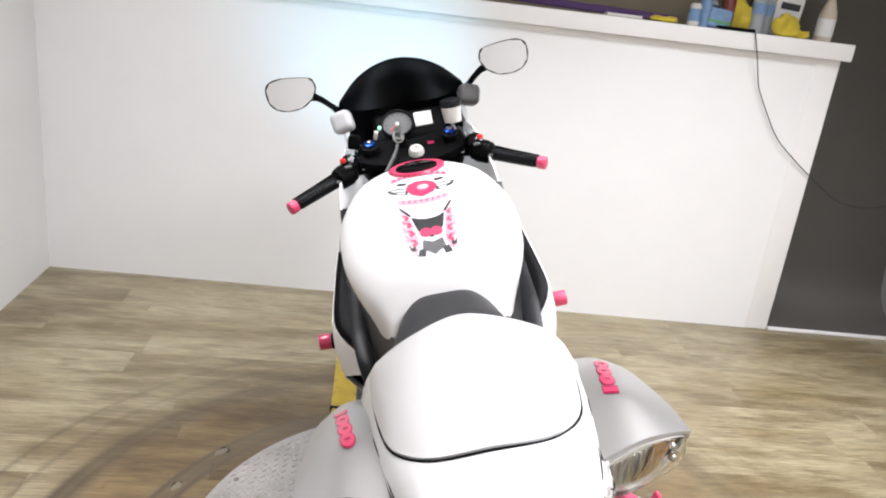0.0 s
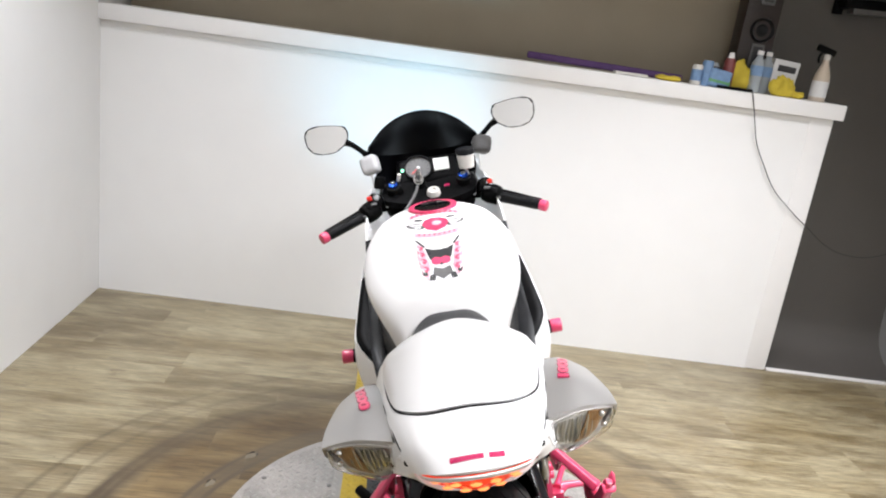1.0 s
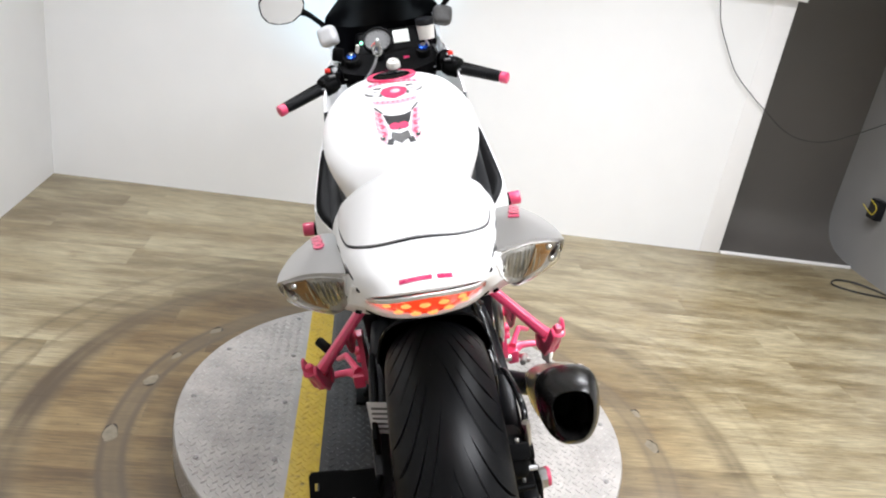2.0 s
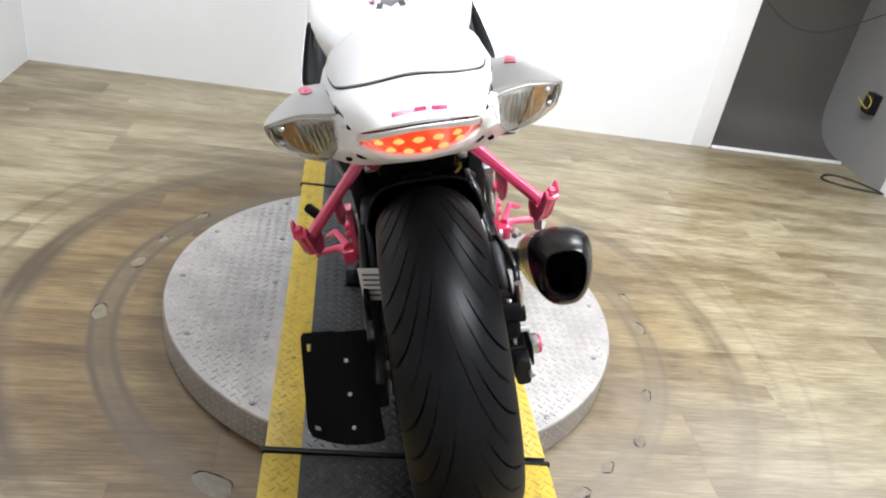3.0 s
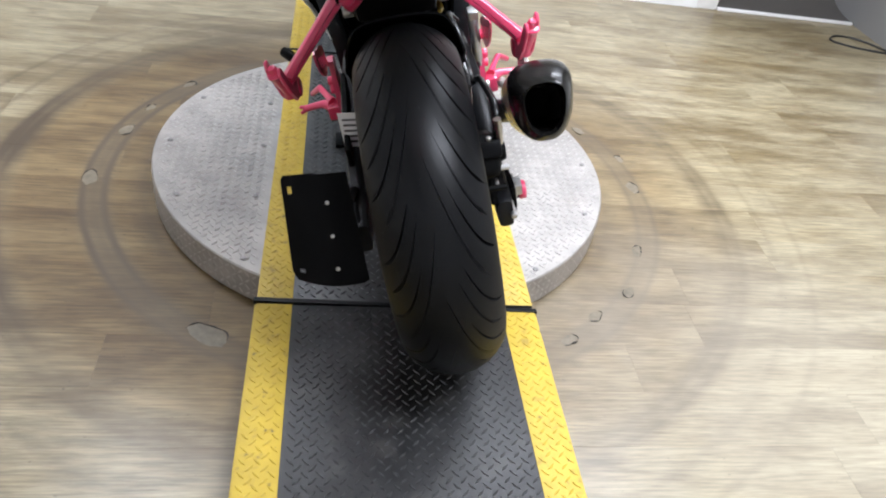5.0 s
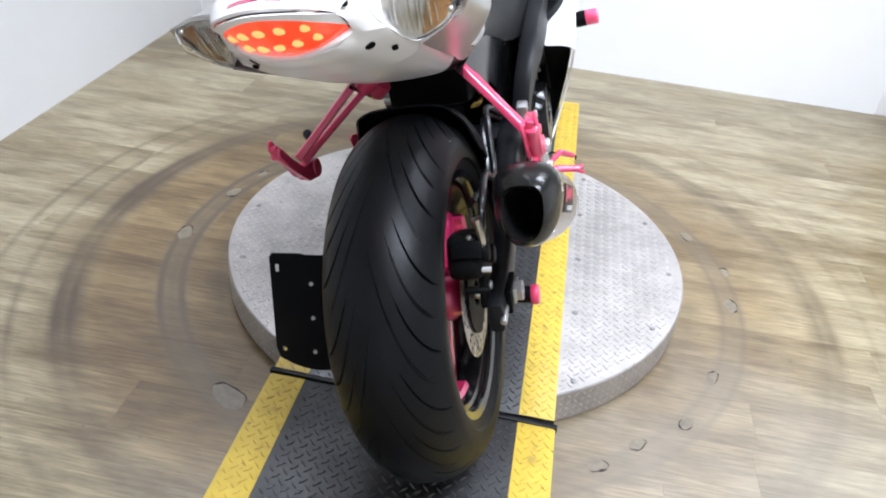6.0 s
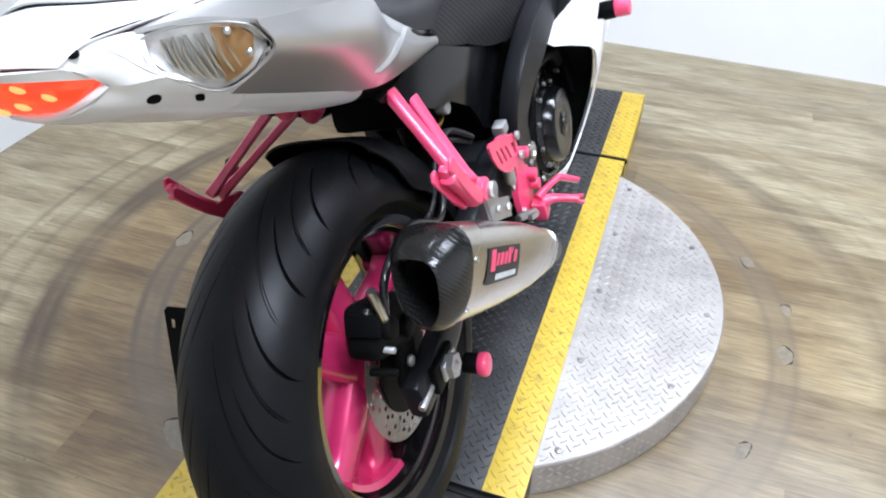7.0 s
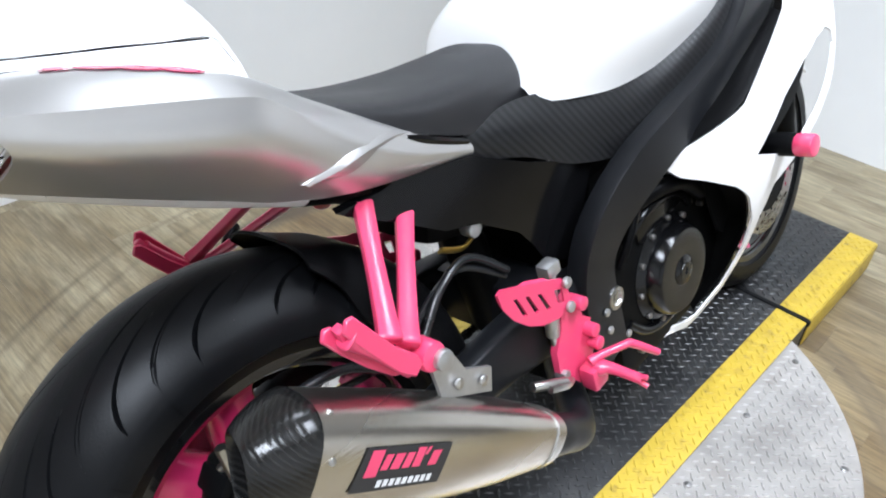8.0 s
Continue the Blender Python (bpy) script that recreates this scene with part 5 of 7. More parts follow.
def signal_grid(lift, shrink):
    """The almond-shaped signal face on the rear corner of the side panel."""
    a = [(0.103, -0.290, 0.940), (0.120, -0.283, 0.942), (0.151, -0.269, 0.940), (0.189, -0.253, 0.929), (0.190, -0.230, 0.904)]
    c = [(0.101, -0.293, 0.925), (0.112, -0.284, 0.916), (0.142, -0.266, 0.904), (0.180, -0.250, 0.905), (0.187, -0.231, 0.901)]
    b = [(0.103, -0.291, 0.917), (0.107, -0.277, 0.898), (0.128, -0.248, 0.871), (0.166, -0.240, 0.882), (0.185, -0.232, 0.898)]
    mid = Vector((0.145, -0.258, 0.903))
    nrm = Vector((0.45, -0.80, -0.35)).normalized()
    rows = []
    for r, l in ((a, 0.3), (c, 1.0), (b, 0.3)):
        rows.append([mid + (Vector(p) - mid) * shrink + nrm * lift * l for p in r])
    return rows


nrm_out = Vector((0.45, -0.80, -0.35)).normalized()
for s in (1, -1):
    fix = (lambda bm: bm) if s > 0 else flip
    sig = part("turn_signal", fix(skin(signal_grid(-0.010, 0.99), 6, 4, thick=-0.003)), "signal", bike, "clear almond-shaped turn signal")
    lens_ob = part("signal_lens", fix(skin(signal_grid(0.008, 0.99), 6, 5, thick=-0.002)), "lens", sig, "clear ribbed lens")
    lens_ob.visible_shadow = False
    for k in range(9):
        r = signal_grid(-0.006 + 0.001 * (k % 2), 0.86)
        f = 0.18 + 0.055 * k
        g = min(1.0, f + 0.10)
        pts = [spline(r[0], 8)[int(f * 32)], spline(r[1], 8)[int((f + g) * 16)], spline(r[2], 8)[int(g * 32)]]
        pts = [pts[0].lerp(pts[1], 0.2), pts[1], pts[2].lerp(pts[1], 0.25)]
        if s < 0:
            pts = [Vector((-p.x, p.y, p.z)) for p in pts]
        part("lens_rib", tube(pts, [0.0012, 0.0024, 0.0014], 6, 5), "steel", sig)
    amber = [[spline(row, 8)[i] for i in (18, 21, 23, 26, 28)] for row in signal_grid(-0.004, 0.84)]
    part("amber_reflector", fix(skin(amber, 4, 3, thick=0.002)), "orange", sig, "amber reflector strip")
    for i, j in ((1, 3), (0, 1)):
        q = amber[i][j] + nrm_out * 0.007
        bm = bmesh.new()
        bmesh.ops.create_uvsphere(bm, u_segments=12, v_segments=8, radius=0.0045, matrix=Matrix.Translation((s * q.x, q.y, q.z)))
        part("bulb", bm, "steel", sig, "small silvered bulb")
    rim = signal_grid(0.004, 1.0)
    ring = [Vector(p) for p in rim[0] + rim[2][::-1]] + [rim[1][0], Vector(rim[0][0])]
    part("lens_rim", fix(tube(ring, 0.0009, 8)), "silver", sig, "silver lens rim")

# figures and marks on the tail
for s, side in zip((1, -1), sides):
    m = Matrix.Translation((s * 0.153, -0.122, 0.96)) @ Matrix.Rotation(radians(80.5 * s), 4, "Z") @ Matrix.Diagonal((1.28, 0.38, 1.0, 1.0))
    for w, k, lift in ((0.0058, "pink_deep", 0.0012), (0.0028, "pink", 0.0016)):
        drape(lettering("displacement_badge", "1000", 0.049, m, k, side, 0.0, w), side, lift)
for x0, x1 in ((-0.030, 0.009), (0.015, 0.033)):
    mark = [(x0 + (x1 - x0) * k / 6, -0.4055 + 4.0 * (x0 + (x1 - x0) * k / 6) ** 2) for k in range(7)]
    mark += [(x, y + 0.0075) for x, y in reversed(mark)]
    drape(part("model_mark", panel(mark, lambda u, v: Vector((u, v, 0.98)), (), 0.0, 0.006), "pink_deep", tail, "small pink model mark"), tail, 0.0008)


# ---- seat and tank ----
def seat_bm():
    rows = [[(0, 0.000, 0.868), (0.07, 0.000, 0.868), (0.118, 0.005, 0.866), (0.129, 0.010, 0.858)],
            [(0, 0.045, 0.856), (0.07, 0.045, 0.855), (0.118, 0.045, 0.848), (0.128, 0.05, 0.836)],
            [(0, 0.12, 0.834), (0.07, 0.12, 0.833), (0.124, 0.12, 0.824), (0.131, 0.12, 0.804)],
            [(0, 0.22, 0.811), (0.07, 0.22, 0.811), (0.120, 0.22, 0.800), (0.127, 0.22, 0.764)],
            [(0, 0.32, 0.808), (0.068, 0.32, 0.805), (0.110, 0.32, 0.788), (0.114, 0.32, 0.732)],
            [(0, 0.40, 0.813), (0.060, 0.40, 0.809), (0.098, 0.40, 0.782), (0.104, 0.40, 0.724)],
            [(0, 0.460, 0.817), (0.054, 0.455, 0.812), (0.090, 0.445, 0.778), (0.100, 0.43, 0.722)],
            [(0, 0.495, 0.806), (0.050, 0.49, 0.800), (0.082, 0.475, 0.766), (0.095, 0.455, 0.720)],
            [(0, 0.508, 0.780), (0.046, 0.503, 0.775), (0.074, 0.485, 0.748), (0.090, 0.465, 0.715)]]
    return skin(rows, 5, 6, mirror=True, thick=0.006)


part("rider_seat", seat_bm(), "seat", bike, "black vinyl rider seat")
both("seat_rim", lambda: tube([(0.131, 0.008, 0.860), (0.129, 0.05, 0.836), (0.131, 0.12, 0.797), (0.127, 0.22, 0.757), (0.114, 0.30, 0.728)], 0.006, 8), "gloss", bike)


def tank_rows():
    return [[(0, 0.455, 0.775), (0.05, 0.452, 0.770), (0.095, 0.448, 0.758), (0.110, 0.446, 0.742)],
            [(0, 0.475, 0.835), (0.062, 0.475, 0.828), (0.112, 0.47, 0.790), (0.118, 0.47, 0.735)],
            [(0, 0.51, 0.874), (0.080, 0.51, 0.862), (0.142, 0.51, 0.812), (0.134, 0.52, 0.728)],
            [(0, 0.60, 0.903), (0.100, 0.60, 0.890), (0.180, 0.60, 0.830), (0.148, 0.61, 0.722)],
            [(0, 0.72, 0.923), (0.110, 0.72, 0.910), (0.198, 0.72, 0.848), (0.162, 0.73, 0.738)],
            [(0, 0.85, 0.940), (0.105, 0.85, 0.930), (0.194, 0.85, 0.875), (0.168, 0.86, 0.772)],
            [(0, 0.95, 0.948), (0.092, 0.95, 0.940), (0.158, 0.95, 0.905), (0.158, 0.95, 0.83)],
            [(0, 1.00, 0.940), (0.080, 1.00, 0.933), (0.130, 0.995, 0.902), (0.140, 0.985, 0.85)],
            [(0, 1.02, 0.905), (0.075, 1.02, 0.90), (0.118, 1.01, 0.875), (0.130, 1.00, 0.84)]]


tank = part("fuel_tank", skin(tank_rows(), 6, 7, mirror=True, thick=-0.004), "white", bike, "pearl white fuel tank with pink and black stickers")


def tank_mark(name, pts, material, parent, lift, label="", holes=()):
    ob = part(name, panel(pts, lambda u, v: Vector((u, v, 1.0)), holes, 0.0, 0.008), material, parent, label)
    return drape(ob, tank, 0.0006 + 0.28 * (lift - 0.005))


def disc_pts(cx, cy, rx, ry, n=28, a0=0, a1=360):
    return [(cx + rx * math.cos(radians(a0 + (a1 - a0) * k / n)), cy + ry * math.sin(radians(a0 + (a1 - a0) * k / n))) for k in range(n)]


fc = part("fuel_cap", spin([(0.0, 0.0001), (0.012, 0.0001), (0.012, 0.040), (0.008, 0.052), (-0.002, 0.054)], Matrix.Translation((0, 0.945, 0.948)) @ Matrix.Rotation(radians(-90), 4, "Y") @ Matrix.Rotation(radians(3), 4, "X"), 40, close=False), "gloss", tank, "black fuel cap with a pink ring")
part("cap_ring", spin([(0.006, 0.054), (0.007, 0.068), (0.002, 0.070), (0.0, 0.054)], Matrix.Translation((0, 0.945, 0.948)) @ Matrix.Rotation(radians(-90), 4, "Y"), 40), "pink", fc, "pink ring sticker")
pad = tank_mark("tank_pad", [(-0.060, 0.715), (-0.052, 0.705), (-0.030, 0.655), (0.0, 0.632), (0.030, 0.655), (0.052, 0.705), (0.060, 0.715), (0.058, 0.600), (0.050, 0.530), (0.034, 0.508), (0.014, 0.512), (0.0, 0.504), (-0.014, 0.512), (-0.034, 0.508), (-0.050, 0.530), (-0.058, 0.600)], "label", tank, 0.006, "black, pink and white tank protector sticker")
tank_mark("pad_crest", [(-0.036, 0.652), (-0.018, 0.638), (0.0, 0.634), (0.018, 0.638), (0.036, 0.652), (0.028, 0.600), (0.018, 0.572), (0.0, 0.560), (-0.018, 0.572), (-0.028, 0.600)], "ink", pad, 0.0078)
tank_mark("pad_foot", [(-0.020, 0.556), (0.0, 0.546), (0.020, 0.556), (0.024, 0.526), (0.010, 0.518), (0.0, 0.510), (-0.010, 0.518), (-0.024, 0.526)], "gauge", pad, 0.0078)
for s in (1, -1):
    tank_mark("pad_edge", [(s * 0.060, 0.714), (s * 0.052, 0.704), (s * 0.034, 0.660), (s * 0.039, 0.656), (s * 0.053, 0.690)], "ink", pad, 0.0078)
    tank_mark("pad_flame", [(s * 0.056, 0.684), (s * 0.048, 0.672), (s * 0.037, 0.640), (s * 0.030, 0.585), (s * 0.026, 0.548), (s * 0.036, 0.516), (s * 0.048, 0.534), (s * 0.055, 0.600)], "blush", pad, 0.0078)
    for k in range(4):
        y0 = 0.668 - 0.034 * k
        tank_mark("pad_swirl", [(s * (0.053 - 0.002 * k), y0), (s * (0.044 - 0.003 * k), y0 - 0.004), (s * (0.039 - 0.003 * k), y0 - 0.018), (s * (0.046 - 0.003 * k), y0 - 0.026), (s * (0.051 - 0.002 * k), y0 - 0.020), (s * (0.046 - 0.003 * k), y0 - 0.014)], "pink", pad, 0.0095)
        tank_mark("pad_swirl", [(s * (0.056 - 0.002 * k), y0 - 0.010), (s * (0.054 - 0.002 * k), y0 - 0.008), (s * (0.050 - 0.003 * k), y0 - 0.026), (s * (0.052 - 0.003 * k), y0 - 0.028)], "label", pad, 0.0105)
    tank_mark("pad_spot", disc_pts(s * 0.011, 0.580, 0.013, 0.017, 14), "pink", pad, 0.0095)
    tank_mark("pad_check", [(s * 0.016, 0.526), (s * 0.030, 0.530), (s * 0.034, 0.512), (s * 0.020, 0.508)], "ink", pad, 0.0095)
    tank_mark("pad_check", [(s * 0.036, 0.545), (s * 0.048, 0.548), (s * 0.046, 0.530), (s * 0.036, 0.526)], "ink", pad, 0.0095)
    wing = tank_mark("sticker_wing", [(s * 0.026, 0.806), (s * 0.050, 0.818), (s * 0.080, 0.822), (s * 0.074, 0.800), (s * 0.056, 0.782), (s * 0.034, 0.772)], "gauge", tank, 0.006, "grey wing with a black outline")
    tank_mark("wing_feather", [(s * 0.034, 0.804), (s * 0.072, 0.816), (s * 0.066, 0.804), (s * 0.038, 0.792)], "label", wing, 0.0075)
    tank_mark("wing_feather", [(s * 0.038, 0.787), (s * 0.062, 0.796), (s * 0.054, 0.784), (s * 0.040, 0.778)], "label", wing, 0.0075)
    tank_mark("sticker_wing", [(s * 0.030, 0.842), (s * 0.052, 0.848), (s * 0.058, 0.838), (s * 0.036, 0.828)], "ink", tank, 0.006)
heart = tank_mark("sticker_heart", [(-0.036, 0.800), (-0.030, 0.828), (-0.010, 0.842), (0.014, 0.838), (0.032, 0.824), (0.036, 0.798), (0.026, 0.768), (0.0, 0.748), (-0.024, 0.766)], "pink", tank, 0.0078, "pink shield sticker")
tank_mark("heart_glint", disc_pts(0.004, 0.802, 0.014, 0.017, 16), "blush", heart, 0.009)
tank_mark("heart_glint", [(-0.004, 0.806), (0.010, 0.812), (0.016, 0.800), (0.004, 0.796)], "label", heart, 0.0105)
ribbon = [(-0.060 + 0.0133 * k, 0.738 + 0.00085 * (k - 4.5) ** 2) for k in range(10)]
band = tank_mark("sticker_ribbon", ribbon + [(x * 0.93, y - 0.028) for x, y in reversed(ribbon)], "blush", tank, 0.0065, "pale pink ribbon sticker")
for k in range(8):
    x, y0 = -0.046 + 0.0131 * k, 0.720 + 0.0010 * (k - 3.5) ** 2
    tank_mark("ribbon_mark", [(x - 0.003, y0), (x - 0.001, y0 + 0.012), (x + 0.003, y0 + 0.012), (x + 0.001, y0)], "pink", band, 0.008)
title = [(-0.070 + 0.0140 * k, 0.872 - 0.0007 * (k - 5) ** 2) for k in range(11)]
band = tank_mark("sticker_title", title + [(x, y + 0.026 + 0.006 * math.sin(x * 60)) for x, y in reversed(title)], "blush", tank, 0.0065, "pale pink lettered band sticker")
for k in range(10):
    x, y0 = -0.060 + 0.0134 * k, 0.876 - 0.0007 * (k - 4.5) ** 2
    tank_mark("title_mark", [(x - 0.005, y0), (x - 0.003, y0 + 0.020), (x + 0.003, y0 + 0.020), (x + 0.004, y0 + 0.010), (x - 0.001, y0 + 0.006), (x + 0.002, y0)], "pink", band, 0.008)


# ---- frame and covers ----
def tank_cover():
    rows = [[(0.112, 0.298, 0.738), (0.117, 0.298, 0.722), (0.114, 0.292, 0.700)],
            [(0.108, 0.40, 0.752), (0.126, 0.40, 0.716), (0.124, 0.40, 0.674)],
            [(0.122, 0.50, 0.745), (0.143, 0.50, 0.690), (0.142, 0.50, 0.632)],
            [(0.146, 0.62, 0.730), (0.168, 0.62, 0.680), (0.166, 0.62, 0.620)],
            [(0.160, 0.74, 0.750), (0.184, 0.74, 0.722), (0.186, 0.74, 0.668)],
            [(0.168, 0.86, 0.795), (0.190, 0.86, 0.775), (0.192, 0.86, 0.725)],
            [(0.162, 0.96, 0.848), (0.186, 0.96, 0.825), (0.190, 0.96, 0.785)]]
    return skin(rows, 5, 4, thick=0.004)


covers = both("tank_side_cover", tank_cover, "ribbed", bike, "ribbed carbon-look cover below the tank")
for s, c in zip((1, -1), covers):
    part("cover_screw", bolt_head((s * 0.117, 0.385, 0.722), (s, 0, 0.4), 0.009, 0.004), "black", c)


def spar():
    """Twin-spar frame side: broad beam from the steering head to the swingarm pivot."""
    line = [(0.196, 1.02, 0.835, 0.045), (0.198, 0.945, 0.765, 0.046), (0.200, 0.864, 0.702, 0.045), (0.200, 0.76, 0.664, 0.040), (0.198, 0.668, 0.634, 0.040), (0.188, 0.598, 0.598, 0.045), (0.172, 0.550, 0.552, 0.046), (0.158, 0.518, 0.50, 0.044), (0.148, 0.508, 0.44, 0.042), (0.145, 0.520, 0.36, 0.046), (0.14, 0.555, 0.27, 0.035)]
    rows = []
    for i, (x, y, z, w) in enumerate(line):
        a, b = line[max(0, i - 1)], line[min(len(line) - 1, i + 1)]
        d = Vector((0, b[1] - a[1], b[2] - a[2])).normalized()
        nrm = Vector((0, -d.z, d.y))
        t = 0.020
        ring = []
        for k in range(12):
            q = 2 * math.pi * k / 12
            u = w * math.copysign(abs(math.cos(q)) ** 0.28, math.cos(q))
            v = t * math.copysign(abs(math.sin(q)) ** 0.28, math.sin(q))
            ring.append(Vector((x + v - 0.004, y, z)) + nrm * u)
        rows.append(ring)
    bm = skin(rows, 4, 2, closed=True)
    bmesh.ops.holes_fill(bm, edges=[e for e in bm.edges if e.is_boundary], sides=0)
    return bm


spars = both("frame_spar", spar, "frame", bike, "black aluminium twin-spar frame")
for s, sp_ in zip((1, -1), spars):
    part("pivot_nut", spin([(0.0, 0.0001), (0.0, 0.021), (0.006, 0.020), (0.007, 0.013), (0.003, 0.011), (0.003, 0.0001)], Matrix.Translation((s * 0.158, 0.548, 0.382)) @ (Matrix() if s > 0 else Matrix.Rotation(math.pi, 4, "Z")), 24, close=False), "steel", sp_, "bright swingarm pivot nut")
    for y, z in ((0.515, 0.372), (0.522, 0.335), (0.575, 0.30), (0.83, 0.675)):
        part("frame_bolt", bolt_head((s * (0.163 if z < 0.5 else 0.20 if y > 0.7 else 0.178), y, z), (s, 0, 0), 0.007, 0.005), "alu", sp_)

SUB = [(0.085, 0.715), (0.180, 0.722), (0.292, 0.712), (0.40, 0.668), (0.545, 0.622), (0.53, 0.52), (0.50, 0.47), (0.44, 0.50), (0.38, 0.565), (0.30, 0.612), (0.24, 0.625), (0.17, 0.665), (0.10, 0.70)]
subs = both("subframe_cover", lambda: panel(SUB, lambda u, v: Vector((0.098 + 0.08 * (u - 0.09) * max(0, v - 0.45) / 0.2, u, v)), [], 0.006, 0.03), "gloss", bike, "glossy black plastic subframe cover")
for s, c in zip((1, -1), subs):
    part("cover_bolt", bolt_head((s * 0.118, 0.478, 0.583), (s, 0, 0), 0.009, 0.004), "dark", c)
    part("subframe_bolt", rod((s * 0.09, 0.298, 0.603), (s * 0.112, 0.298, 0.602), 0.013, 12), "alu", c, "bare metal subframe mount")
part("under_seat_box", box((0.17, 0.28, 0.15), pose(0, 0.38, 0.645, -10), 0.02), "dark", bike)
part("rear_shock", rod((0, 0.42, 0.36), (0, 0.36, 0.60), 0.035), "dark", bike)
part("shock_tag", tube([(0.085, 0.25, 0.585), (0.092, 0.285, 0.575), (0.088, 0.315, 0.582)], 0.008, 8, flat=0.4), "gold", bike, "yellow painted shock collar")

# engine
eng = part("engine", box((0.30, 0.40, 0.34), pose(0, 0.76, 0.37, 8), 0.03), "dark", bike, "black engine block")
CLY, CLZ = 0.728, 0.356
CL = Matrix.Translation((0.142, CLY, CLZ))
part("clutch_cover", spin([(-0.02, 0.106), (0.010, 0.104), (0.016, 0.098), (0.020, 0.088), (0.040, 0.084), (0.046, 0.078), (0.047, 0.058), (0.045, 0.030), (0.048, 0.026), (0.048, 0.0001)], CL, 48, close=False), "casing", eng, "glossy black clutch cover")
part("cover_emblem", spin([(0.048, 0.006), (0.050, 0.007), (0.050, 0.015), (0.048, 0.016)], CL, 24), "casing", eng)
for k in range(11):
    q = 2 * math.pi * k / 11
    part("cover_bolt", bolt_head((0.154, CLY + 0.098 * math.sin(q), CLZ + 0.098 * math.cos(q)), (1, 0, 0), 0.0058, 0.008), "bolt", eng)
for y, z in ((0.60, 0.53), (0.72, 0.545), (0.80, 0.50), (0.84, 0.44), (0.62, 0.24), (0.79, 0.30)):
    part("case_bolt", bolt_head((0.155, y, z), (1, 0, 0), 0.0068, 0.012), "bolt", eng)
part("engine_case", box((0.05, 0.20, 0.10), pose(0.135, 0.72, 0.50, 12), 0.02), "gloss", eng)
part("engine_case", box((0.04, 0.16, 0.12), pose(-0.14, 0.68, 0.38), 0.03), "gloss", eng)
part("coolant_hose", tube([(0.14, 0.60, 0.50), (0.17, 0.66, 0.53), (0.18, 0.74, 0.52), (0.17, 0.82, 0.47)], 0.014, 10), "black", eng)
SHROUD = [(0.56, 0.26), (0.56, 0.58), (0.66, 0.60), (0.84, 0.58), (0.93, 0.52), (0.955, 0.45), (0.93, 0.38), (0.86, 0.32), (0.80, 0.285), (0.70, 0.262)]
both("side_shroud", lambda: panel(SHROUD, lambda u, v: Vector((0.118, u, v)), [], 0.006, 0.04), "dark", bike, "black engine casing behind the clutch")
both("inner_duct", lambda: panel([(0.79, 0.53), (0.88, 0.51), (0.905, 0.46), (0.905, 0.40), (0.885, 0.365), (0.86, 0.38), (0.84, 0.42)], lambda u, v: Vector((0.185, u, v)), [], 0.004, 0.03), "dark", bike, "black duct inside the fairing")
part("case_rib", tube([(0.150, 0.595, 0.455), (0.158, 0.640, 0.490), (0.160, 0.700, 0.502), (0.158, 0.765, 0.488), (0.150, 0.815, 0.450)], 0.010, 10), "gloss", eng)
part("case_rib", tube([(0.148, 0.600, 0.300), (0.152, 0.650, 0.262), (0.152, 0.720, 0.252), (0.150, 0.790, 0.275)], 0.010, 10), "gloss", eng)
part("oil_line", tube([(0.150, 0.580, 0.420), (0.164, 0.592, 0.470), (0.160, 0.630, 0.525), (0.140, 0.70, 0.565)], 0.007, 8), "black", eng, "black oil line")
part("filler_cap", rod((0.140, 0.612, 0.505), (0.168, 0.612, 0.505), 0.017, 12), "gloss", eng)
part("sump", box((0.18, 0.34, 0.10), pose(0, 0.72, 0.19), 0.03), "dark", eng)


# ---- fairings ----
def side_x(y, z):
    x = 0.272
    if z > 0.58:
        x -= 0.058 * min(1.0, (z - 0.58) / 0.24) ** 1.6
    else:
        x -= 0.105 * ((0.58 - z) / 0.36) ** 1.7
    if y < 0.79:
        x -= 0.105 * ((0.79 - y) / 0.14) ** 1.3
    if y > 1.06:
        x -= 0.075 * ((y - 1.06) / 0.34) ** 1.6
    return max(x, 0.10)


SIDE = [(0.668, 0.572), (0.699, 0.600), (0.770, 0.638), (0.830, 0.670), (0.879, 0.696), (0.940, 0.728), (0.996, 0.758), (1.05, 0.815), (1.12, 0.880), (1.22, 0.950), (1.36, 1.000), (1.46, 0.930), (1.50, 0.820), (1.44, 0.730), (1.34, 0.668), (1.27, 0.625), (1.15, 0.562), (1.06, 0.514), (1.00, 0.480), (0.932, 0.458), (0.912, 0.400), (0.906, 0.325), (0.884, 0.245), (0.83, 0.205), (0.74, 0.196), (0.65, 0.194), (0.65, 0.206), (0.74, 0.210), (0.80, 0.222),
        (0.864, 0.262), (0.886, 0.335), (0.872, 0.410), (0.820, 0.474), (0.772, 0.512), (0.725, 0.536), (0.690, 0.550)]
SLOT = [(0.820, 0.553), (0.932, 0.622), (1.030, 0.662), (1.102, 0.684), (1.180, 0.688), (1.235, 0.670), (1.240, 0.646), (1.140, 0.592), (1.030, 0.532), (1.000, 0.500), (0.900, 0.527)]
fairs = both("side_fairing", lambda: panel(SIDE, lambda u, v: Vector((side_x(u, v), u, v)), [SLOT], -0.004, 0.022), "white", bike, "pearl white side fairing with a long vent")
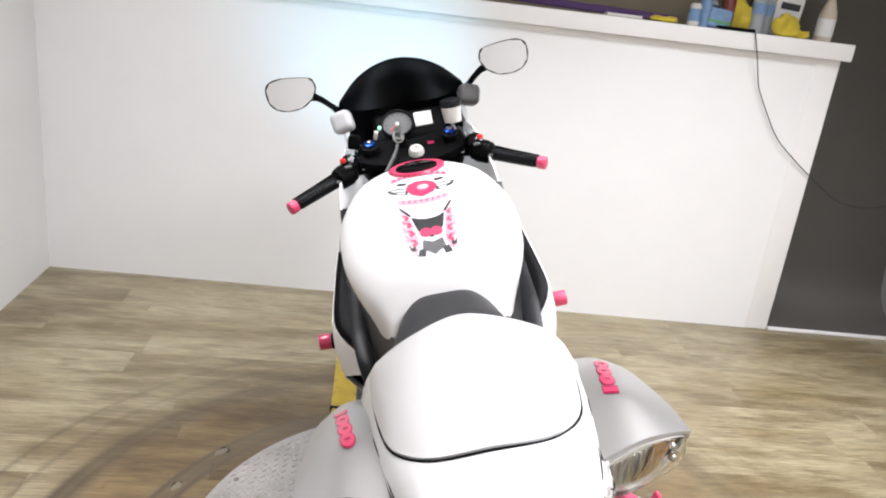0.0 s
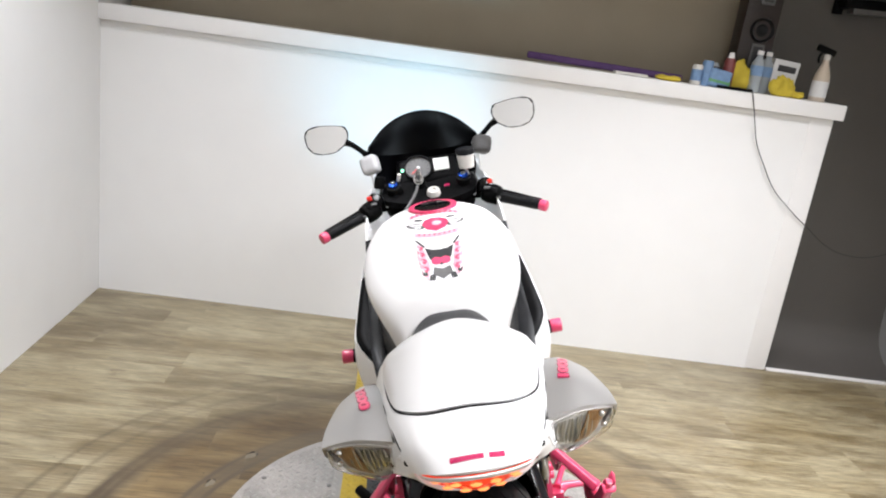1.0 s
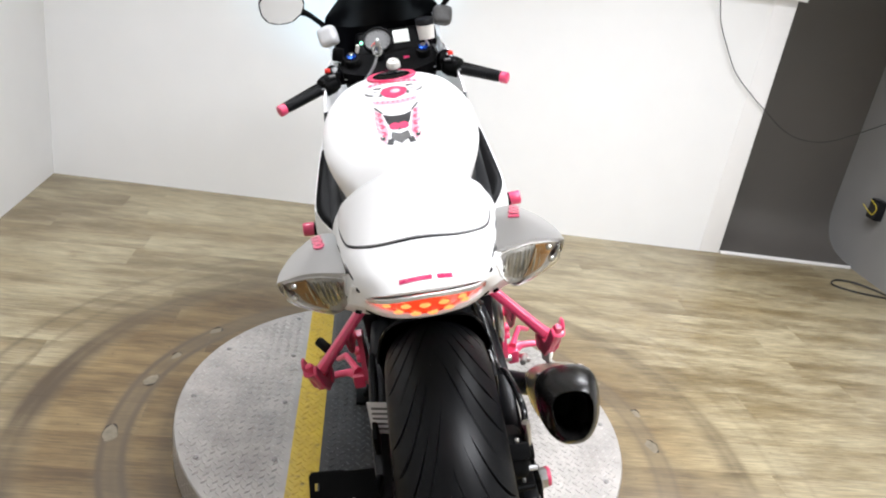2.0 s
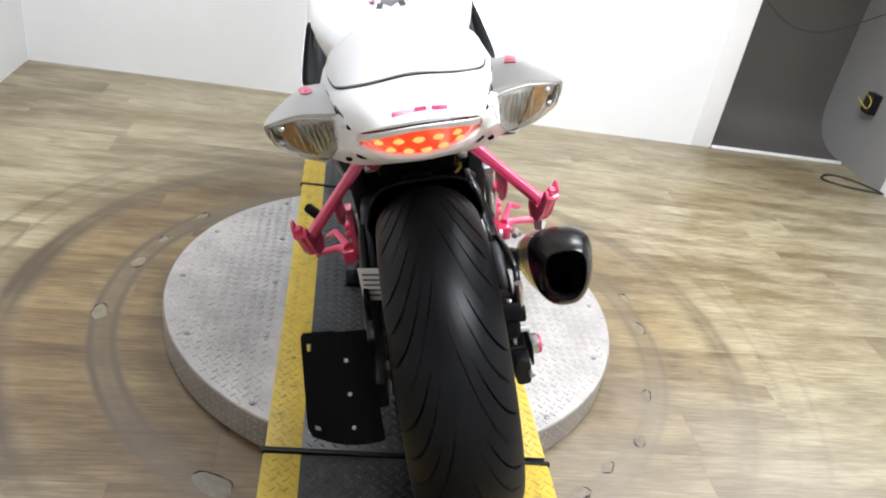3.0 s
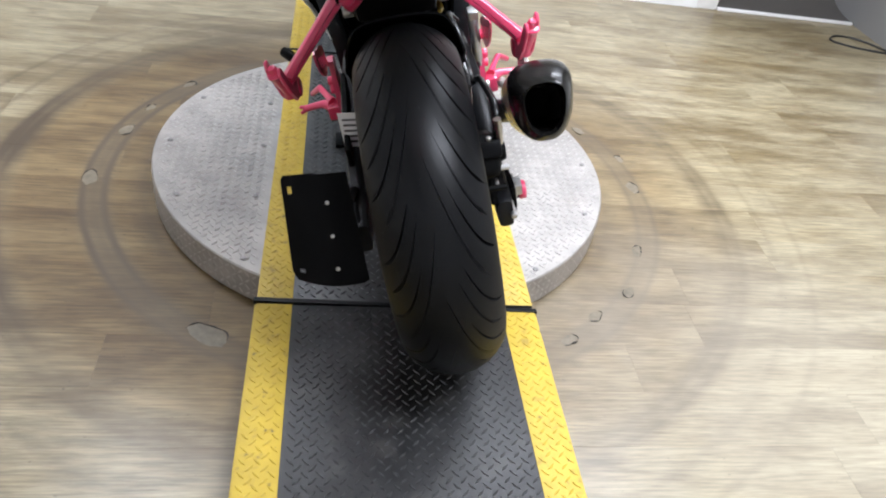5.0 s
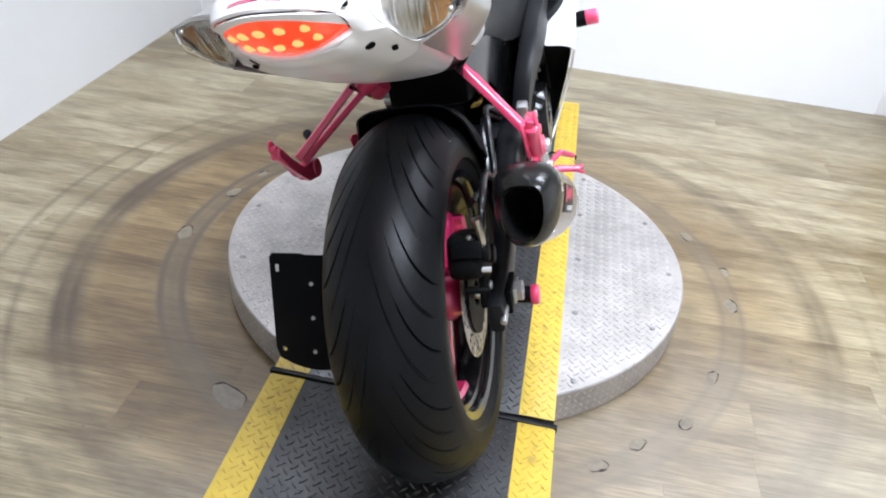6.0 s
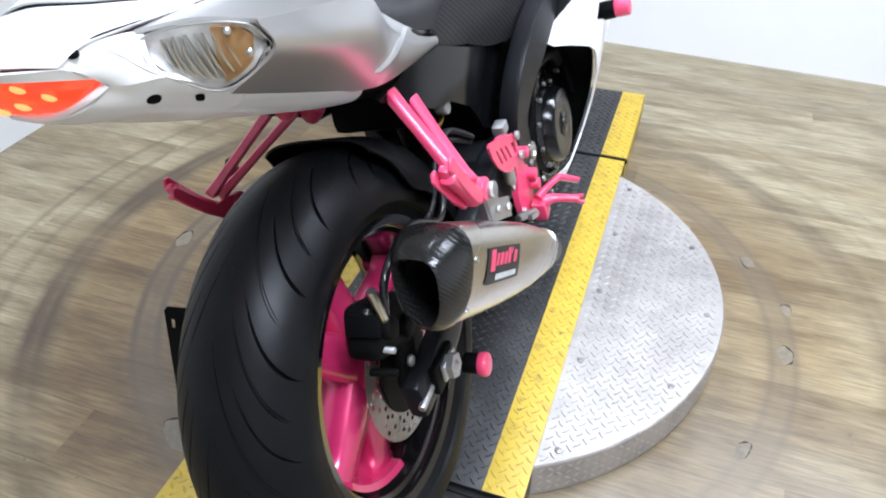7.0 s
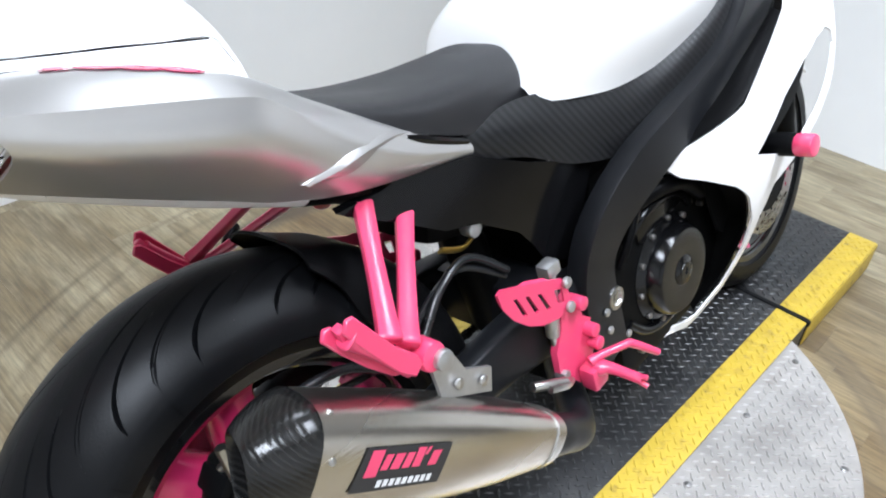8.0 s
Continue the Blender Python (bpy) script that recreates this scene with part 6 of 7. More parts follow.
both("fairing_lip", lambda: skin([[(side_x(y, z) - 0.001, y, z), (side_x(y, z) - 0.014, y + 0.002, z + 0.007), (xi, y + 0.004, z + 0.006)] for y, z, xi in ((0.699, 0.601, 0.20), (0.774, 0.641, 0.218), (0.879, 0.697, 0.222), (0.986, 0.752, 0.222))], 4, 3, thick=0.003), "black", bike, "black inner edge of the fairing")
for s, f in zip((1, -1), fairs):
    bm = panel(SLOT, lambda u, v: Vector((s * (side_x(u, v) - 0.045), u, v)), [], 0.003, 0.03)
    part("vent_inner", bm, "dark", f, "dark vent cavity")
    part("vent_strut", tube([Vector((s * 0.215, 0.985, 0.690)), Vector((s * 0.222, 0.955, 0.620)), Vector((s * 0.225, 0.925, 0.560))], [0.012, 0.014, 0.016], 10, flat=0.6), "gauge", f, "grey inner stay")
    sl = part("frame_slider", rod((s * 0.235, 0.93, 0.532), (s * 0.300, 0.926, 0.539), 0.021), "black", bike, "black frame slider with pink end")
    part("slider_cap", rod((s * 0.297, 0.926, 0.539), (s * 0.331, 0.924, 0.541), 0.0205), "pink", sl, "pink slider end")
both("fairing_liner", lambda: skin([[(side_x(y, z) - 0.007, y + 0.006, z), (side_x(y, z) - 0.03, y + 0.03, z), (0.125, y + 0.05, z)] for y, z in ((0.70, 0.550), (0.745, 0.529), (0.790, 0.502), (0.842, 0.454), (0.878, 0.395), (0.884, 0.325), (0.862, 0.264), (0.800, 0.226))], 3, 3, thick=0.003), "dark", bike, "black liner inside the fairing")
part("radiator", box((0.36, 0.05, 0.34), pose(0, 1.02, 0.56, -15), 0.01), "dark", bike)
part("inner_fairing", box((0.30, 0.10, 0.22), pose(0, 1.13, 0.70, -20), 0.03), "dark", bike)


def nose():
    rows = [[(0, 1.60, 0.78), (0.09, 1.56, 0.77), (0.15, 1.47, 0.76)],
            [(0, 1.63, 0.86), (0.11, 1.58, 0.86), (0.175, 1.46, 0.87)],
            [(0, 1.58, 0.95), (0.12, 1.53, 0.95), (0.190, 1.42, 0.96)],
            [(0, 1.535, 1.000), (0.115, 1.485, 1.005), (0.186, 1.37, 1.03)],
            [(0, 1.53, 1.005), (0.112, 1.48, 1.01), (0.176, 1.345, 1.065)]]
    return skin(rows, 5, 6, mirror=True, thick=0.004)


nz = part("nose_fairing", nose(), "white", bike, "pearl white nose fairing")
for s in (1, -1):
    part("headlamp", skin([[(s * 0.04, 1.612, 0.80), (s * 0.08, 1.59, 0.80), (s * 0.12, 1.555, 0.80)], [(s * 0.04, 1.625, 0.83), (s * 0.08, 1.60, 0.83), (s * 0.13, 1.555, 0.83)], [(s * 0.05, 1.628, 0.86), (s * 0.09, 1.602, 0.86), (s * 0.13, 1.56, 0.86)]], 4, 4, thick=0.012), "lamp", nz, "lit clear headlamp")


def screen():
    rows = [[(0, 1.545, 1.000), (0.07, 1.520, 1.005), (0.128, 1.455, 1.02), (0.178, 1.35, 1.040)],
            [(0, 1.500, 1.066), (0.07, 1.480, 1.066), (0.130, 1.425, 1.067), (0.184, 1.34, 1.070)],
            [(0, 1.445, 1.132), (0.07, 1.430, 1.126), (0.130, 1.39, 1.108), (0.180, 1.335, 1.088)],
            [(0, 1.385, 1.180), (0.07, 1.375, 1.168), (0.126, 1.352, 1.140), (0.170, 1.325, 1.100)]]
    return skin(rows, 5, 6, mirror=True, thick=0.003)


part("windscreen", screen(), "smoke", bike, "dark smoked double-bubble windscreen")
part("screen_shell", skin([[(0.16, 1.33, 1.06), (0.165, 1.30, 0.99), (0.150, 1.28, 0.93)], [(0.08, 1.46, 1.03), (0.085, 1.42, 0.97), (0.08, 1.36, 0.92)], [(-0.08, 1.46, 1.03), (-0.085, 1.42, 0.97), (-0.08, 1.36, 0.92)], [(-0.16, 1.33, 1.06), (-0.165, 1.30, 0.99), (-0.150, 1.28, 0.93)]], 6, 5, thick=0.004), "smoke", bike)

# cockpit
def facing(p, n, up=(0, 0, 1)):
    """A pose at p whose z axis is n."""
    n = Vector(n).normalized()
    x = Vector(up).cross(n).normalized()
    y = n.cross(x)
    return Matrix.Translation(p) @ Matrix((x, y, n)).transposed().to_4x4()


TURN_X = Matrix.Rotation(radians(-90), 4, "Y")
LOOKS = Vector((0, -0.70, 0.714))
DASH = facing((0.008, 1.345, 0.985), LOOKS)
dash = part("instrument_panel", box((0.215, 0.105, 0.040), DASH @ Matrix.Translation((0, 0, -0.012)), 0.018, seg=3), "black", bike, "black instrument panel with round rev counter")
tach = part("rev_counter", spin([(0.0, 0.047), (0.010, 0.047), (0.012, 0.043), (0.009, 0.041), (0.009, 0.0001)], DASH @ Matrix.Translation((-0.034, 0.002, 0.004)) @ TURN_X, 40, close=False), "gauge", dash, "grey-faced round rev counter")
part("dial_rim", spin([(0.009, 0.042), (0.016, 0.044), (0.016, 0.049), (0.0, 0.050)], DASH @ Matrix.Translation((-0.034, 0.002, 0.004)) @ TURN_X, 40), "black", tach)
for k in range(12):
    a = radians(225 - 24 * k)
    part("dial_tick", box((0.008, 0.0016, 0.0008), DASH @ Matrix.Translation((-0.034 + 0.034 * math.cos(a), 0.002 + 0.034 * math.sin(a), 0.0134)) @ Matrix.Rotation(a, 4, "Z"), 0), "ink", tach)
part("dial_needle", box((0.034, 0.002, 0.001), DASH @ Matrix.Translation((-0.045, -0.008, 0.0145)) @ Matrix.Rotation(radians(40), 4, "Z"), 0), "red", tach)
part("dial_boss", rod(DASH @ Vector((-0.034, 0.002, 0.012)), DASH @ Vector((-0.034, 0.002, 0.017)), 0.006), "label", tach)
part("display", box((0.052, 0.050, 0.004), DASH @ Matrix.Translation((0.044, 0.008, 0.011)), 0.002), "lcd", dash, "pale liquid crystal display")
part("indicator", rod(DASH @ Vector((-0.088, 0.002, 0.008)), DASH @ Vector((-0.088, 0.002, 0.013)), 0.005, 10), "green", dash, "lit green neutral lamp")

# clamp outline
TC = [(-0.155, 1.215), (-0.146, 1.182), (-0.110, 1.162), (-0.05, 1.142), (0.0, 1.136), (0.05, 1.142), (0.110, 1.162), (0.146, 1.182), (0.155, 1.215), (0.142, 1.250), (0.09, 1.262), (0.0, 1.245), (-0.09, 1.262), (-0.142, 1.250)]
clamp = part("triple_clamp", panel(TC, lambda u, v: Vector((u, v, 0.944 + 0.43 * (v - 1.2))), [], 0.022, 0.03), "black", bike, "black upper triple clamp")
part("steering_nut", spin([(0.012, 0.0001), (0.012, 0.007), (0.018, 0.009), (0.018, 0.017), (0.012, 0.021), (0.0, 0.022)], facing((0.012, 1.180, 0.936), (0, -0.4, 0.92)) @ TURN_X, 12, close=False), "cup", clamp, "pale cream steering nut")
part("clamp_mark", box((0.018, 0.012, 0.002), pose(0.057, 1.215, 0.9515, 23), 0.0005), "pink_deep", clamp, "small pink mark")
ign = part("ignition_lock", rod((-0.028, 1.235, 0.945), (-0.028, 1.222, 0.978), 0.019), "black", clamp)
part("lock_face", rod((-0.028, 1.223, 0.977), (-0.028, 1.222, 0.981), 0.013), "alu", ign)
part("ignition_key", box((0.006, 0.022, 0.030), pose(-0.028, 1.214, 0.996, 20, 0, 30), 0.002), "steel", ign)
part("key_ring", tube([(-0.030 + 0.014 * math.cos(a), 1.195 + 0.006 * math.sin(a), 0.986 + 0.014 * math.sin(a)) for a in (2 * math.pi * k / 16 for k in range(17))], 0.0022, 6, 2), "steel", ign)
part("key_strap", tube([(-0.034, 1.192, 0.970), (-0.042, 1.175, 0.954), (-0.052, 1.150, 0.942), (-0.066, 1.118, 0.930), (-0.080, 1.090, 0.918)], 0.006, 8, flat=0.4), "gauge", ign, "grey woven key strap")
for s in (1, -1):
    leg = part("fork_leg", rod((s * 0.113, 1.300, 0.66), (s * 0.113, 1.218, 0.950), 0.027, 24), "frame", bike, "black fork leg with a blue adjuster")
    part("fork_slider", rod((s * 0.100, 1.372, 0.33), (s * 0.112, 1.296, 0.68), 0.029, 20), "dark", leg)
    part("fork_cap", rod((s * 0.113, 1.219, 0.950), (s * 0.113, 1.207, 0.974), 0.024, 24), "dark", leg, "dark fork cap with a blue centre")
    part("fork_adjuster", rod((s * 0.113, 1.210, 0.972), (s * 0.113, 1.206, 0.982), 0.016, 12), "blue", leg, "blue anodised adjuster")
    part("fork_adjuster", rod((s * 0.113, 1.206, 0.981), (s * 0.113, 1.204, 0.988), 0.008, 8), "steel", leg)
    part("lower_clamp", box((0.05, 0.07, 0.03), pose(s * 0.113, 1.27, 0.76, 14), 0.01), "dark", leg)
    bar = part("clip_on", tube([(s * 0.113, 1.222, 0.905), (s * 0.150, 1.212, 0.905), (s * 0.200, 1.178, 0.903), (s * 0.336, 1.088, 0.871)], [0.013, 0.011, 0.011, 0.011], 12), "black", bike, "black clip-on handlebar with pink end weight")
    part("fork_collar", rod((s * 0.113, 1.238, 0.880), (s * 0.113, 1.226, 0.924), 0.033, 24), "black", bar)
    g0, g1 = Vector((s * 0.222, 1.164, 0.898)), Vector((s * 0.330, 1.092, 0.8725))
    grip = part("grip", rod(g0, g1, 0.0165, 20, 0.0155), "rubber", bar, "black ribbed rubber grip")
    for k in range(14):
        part("grip_ridge", rod(g0.lerp(g1, 0.04 + 0.066 * k), g0.lerp(g1, 0.075 + 0.066 * k), 0.0174, 16), "rubber", grip)
    d = (g1 - g0).normalized()
    part("bar_end", rod(g1, g1 + d * 0.024, 0.0175, 18, bevel=0.004), "pink", bar, "pink bar end weight")
    sw = part("switch_housing", box((0.050, 0.054, 0.052), facing((s * 0.190, 1.184, 0.912), d) @ Matrix(), 0.016, seg=3), "black", bar, "black switch housing")
    part("switch_band", rod(Vector((s * 0.200, 1.180, 0.905)) - d * 0.024, Vector((s * 0.200, 1.180, 0.905)) + d * 0.022, 0.031, 16), "dark", sw)
    part("switch_button", box((0.016, 0.014, 0.012), pose(s * 0.192, 1.172, 0.952), 0.003), "red", sw, "red switch button")
    part("switch_button", box((0.010, 0.016, 0.008), pose(s * 0.205, 1.152, 0.916), 0.003), "dark", sw)
    part("switch_button", box((0.008, 0.010, 0.008), pose(s * 0.190, 1.156, 0.902), 0.002), "dark", sw)
    part("switch_pod", spin([(-0.026, 0.0001), (-0.026, 0.020), (-0.018, 0.026), (0.010, 0.027), (0.022, 0.020), (0.024, 0.0001)], facing((s * 0.176, 1.198, 0.932), (s * 0.2, -0.6, 0.75)) @ TURN_X, 16, close=False), "gloss", sw)
    part("switch_rocker", box((0.020, 0.009, 0.008), pose(s * 0.180, 1.164, 0.934, 40, 0, -s * 20), 0.003), "gauge", sw)
    part("switch_rocker", box((0.012, 0.008, 0.008), pose(s * 0.212, 1.150, 0.900, 40, 0, -s * 20), 0.002), "gauge", sw)
    part("clamp_screw", bolt_head((s * 0.166, 1.178, 0.905), (0, -1, 0.3), 0.005, 0.004), "alu", sw)
    part("clamp_screw", bolt_head((s * 0.140, 1.196, 0.915), (0, -1, 0.4), 0.006, 0.005), "alu", sw)
    part("hand_lever", tube([(s * 0.180, 1.225, 0.912), (s * 0.225, 1.225, 0.905), (s * 0.290, 1.180, 0.888), (s * 0.345, 1.150, 0.870)], [0.009, 0.007, 0.006, 0.007], 8), "black", bar, "black hand lever")
    part("lever_perch", box((0.04, 0.03, 0.03), pose(s * 0.168, 1.225, 0.918, 0, 0, -s * 30), 0.008), "black", bar)
    part("control_cable", tube([(s * 0.165, 1.225, 0.922), (s * 0.150, 1.27, 0.965), (s * 0.135, 1.34, 0.94), (s * 0.10, 1.38, 0.86)], 0.0045, 8), "cable", bar)

res = part("brake_reservoir", spin([(0.0, 0.0001), (0.0, 0.024), (0.044, 0.028), (0.044, 0.0001)], Matrix.Translation((0.128, 1.205, 1.000)) @ TURN_X, 24, close=False), "cup", bike, "milky brake fluid reservoir with dark lid")
part("reservoir_lid", rod((0.128, 1.205, 1.042), (0.128, 1.204, 1.062), 0.030, 20), "frame", res)
part("reservoir_stay", tube([(0.124, 1.212, 0.995), (0.132, 1.218, 0.96), (0.120, 1.22, 0.925)], 0.005, 8), "alu", res)
part("fairing_bracket", box((0.060, 0.05, 0.060), pose(0.192, 1.315, 1.048, -20, 18, 10), 0.019, seg=4), "gauge", bike, "dark grey mirror bracket")
part("fairing_bracket", box((0.060, 0.05, 0.062), pose(-0.180, 1.305, 1.034, -20, -14, -10), 0.019, seg=4), "smoky", bike, "greyish clear fairing bracket")
part("clutch_stay", box((0.035, 0.03, 0.04), pose(-0.155, 1.235, 0.985, 0, 15, 0), 0.008), "black", bike)
part("clutch_pin", rod((-0.095, 1.225, 0.985), (-0.088, 1.215, 1.008), 0.006, 10), "cup", bike)

for s in (1, -1):
    base = Vector((s * 0.300, 1.272, 1.140))
    view = Vector((s * -0.10, -1.0, 0.10)).normalized()
    mm = facing(base, view)
    ox, sk = 1 if s > 0 else -1, 0.0
    shape = [(ox * x, y) for x, y in ((-0.064, 0.022), (-0.050, 0.036), (0.020, 0.046), (0.055, 0.040), (0.068, 0.022), (0.066, -0.012), (0.050, -0.034), (0.020, -0.044), (-0.020, -0.042), (-0.052, -0.022), (-0.066, 0.002))]
    shell_rows = []
    for dz, k in ((0.003, 0.97), (0.005, 1.0), (0.0, 1.03), (-0.014, 1.0), (-0.026, 0.75), (-0.030, 0.35)):
        shell_rows.append([mm @ Vector((x * k, y * k, dz)) for x, y in shape])
    bm = skin(shell_rows, 3, 3, closed=True)
    mir = part("mirror", bm, "black", bike, "black rear-view mirror on a stalk")
    part("mirror_glass", panel([(x * 0.985, y * 0.985) for x, y in shape], lambda u, v: mm @ Vector((u, v, 0.0025)), [], 0.002, 0.02), "mirror", mir, "silvered mirror glass")
    part("mirror_stalk", tube([mm @ Vector((-ox * 0.052, -0.016, -0.014)), Vector((s * 0.228, 1.300, 1.110)), Vector((s * 0.198, 1.335, 1.075)), Vector((s * 0.186, 1.36, 1.055))], [0.012, 0.009, 0.009, 0.014], 10), "black", mir)

# front fender and side stand
part("front_fender", skin([[(0, 1.36 + 0.325 * math.sin(a), 0.305 + 0.325 * math.cos(a)), (0.05, 1.36 + 0.318 * math.sin(a), 0.305 + 0.318 * math.cos(a)), (0.078, 1.36 + 0.275 * math.sin(a), 0.305 + 0.275 * math.cos(a))] for a in (radians(q) for q in (-70, -40, -10, 20, 45))], 4, 4, mirror=True, thick=0.004), "white", bike, "white front fender")
both("front_caliper", lambda: box((0.05, 0.06, 0.10), pose(0.085, 1.27, 0.36, 20), 0.015), "dark", bike)
stand = part("side_stand", tube([(-0.10, 0.60, 0.27), (-0.15, 0.66, 0.20), (-0.217, 0.70, 0.076)], [0.016, 0.013, 0.012], 12), "black", bike, "black side stand on its foot")
part("stand_foot", box((0.055, 0.075, 0.012), pose(-0.224, 0.70, 0.068, 0, 15.62, 0), 0.005), "black", stand)


# the headlamps are lit and throw a cool glow on the wall ahead
beam = bpy.data.lights.new("headlamp_beam", "SPOT")
beam.energy, beam.color, beam.spot_size, beam.spot_blend, beam.shadow_soft_size = 24, (0.34, 0.76, 1.0), radians(75), 1.0, 0.05
beam_ob = new("headlamp_beam", beam)
beam_ob.matrix_world = look(bike.matrix_world @ Vector((0, 1.66, 0.83)), (-0.33, 2.55, 1.22))


# ---- things on the ledge and walls ----
def on_ledge(name, x, label, category, y=BY + 0.06):
    return thing(name, ASKEW @ Matrix.Translation((x, y, CAP + 0.001)), label, category)


LZ = Matrix.Rotation(radians(-90), 4, "Y")


def turned(name, prof, material, parent, label="", n=20, p=(0, 0, 0)):
    return part(name, spin([(z, r) for z, r in prof], Matrix.Translation(p) @ LZ, n, close=False), material, parent, label)


def water_bottle(x, y, h=0.20):
    t = on_ledge("water_bottle", x, "clear plastic water bottle with a blue label", "bottle", y)
    t["group"] = "water bottles on the ledge"
    turned("bottle_body", [(0, 0.0001), (0, 0.028), (0.005, 0.031), (h * 0.3, 0.029), (h * 0.35, 0.031), (h * 0.68, 0.031), (h * 0.85, 0.014), (h * 0.9, 0.013), (h * 0.9, 0.0001)], "bottle", t)
    turned("bottle_label", [(h * 0.40, 0.0315), (h * 0.42, 0.032), (h * 0.62, 0.032), (h * 0.64, 0.0315)], "blue_print", t, "blue printed label")
    turned("bottle_cap", [(h * 0.9, 0.0001), (h * 0.9, 0.016), (h * 0.98, 0.0155), (h, 0.013), (h, 0.0001)], "trim", t)


M["blue_print"] = mat("blue_print", (0.17, 0.28, 0.46), 0.4, vary=0.25, scale=40)
M["green_print"] = mat("green_print", (0.12, 0.32, 0.14), 0.4, vary=0.3, scale=60)
M["maroon"] = mat("maroon_plastic", (0.16, 0.03, 0.03), 0.4)
M["fluid"] = mat("pale_fluid_plastic", (0.55, 0.47, 0.38), 0.35, vary=0.1)

water_bottle(1.400, BY + 0.05)
water_bottle(1.465, BY + 0.10)
for x, y, h, r, k in ((1.108, 0.04, 0.095, 0.026, "cup"), (1.158, 0.05, 0.12, 0.027, "blue_print"), (1.200, 0.09, 0.115, 0.026, "bottle")):
    t = on_ledge("small_can", x, "small metal can with a printed label", "can", BY + y)
    t["group"] = "small cans on the ledge"
    turned("can_body", [(0, 0.0001), (0, r * 0.95), (0.004, r), (h * 0.9, r), (h * 0.97, r * 0.85), (h, r * 0.8), (h, 0.0001)], k, t)
    turned("can_label", [(h * 0.2, r * 1.005), (h * 0.21, r * 1.02), (h * 0.75, r * 1.02), (h * 0.76, r * 1.005)], "blue_print", t)
t = on_ledge("wipes_pack", 1.220, "blue and green packet of wipes lying on the ledge", "packet", BY + 0.05)
part("pack_body", box((0.11, 0.07, 0.085), pose(0, 0, 0.043, 0, 6, 0), 0.015, seg=3), "blue_print", t)
part("pack_band", box((0.112, 0.072, 0.030), pose(0, 0, 0.028, 0, 6, 0), 0.012), "green_print", t)
part("pack_lid", box((0.04, 0.03, 0.012), pose(-0.02, 0, 0.092), 0.004), "ink", t)
t = on_ledge("spray_can", 1.262, "maroon aerosol can with a pale cap", "can", BY + 0.05)
turned("can_body", [(0, 0.0001), (0, 0.026), (0.004, 0.028), (0.13, 0.028), (0.145, 0.018), (0.145, 0.0001)], "maroon", t)
turned("can_cap", [(0.145, 0.0001), (0.145, 0.016), (0.172, 0.011), (0.172, 0.0001)], "trim", t)
part("phone_charger", box((0.16, 0.06, 0.014), pose(1.29, BY - 0.005, CAP + 0.008), 0.004), "black")
bpy.data.objects["phone_charger"].matrix_world = ASKEW
tagged(bpy.data.objects["phone_charger"], "flat black power adapter on the ledge", "adapter")


def rag(name, x, y, size, label, seed):
    rnd = random.Random(seed)
    bm = bmesh.new()
    bmesh.ops.create_icosphere(bm, subdivisions=4, radius=1.0)
    off = Vector((rnd.random() * 9, rnd.random() * 9, 0))
    for v in bm.verts:
        k = 1 + 0.35 * noise.noise(v.co * 1.6 + off) + 0.22 * abs(noise.noise(v.co * 3.7 + off))
        v.co = Vector((v.co.x * size[0] * k, v.co.y * size[1] * k, max(0.0, (v.co.z + 0.75) * size[2] * k)))
    ob = part(name, bm, "cloth", smooth=70)
    ob.matrix_world = ASKEW @ Matrix.Translation((x, y, CAP + 0.001))
    return tagged(ob, label, "cloth", "cleaning cloths on the ledge")


rag("cleaning_rag", 1.330, BY + 0.07, (0.055, 0.04, 0.075), "crumpled yellow microfibre cloth", 1)
rag("cleaning_rag", 1.530, BY + 0.02, (0.055, 0.035, 0.050), "crumpled yellow cloth beside the bottles", 2)
rag("cleaning_rag", 1.605, BY + 0.03, (0.040, 0.03, 0.018), "flat yellow cloth on the ledge", 3)
rag("cleaning_rag", 0.975, BY + 0.03, (0.055, 0.03, 0.014), "thin folded pale yellow cloth", 4)

t = on_ledge("product_box", 1.555, "white carton with a black band and dark print", "box", BY + 0.12)
part("carton", box((0.13, 0.06, 0.17), pose(0, 0, 0.086, 0, 4, 0), 0.002), "label", t)
part("carton_band", box((0.09, 0.061, 0.030), pose(0.008, -0.0006, 0.130, 0, 4, 0), 0), "ink", t)
for k in range(3):
    part("print_bar", box((0.018, 0.061, 0.026), pose(-0.022 + 0.026 * k, -0.0006, 0.078, 0, 4, 0), 0.004), "ink", t)

t = on_ledge("trigger_spray", 1.725, "clear trigger spray bottle of pale fluid", "spray bottle", BY + 0.05)
turned("bottle_body", [(0, 0.0001), (0, 0.036), (0.006, 0.039), (0.10, 0.039), (0.125, 0.036), (0.185, 0.015), (0.20, 0.014), (0.20, 0.0001)], "fluid", t)
turned("bottle_label", [(0.02, 0.0393), (0.022, 0.0397), (0.095, 0.0397), (0.097, 0.0393)], "label", t)
part("spray_neck", rod((0, 0, 0.198), (0, 0, 0.225), 0.015), "cup", t)
part("spray_head", box((0.095, 0.024, 0.032), pose(-0.012, 0, 0.242, 0, 14, 0), 0.008), "black", t)
part("spray_trigger", tube([(-0.03, 0, 0.232), (-0.040, 0, 0.205), (-0.034, 0, 0.180)], 0.006, 8), "black", t)

t = on_ledge("loudspeaker", 1.395, "dark wood loudspeaker with a round cone", "speaker", BY + 0.20)
part("cabinet", box((0.17, 0.12, 0.52), pose(0, -0.02, 0.262), 0.006), "speaker", t)
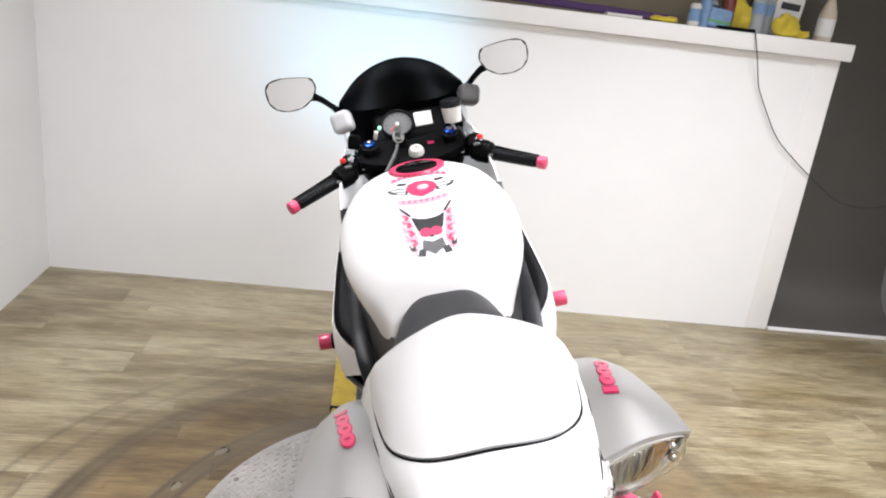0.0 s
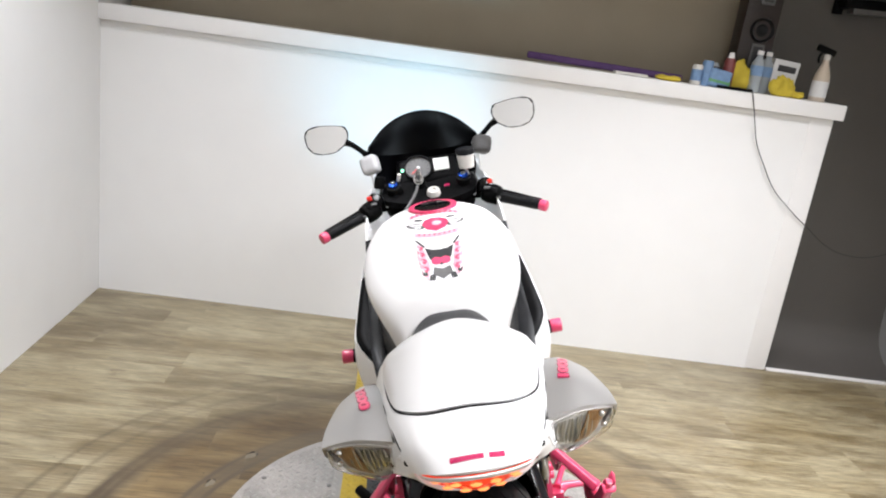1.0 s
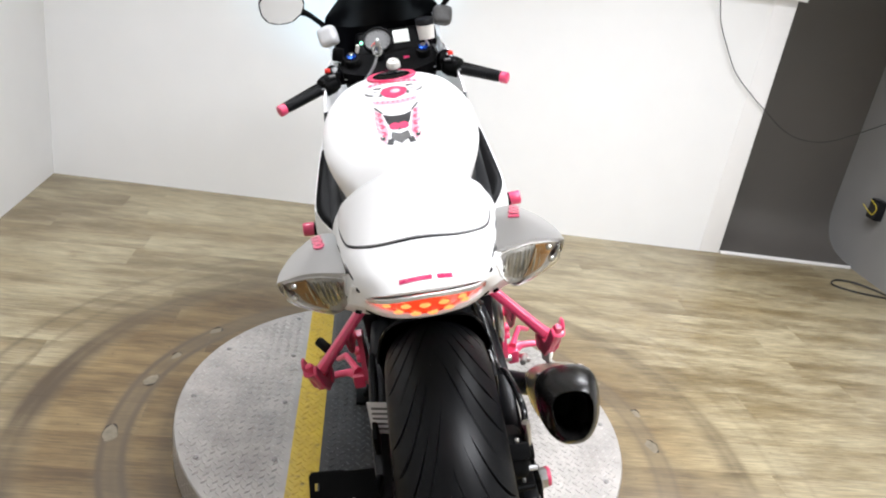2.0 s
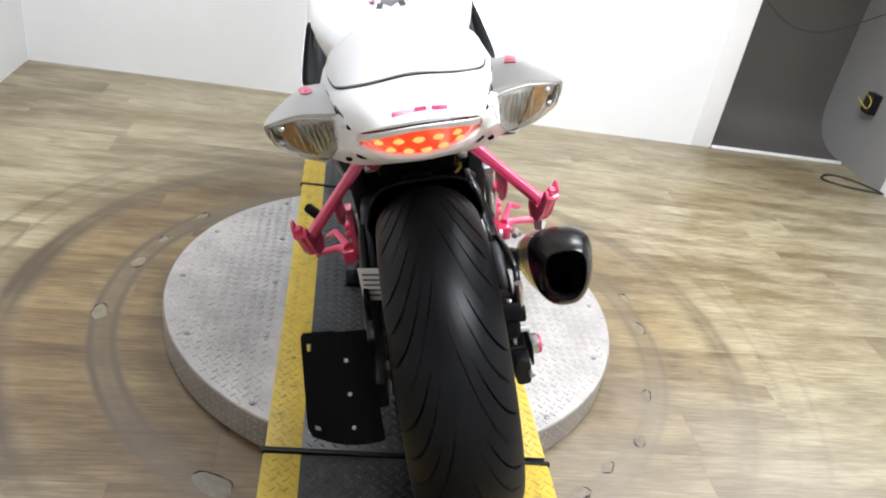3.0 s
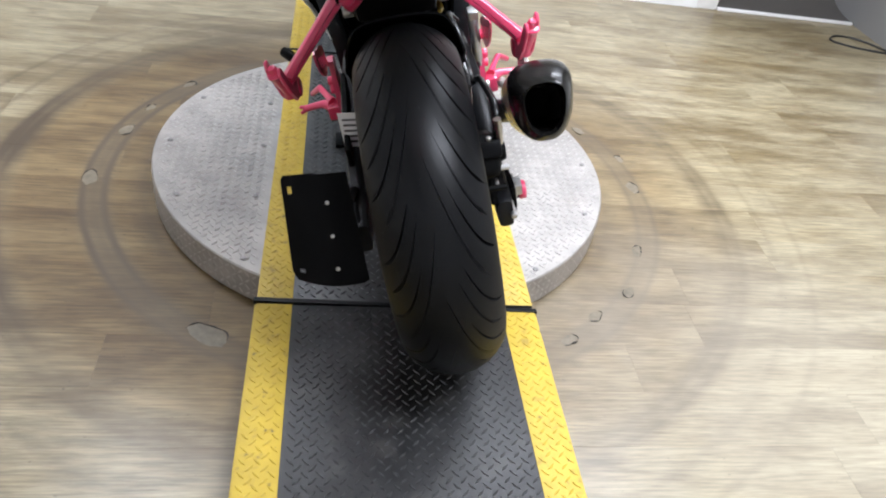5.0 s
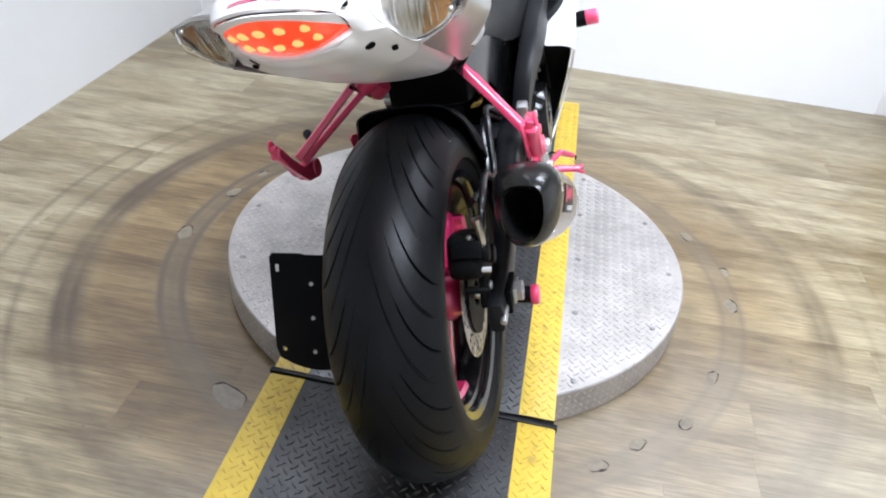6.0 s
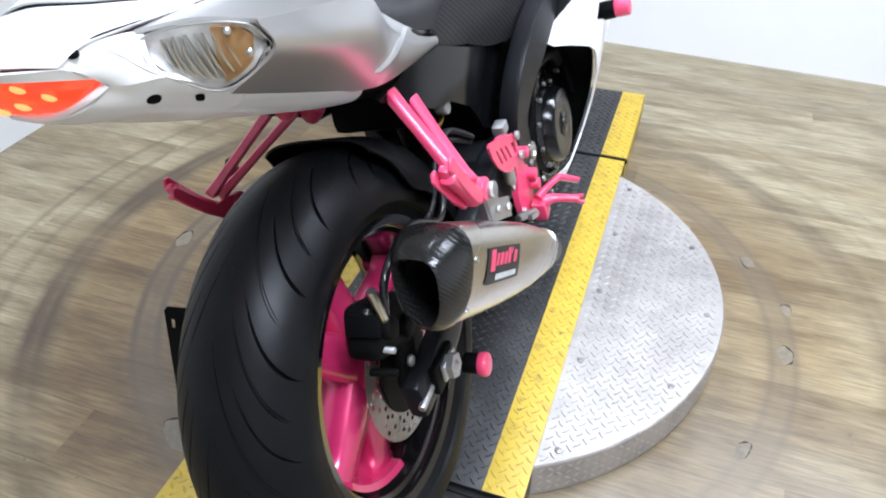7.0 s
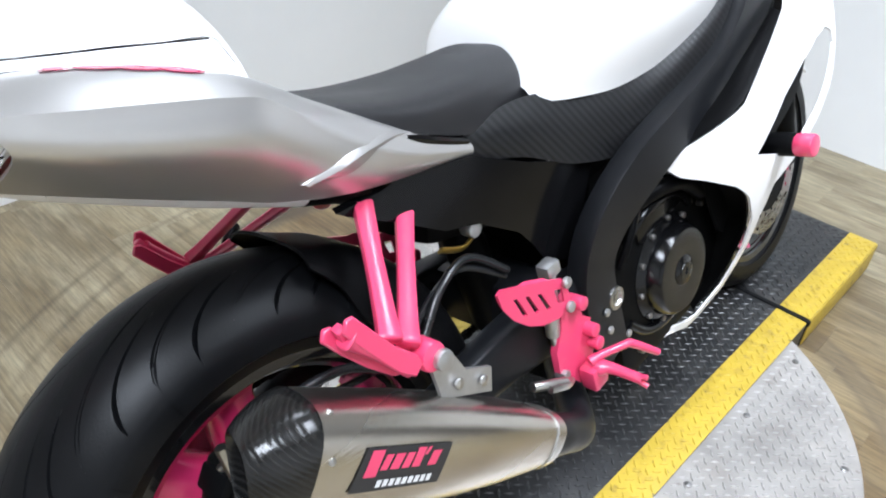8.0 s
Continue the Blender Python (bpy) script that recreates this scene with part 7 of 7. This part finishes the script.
part("woofer", spin([(0.0, 0.0001), (0.004, 0.022), (-0.008, 0.040), (0.010, 0.052), (0.013, 0.056), (0.0, 0.060)], facing((0.012, -0.081, 0.295), (0, -1, 0)) @ TURN_X, 36, close=False), "frame", t, "dark grey speaker cone")
for z in (0.17, 0.475):
    fr = part("horn_frame", box((0.066, 0.008, 0.12), pose(0.01, -0.083, z), 0.004), "gauge", t, "pale grey frame")
    part("horn_mouth", box((0.046, 0.008, 0.095), pose(0.01, -0.0852, z), 0.003), "ink", fr)

ob = part("purple_banner", box((0.80, 0.03, 0.034), pose(0.69, BY + 0.19, CAP + 0.024, 0, 1.0, 0), 0.012, seg=3), "purple")
ob.matrix_world = ASKEW
tagged(ob, "rolled purple banner lying along the ledge", "banner")
ob = part("notepad", box((0.16, 0.06, 0.012), pose(0.785, BY + 0.03, CAP + 0.008), 0.003), "cup")
ob.matrix_world = ASKEW
tagged(ob, "pale yellow notepad on the ledge", "notepad")

shelf = thing("wall_bracket", ASKEW @ Matrix.Translation((2.00, BY + 0.345, 1.88)), "black bracket arm high on the recess wall", "bracket")
part("bracket_plate", box((0.05, 0.02, 0.12), pose(-0.14, 0.0, 0.05), 0.004), "black", shelf)
part("bracket_arm", box((0.34, 0.10, 0.05), pose(0.02, -0.04, 0.05, 0, -2), 0.01), "black", shelf)
part("bracket_panel", box((0.20, 0.06, 0.03), pose(0.0, -0.055, 0.015, 0, -2), 0.004), "gauge", shelf)

ob = part("hanging_cable", tube([(1.368, BY - 0.02, CAP + 0.016), (1.376, BY - 0.042, CAP - 0.02), (1.412, BY - 0.042, 1.30), (1.455, BY - 0.02, 1.20), (1.515, BY - 0.02, 1.10), (1.60, BY - 0.02, 0.98), (1.72, BY - 0.02, 0.88), (1.82, BY - 0.016, 0.81), (1.94, BY - 0.01, 0.73), (2.06, BY, 0.69), (2.20, BY, 0.695), (2.35, BY, 0.76), (2.52, BY, 0.85), (2.585, BY - 0.03, 0.90)], 0.0024, 8, 8), "cable")
ob.matrix_world = ASKEW
tagged(ob, "thin black cable hanging from the ledge along the wall", "cable")

sw2 = thing("control_box", Matrix.Translation((RX + 0.003, 2.40, 0.375)), "small dark control box on the wall", "box")
part("box_body", box((0.045, 0.08, 0.11), pose(-0.022, 0, 0), 0.008), "frame", sw2)
part("box_cover", box((0.006, 0.066, 0.09), pose(-0.046, 0, 0), 0.003), "ink", sw2)
part("coiled_lead", tube([(-0.052, 0.030, 0.045), (-0.056, -0.036, 0.020), (-0.054, -0.020, -0.025), (-0.056, 0.036, -0.010), (-0.054, 0.075, 0.004)], 0.003, 8), "cloth", sw2, "yellow lead looped round the box")
ob = part("floor_lead", tube([(2.60, 2.05, 0.006), (2.42, 2.10, 0.006), (2.33, 2.17, 0.006), (2.40, 2.24, 0.006), (2.52, 2.20, 0.006), (2.62, 2.02, 0.006), (2.60, 1.80, 0.006)], 0.005, 8, 8), "cable")
tagged(ob, "loop of black power lead on the floor", "cable")

# scraped spots round the turntable
M["scrape"] = mat("scraped_floor_edge", (0.022, 0.017, 0.012), 0.6, vary=0.35, scale=40, bump=0.5, bscale=150)
M["lifted"] = mat("lifted_grey_vinyl", (0.160, 0.134, 0.094), 0.5, vary=0.4, scale=55, bump=0.8, bscale=60)
rnd = random.Random(5)
for ang, rr, size in ((2, 0.82, 0.045), (-23, 0.79, 0.036), (-37, 0.81, 0.034), (-48, 0.785, 0.034), (-57, 0.80, 0.035), (28, 0.82, 0.04), (14, 0.85, 0.03), (141, 0.835, 0.035), (166, 0.812, 0.045), (155, 0.82, 0.03), (-122, 0.80, 0.07), (185, 0.83, 0.05)):
    a = radians(ang)
    cx, cy = CX + rr * math.cos(a), CY + rr * math.sin(a)
    off = rnd.random() * 20
    a0 = rnd.random() * 6.28
    pts, rads = [], []
    for k in range(19):
        q = a0 + radians(205) * k / 18
        w = size * (0.75 + 0.22 * noise.noise(Vector((math.cos(q) * 1.3 + off, math.sin(q) * 1.3, 0))))
        x, y = w * 0.55 * math.cos(q), w * math.sin(q)
        pts.append((cx + x * math.cos(a) - y * math.sin(a), cy + x * math.sin(a) + y * math.cos(a), 0.0012))
        rads.append(0.0004 + 0.0052 * max(0.0, noise.noise(Vector((q * 1.5, off, 3))) + 0.25) * math.sin(math.pi * k / 18))
    bm = bmesh.new()
    hub = bm.verts.new((cx, cy, 0.0010))
    ring = []
    for k in range(24):
        q = a0 + radians(15) * k
        w = size * (0.72 + 0.22 * noise.noise(Vector((math.cos(q) * 1.3 + off, math.sin(q) * 1.3, 0)))) * (0.93 + 0.12 * rnd.random())
        x, y = w * 0.55 * math.cos(q), w * math.sin(q)
        ring.append(bm.verts.new((cx + x * math.cos(a) - y * math.sin(a), cy + x * math.sin(a) + y * math.cos(a), 0.0004)))
    for v0, v1 in zip(ring, ring[1:] + ring[:1]):
        bm.faces.new((hub, v0, v1))
    part("floor_scar", bm, "lifted", floor_slab, "lifted grey spot in the vinyl")
    ob = part("floor_scar", tube(pts, rads, 6, 2, flat=0.5), "scrape", floor_slab, smooth=60)
    ob["label"] = "dark curled edge of worn vinyl"

# ---- floor planks ----
PW, PL = 0.152, 1.22
plank_me = bpy.data.meshes.new("plank")
bm = box((PL - 0.0002, PW - 0.0002, 0.010), Matrix.Translation((0, 0, -0.005)), 0.0002, seg=1)
bm.to_mesh(plank_me)
bm.free()
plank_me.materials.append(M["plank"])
rnd = random.Random(11)
row = 0
y = FY
while y < BY + 0.1:
    x = LX - 0.1 - rnd.random() * (PL - 0.15)
    while x < RX + 0.05:
        ob = new("plank", plank_me)
        ob.parent = floor_slab
        x0, x1 = max(x, LX - 0.06), min(x + PL, RX + 0.06)
        ob.location = ((x0 + x1) / 2, y + PW / 2, 0)
        ob.scale = ((x1 - x0) / PL, 1, 1)
        x += PL
    y += PW
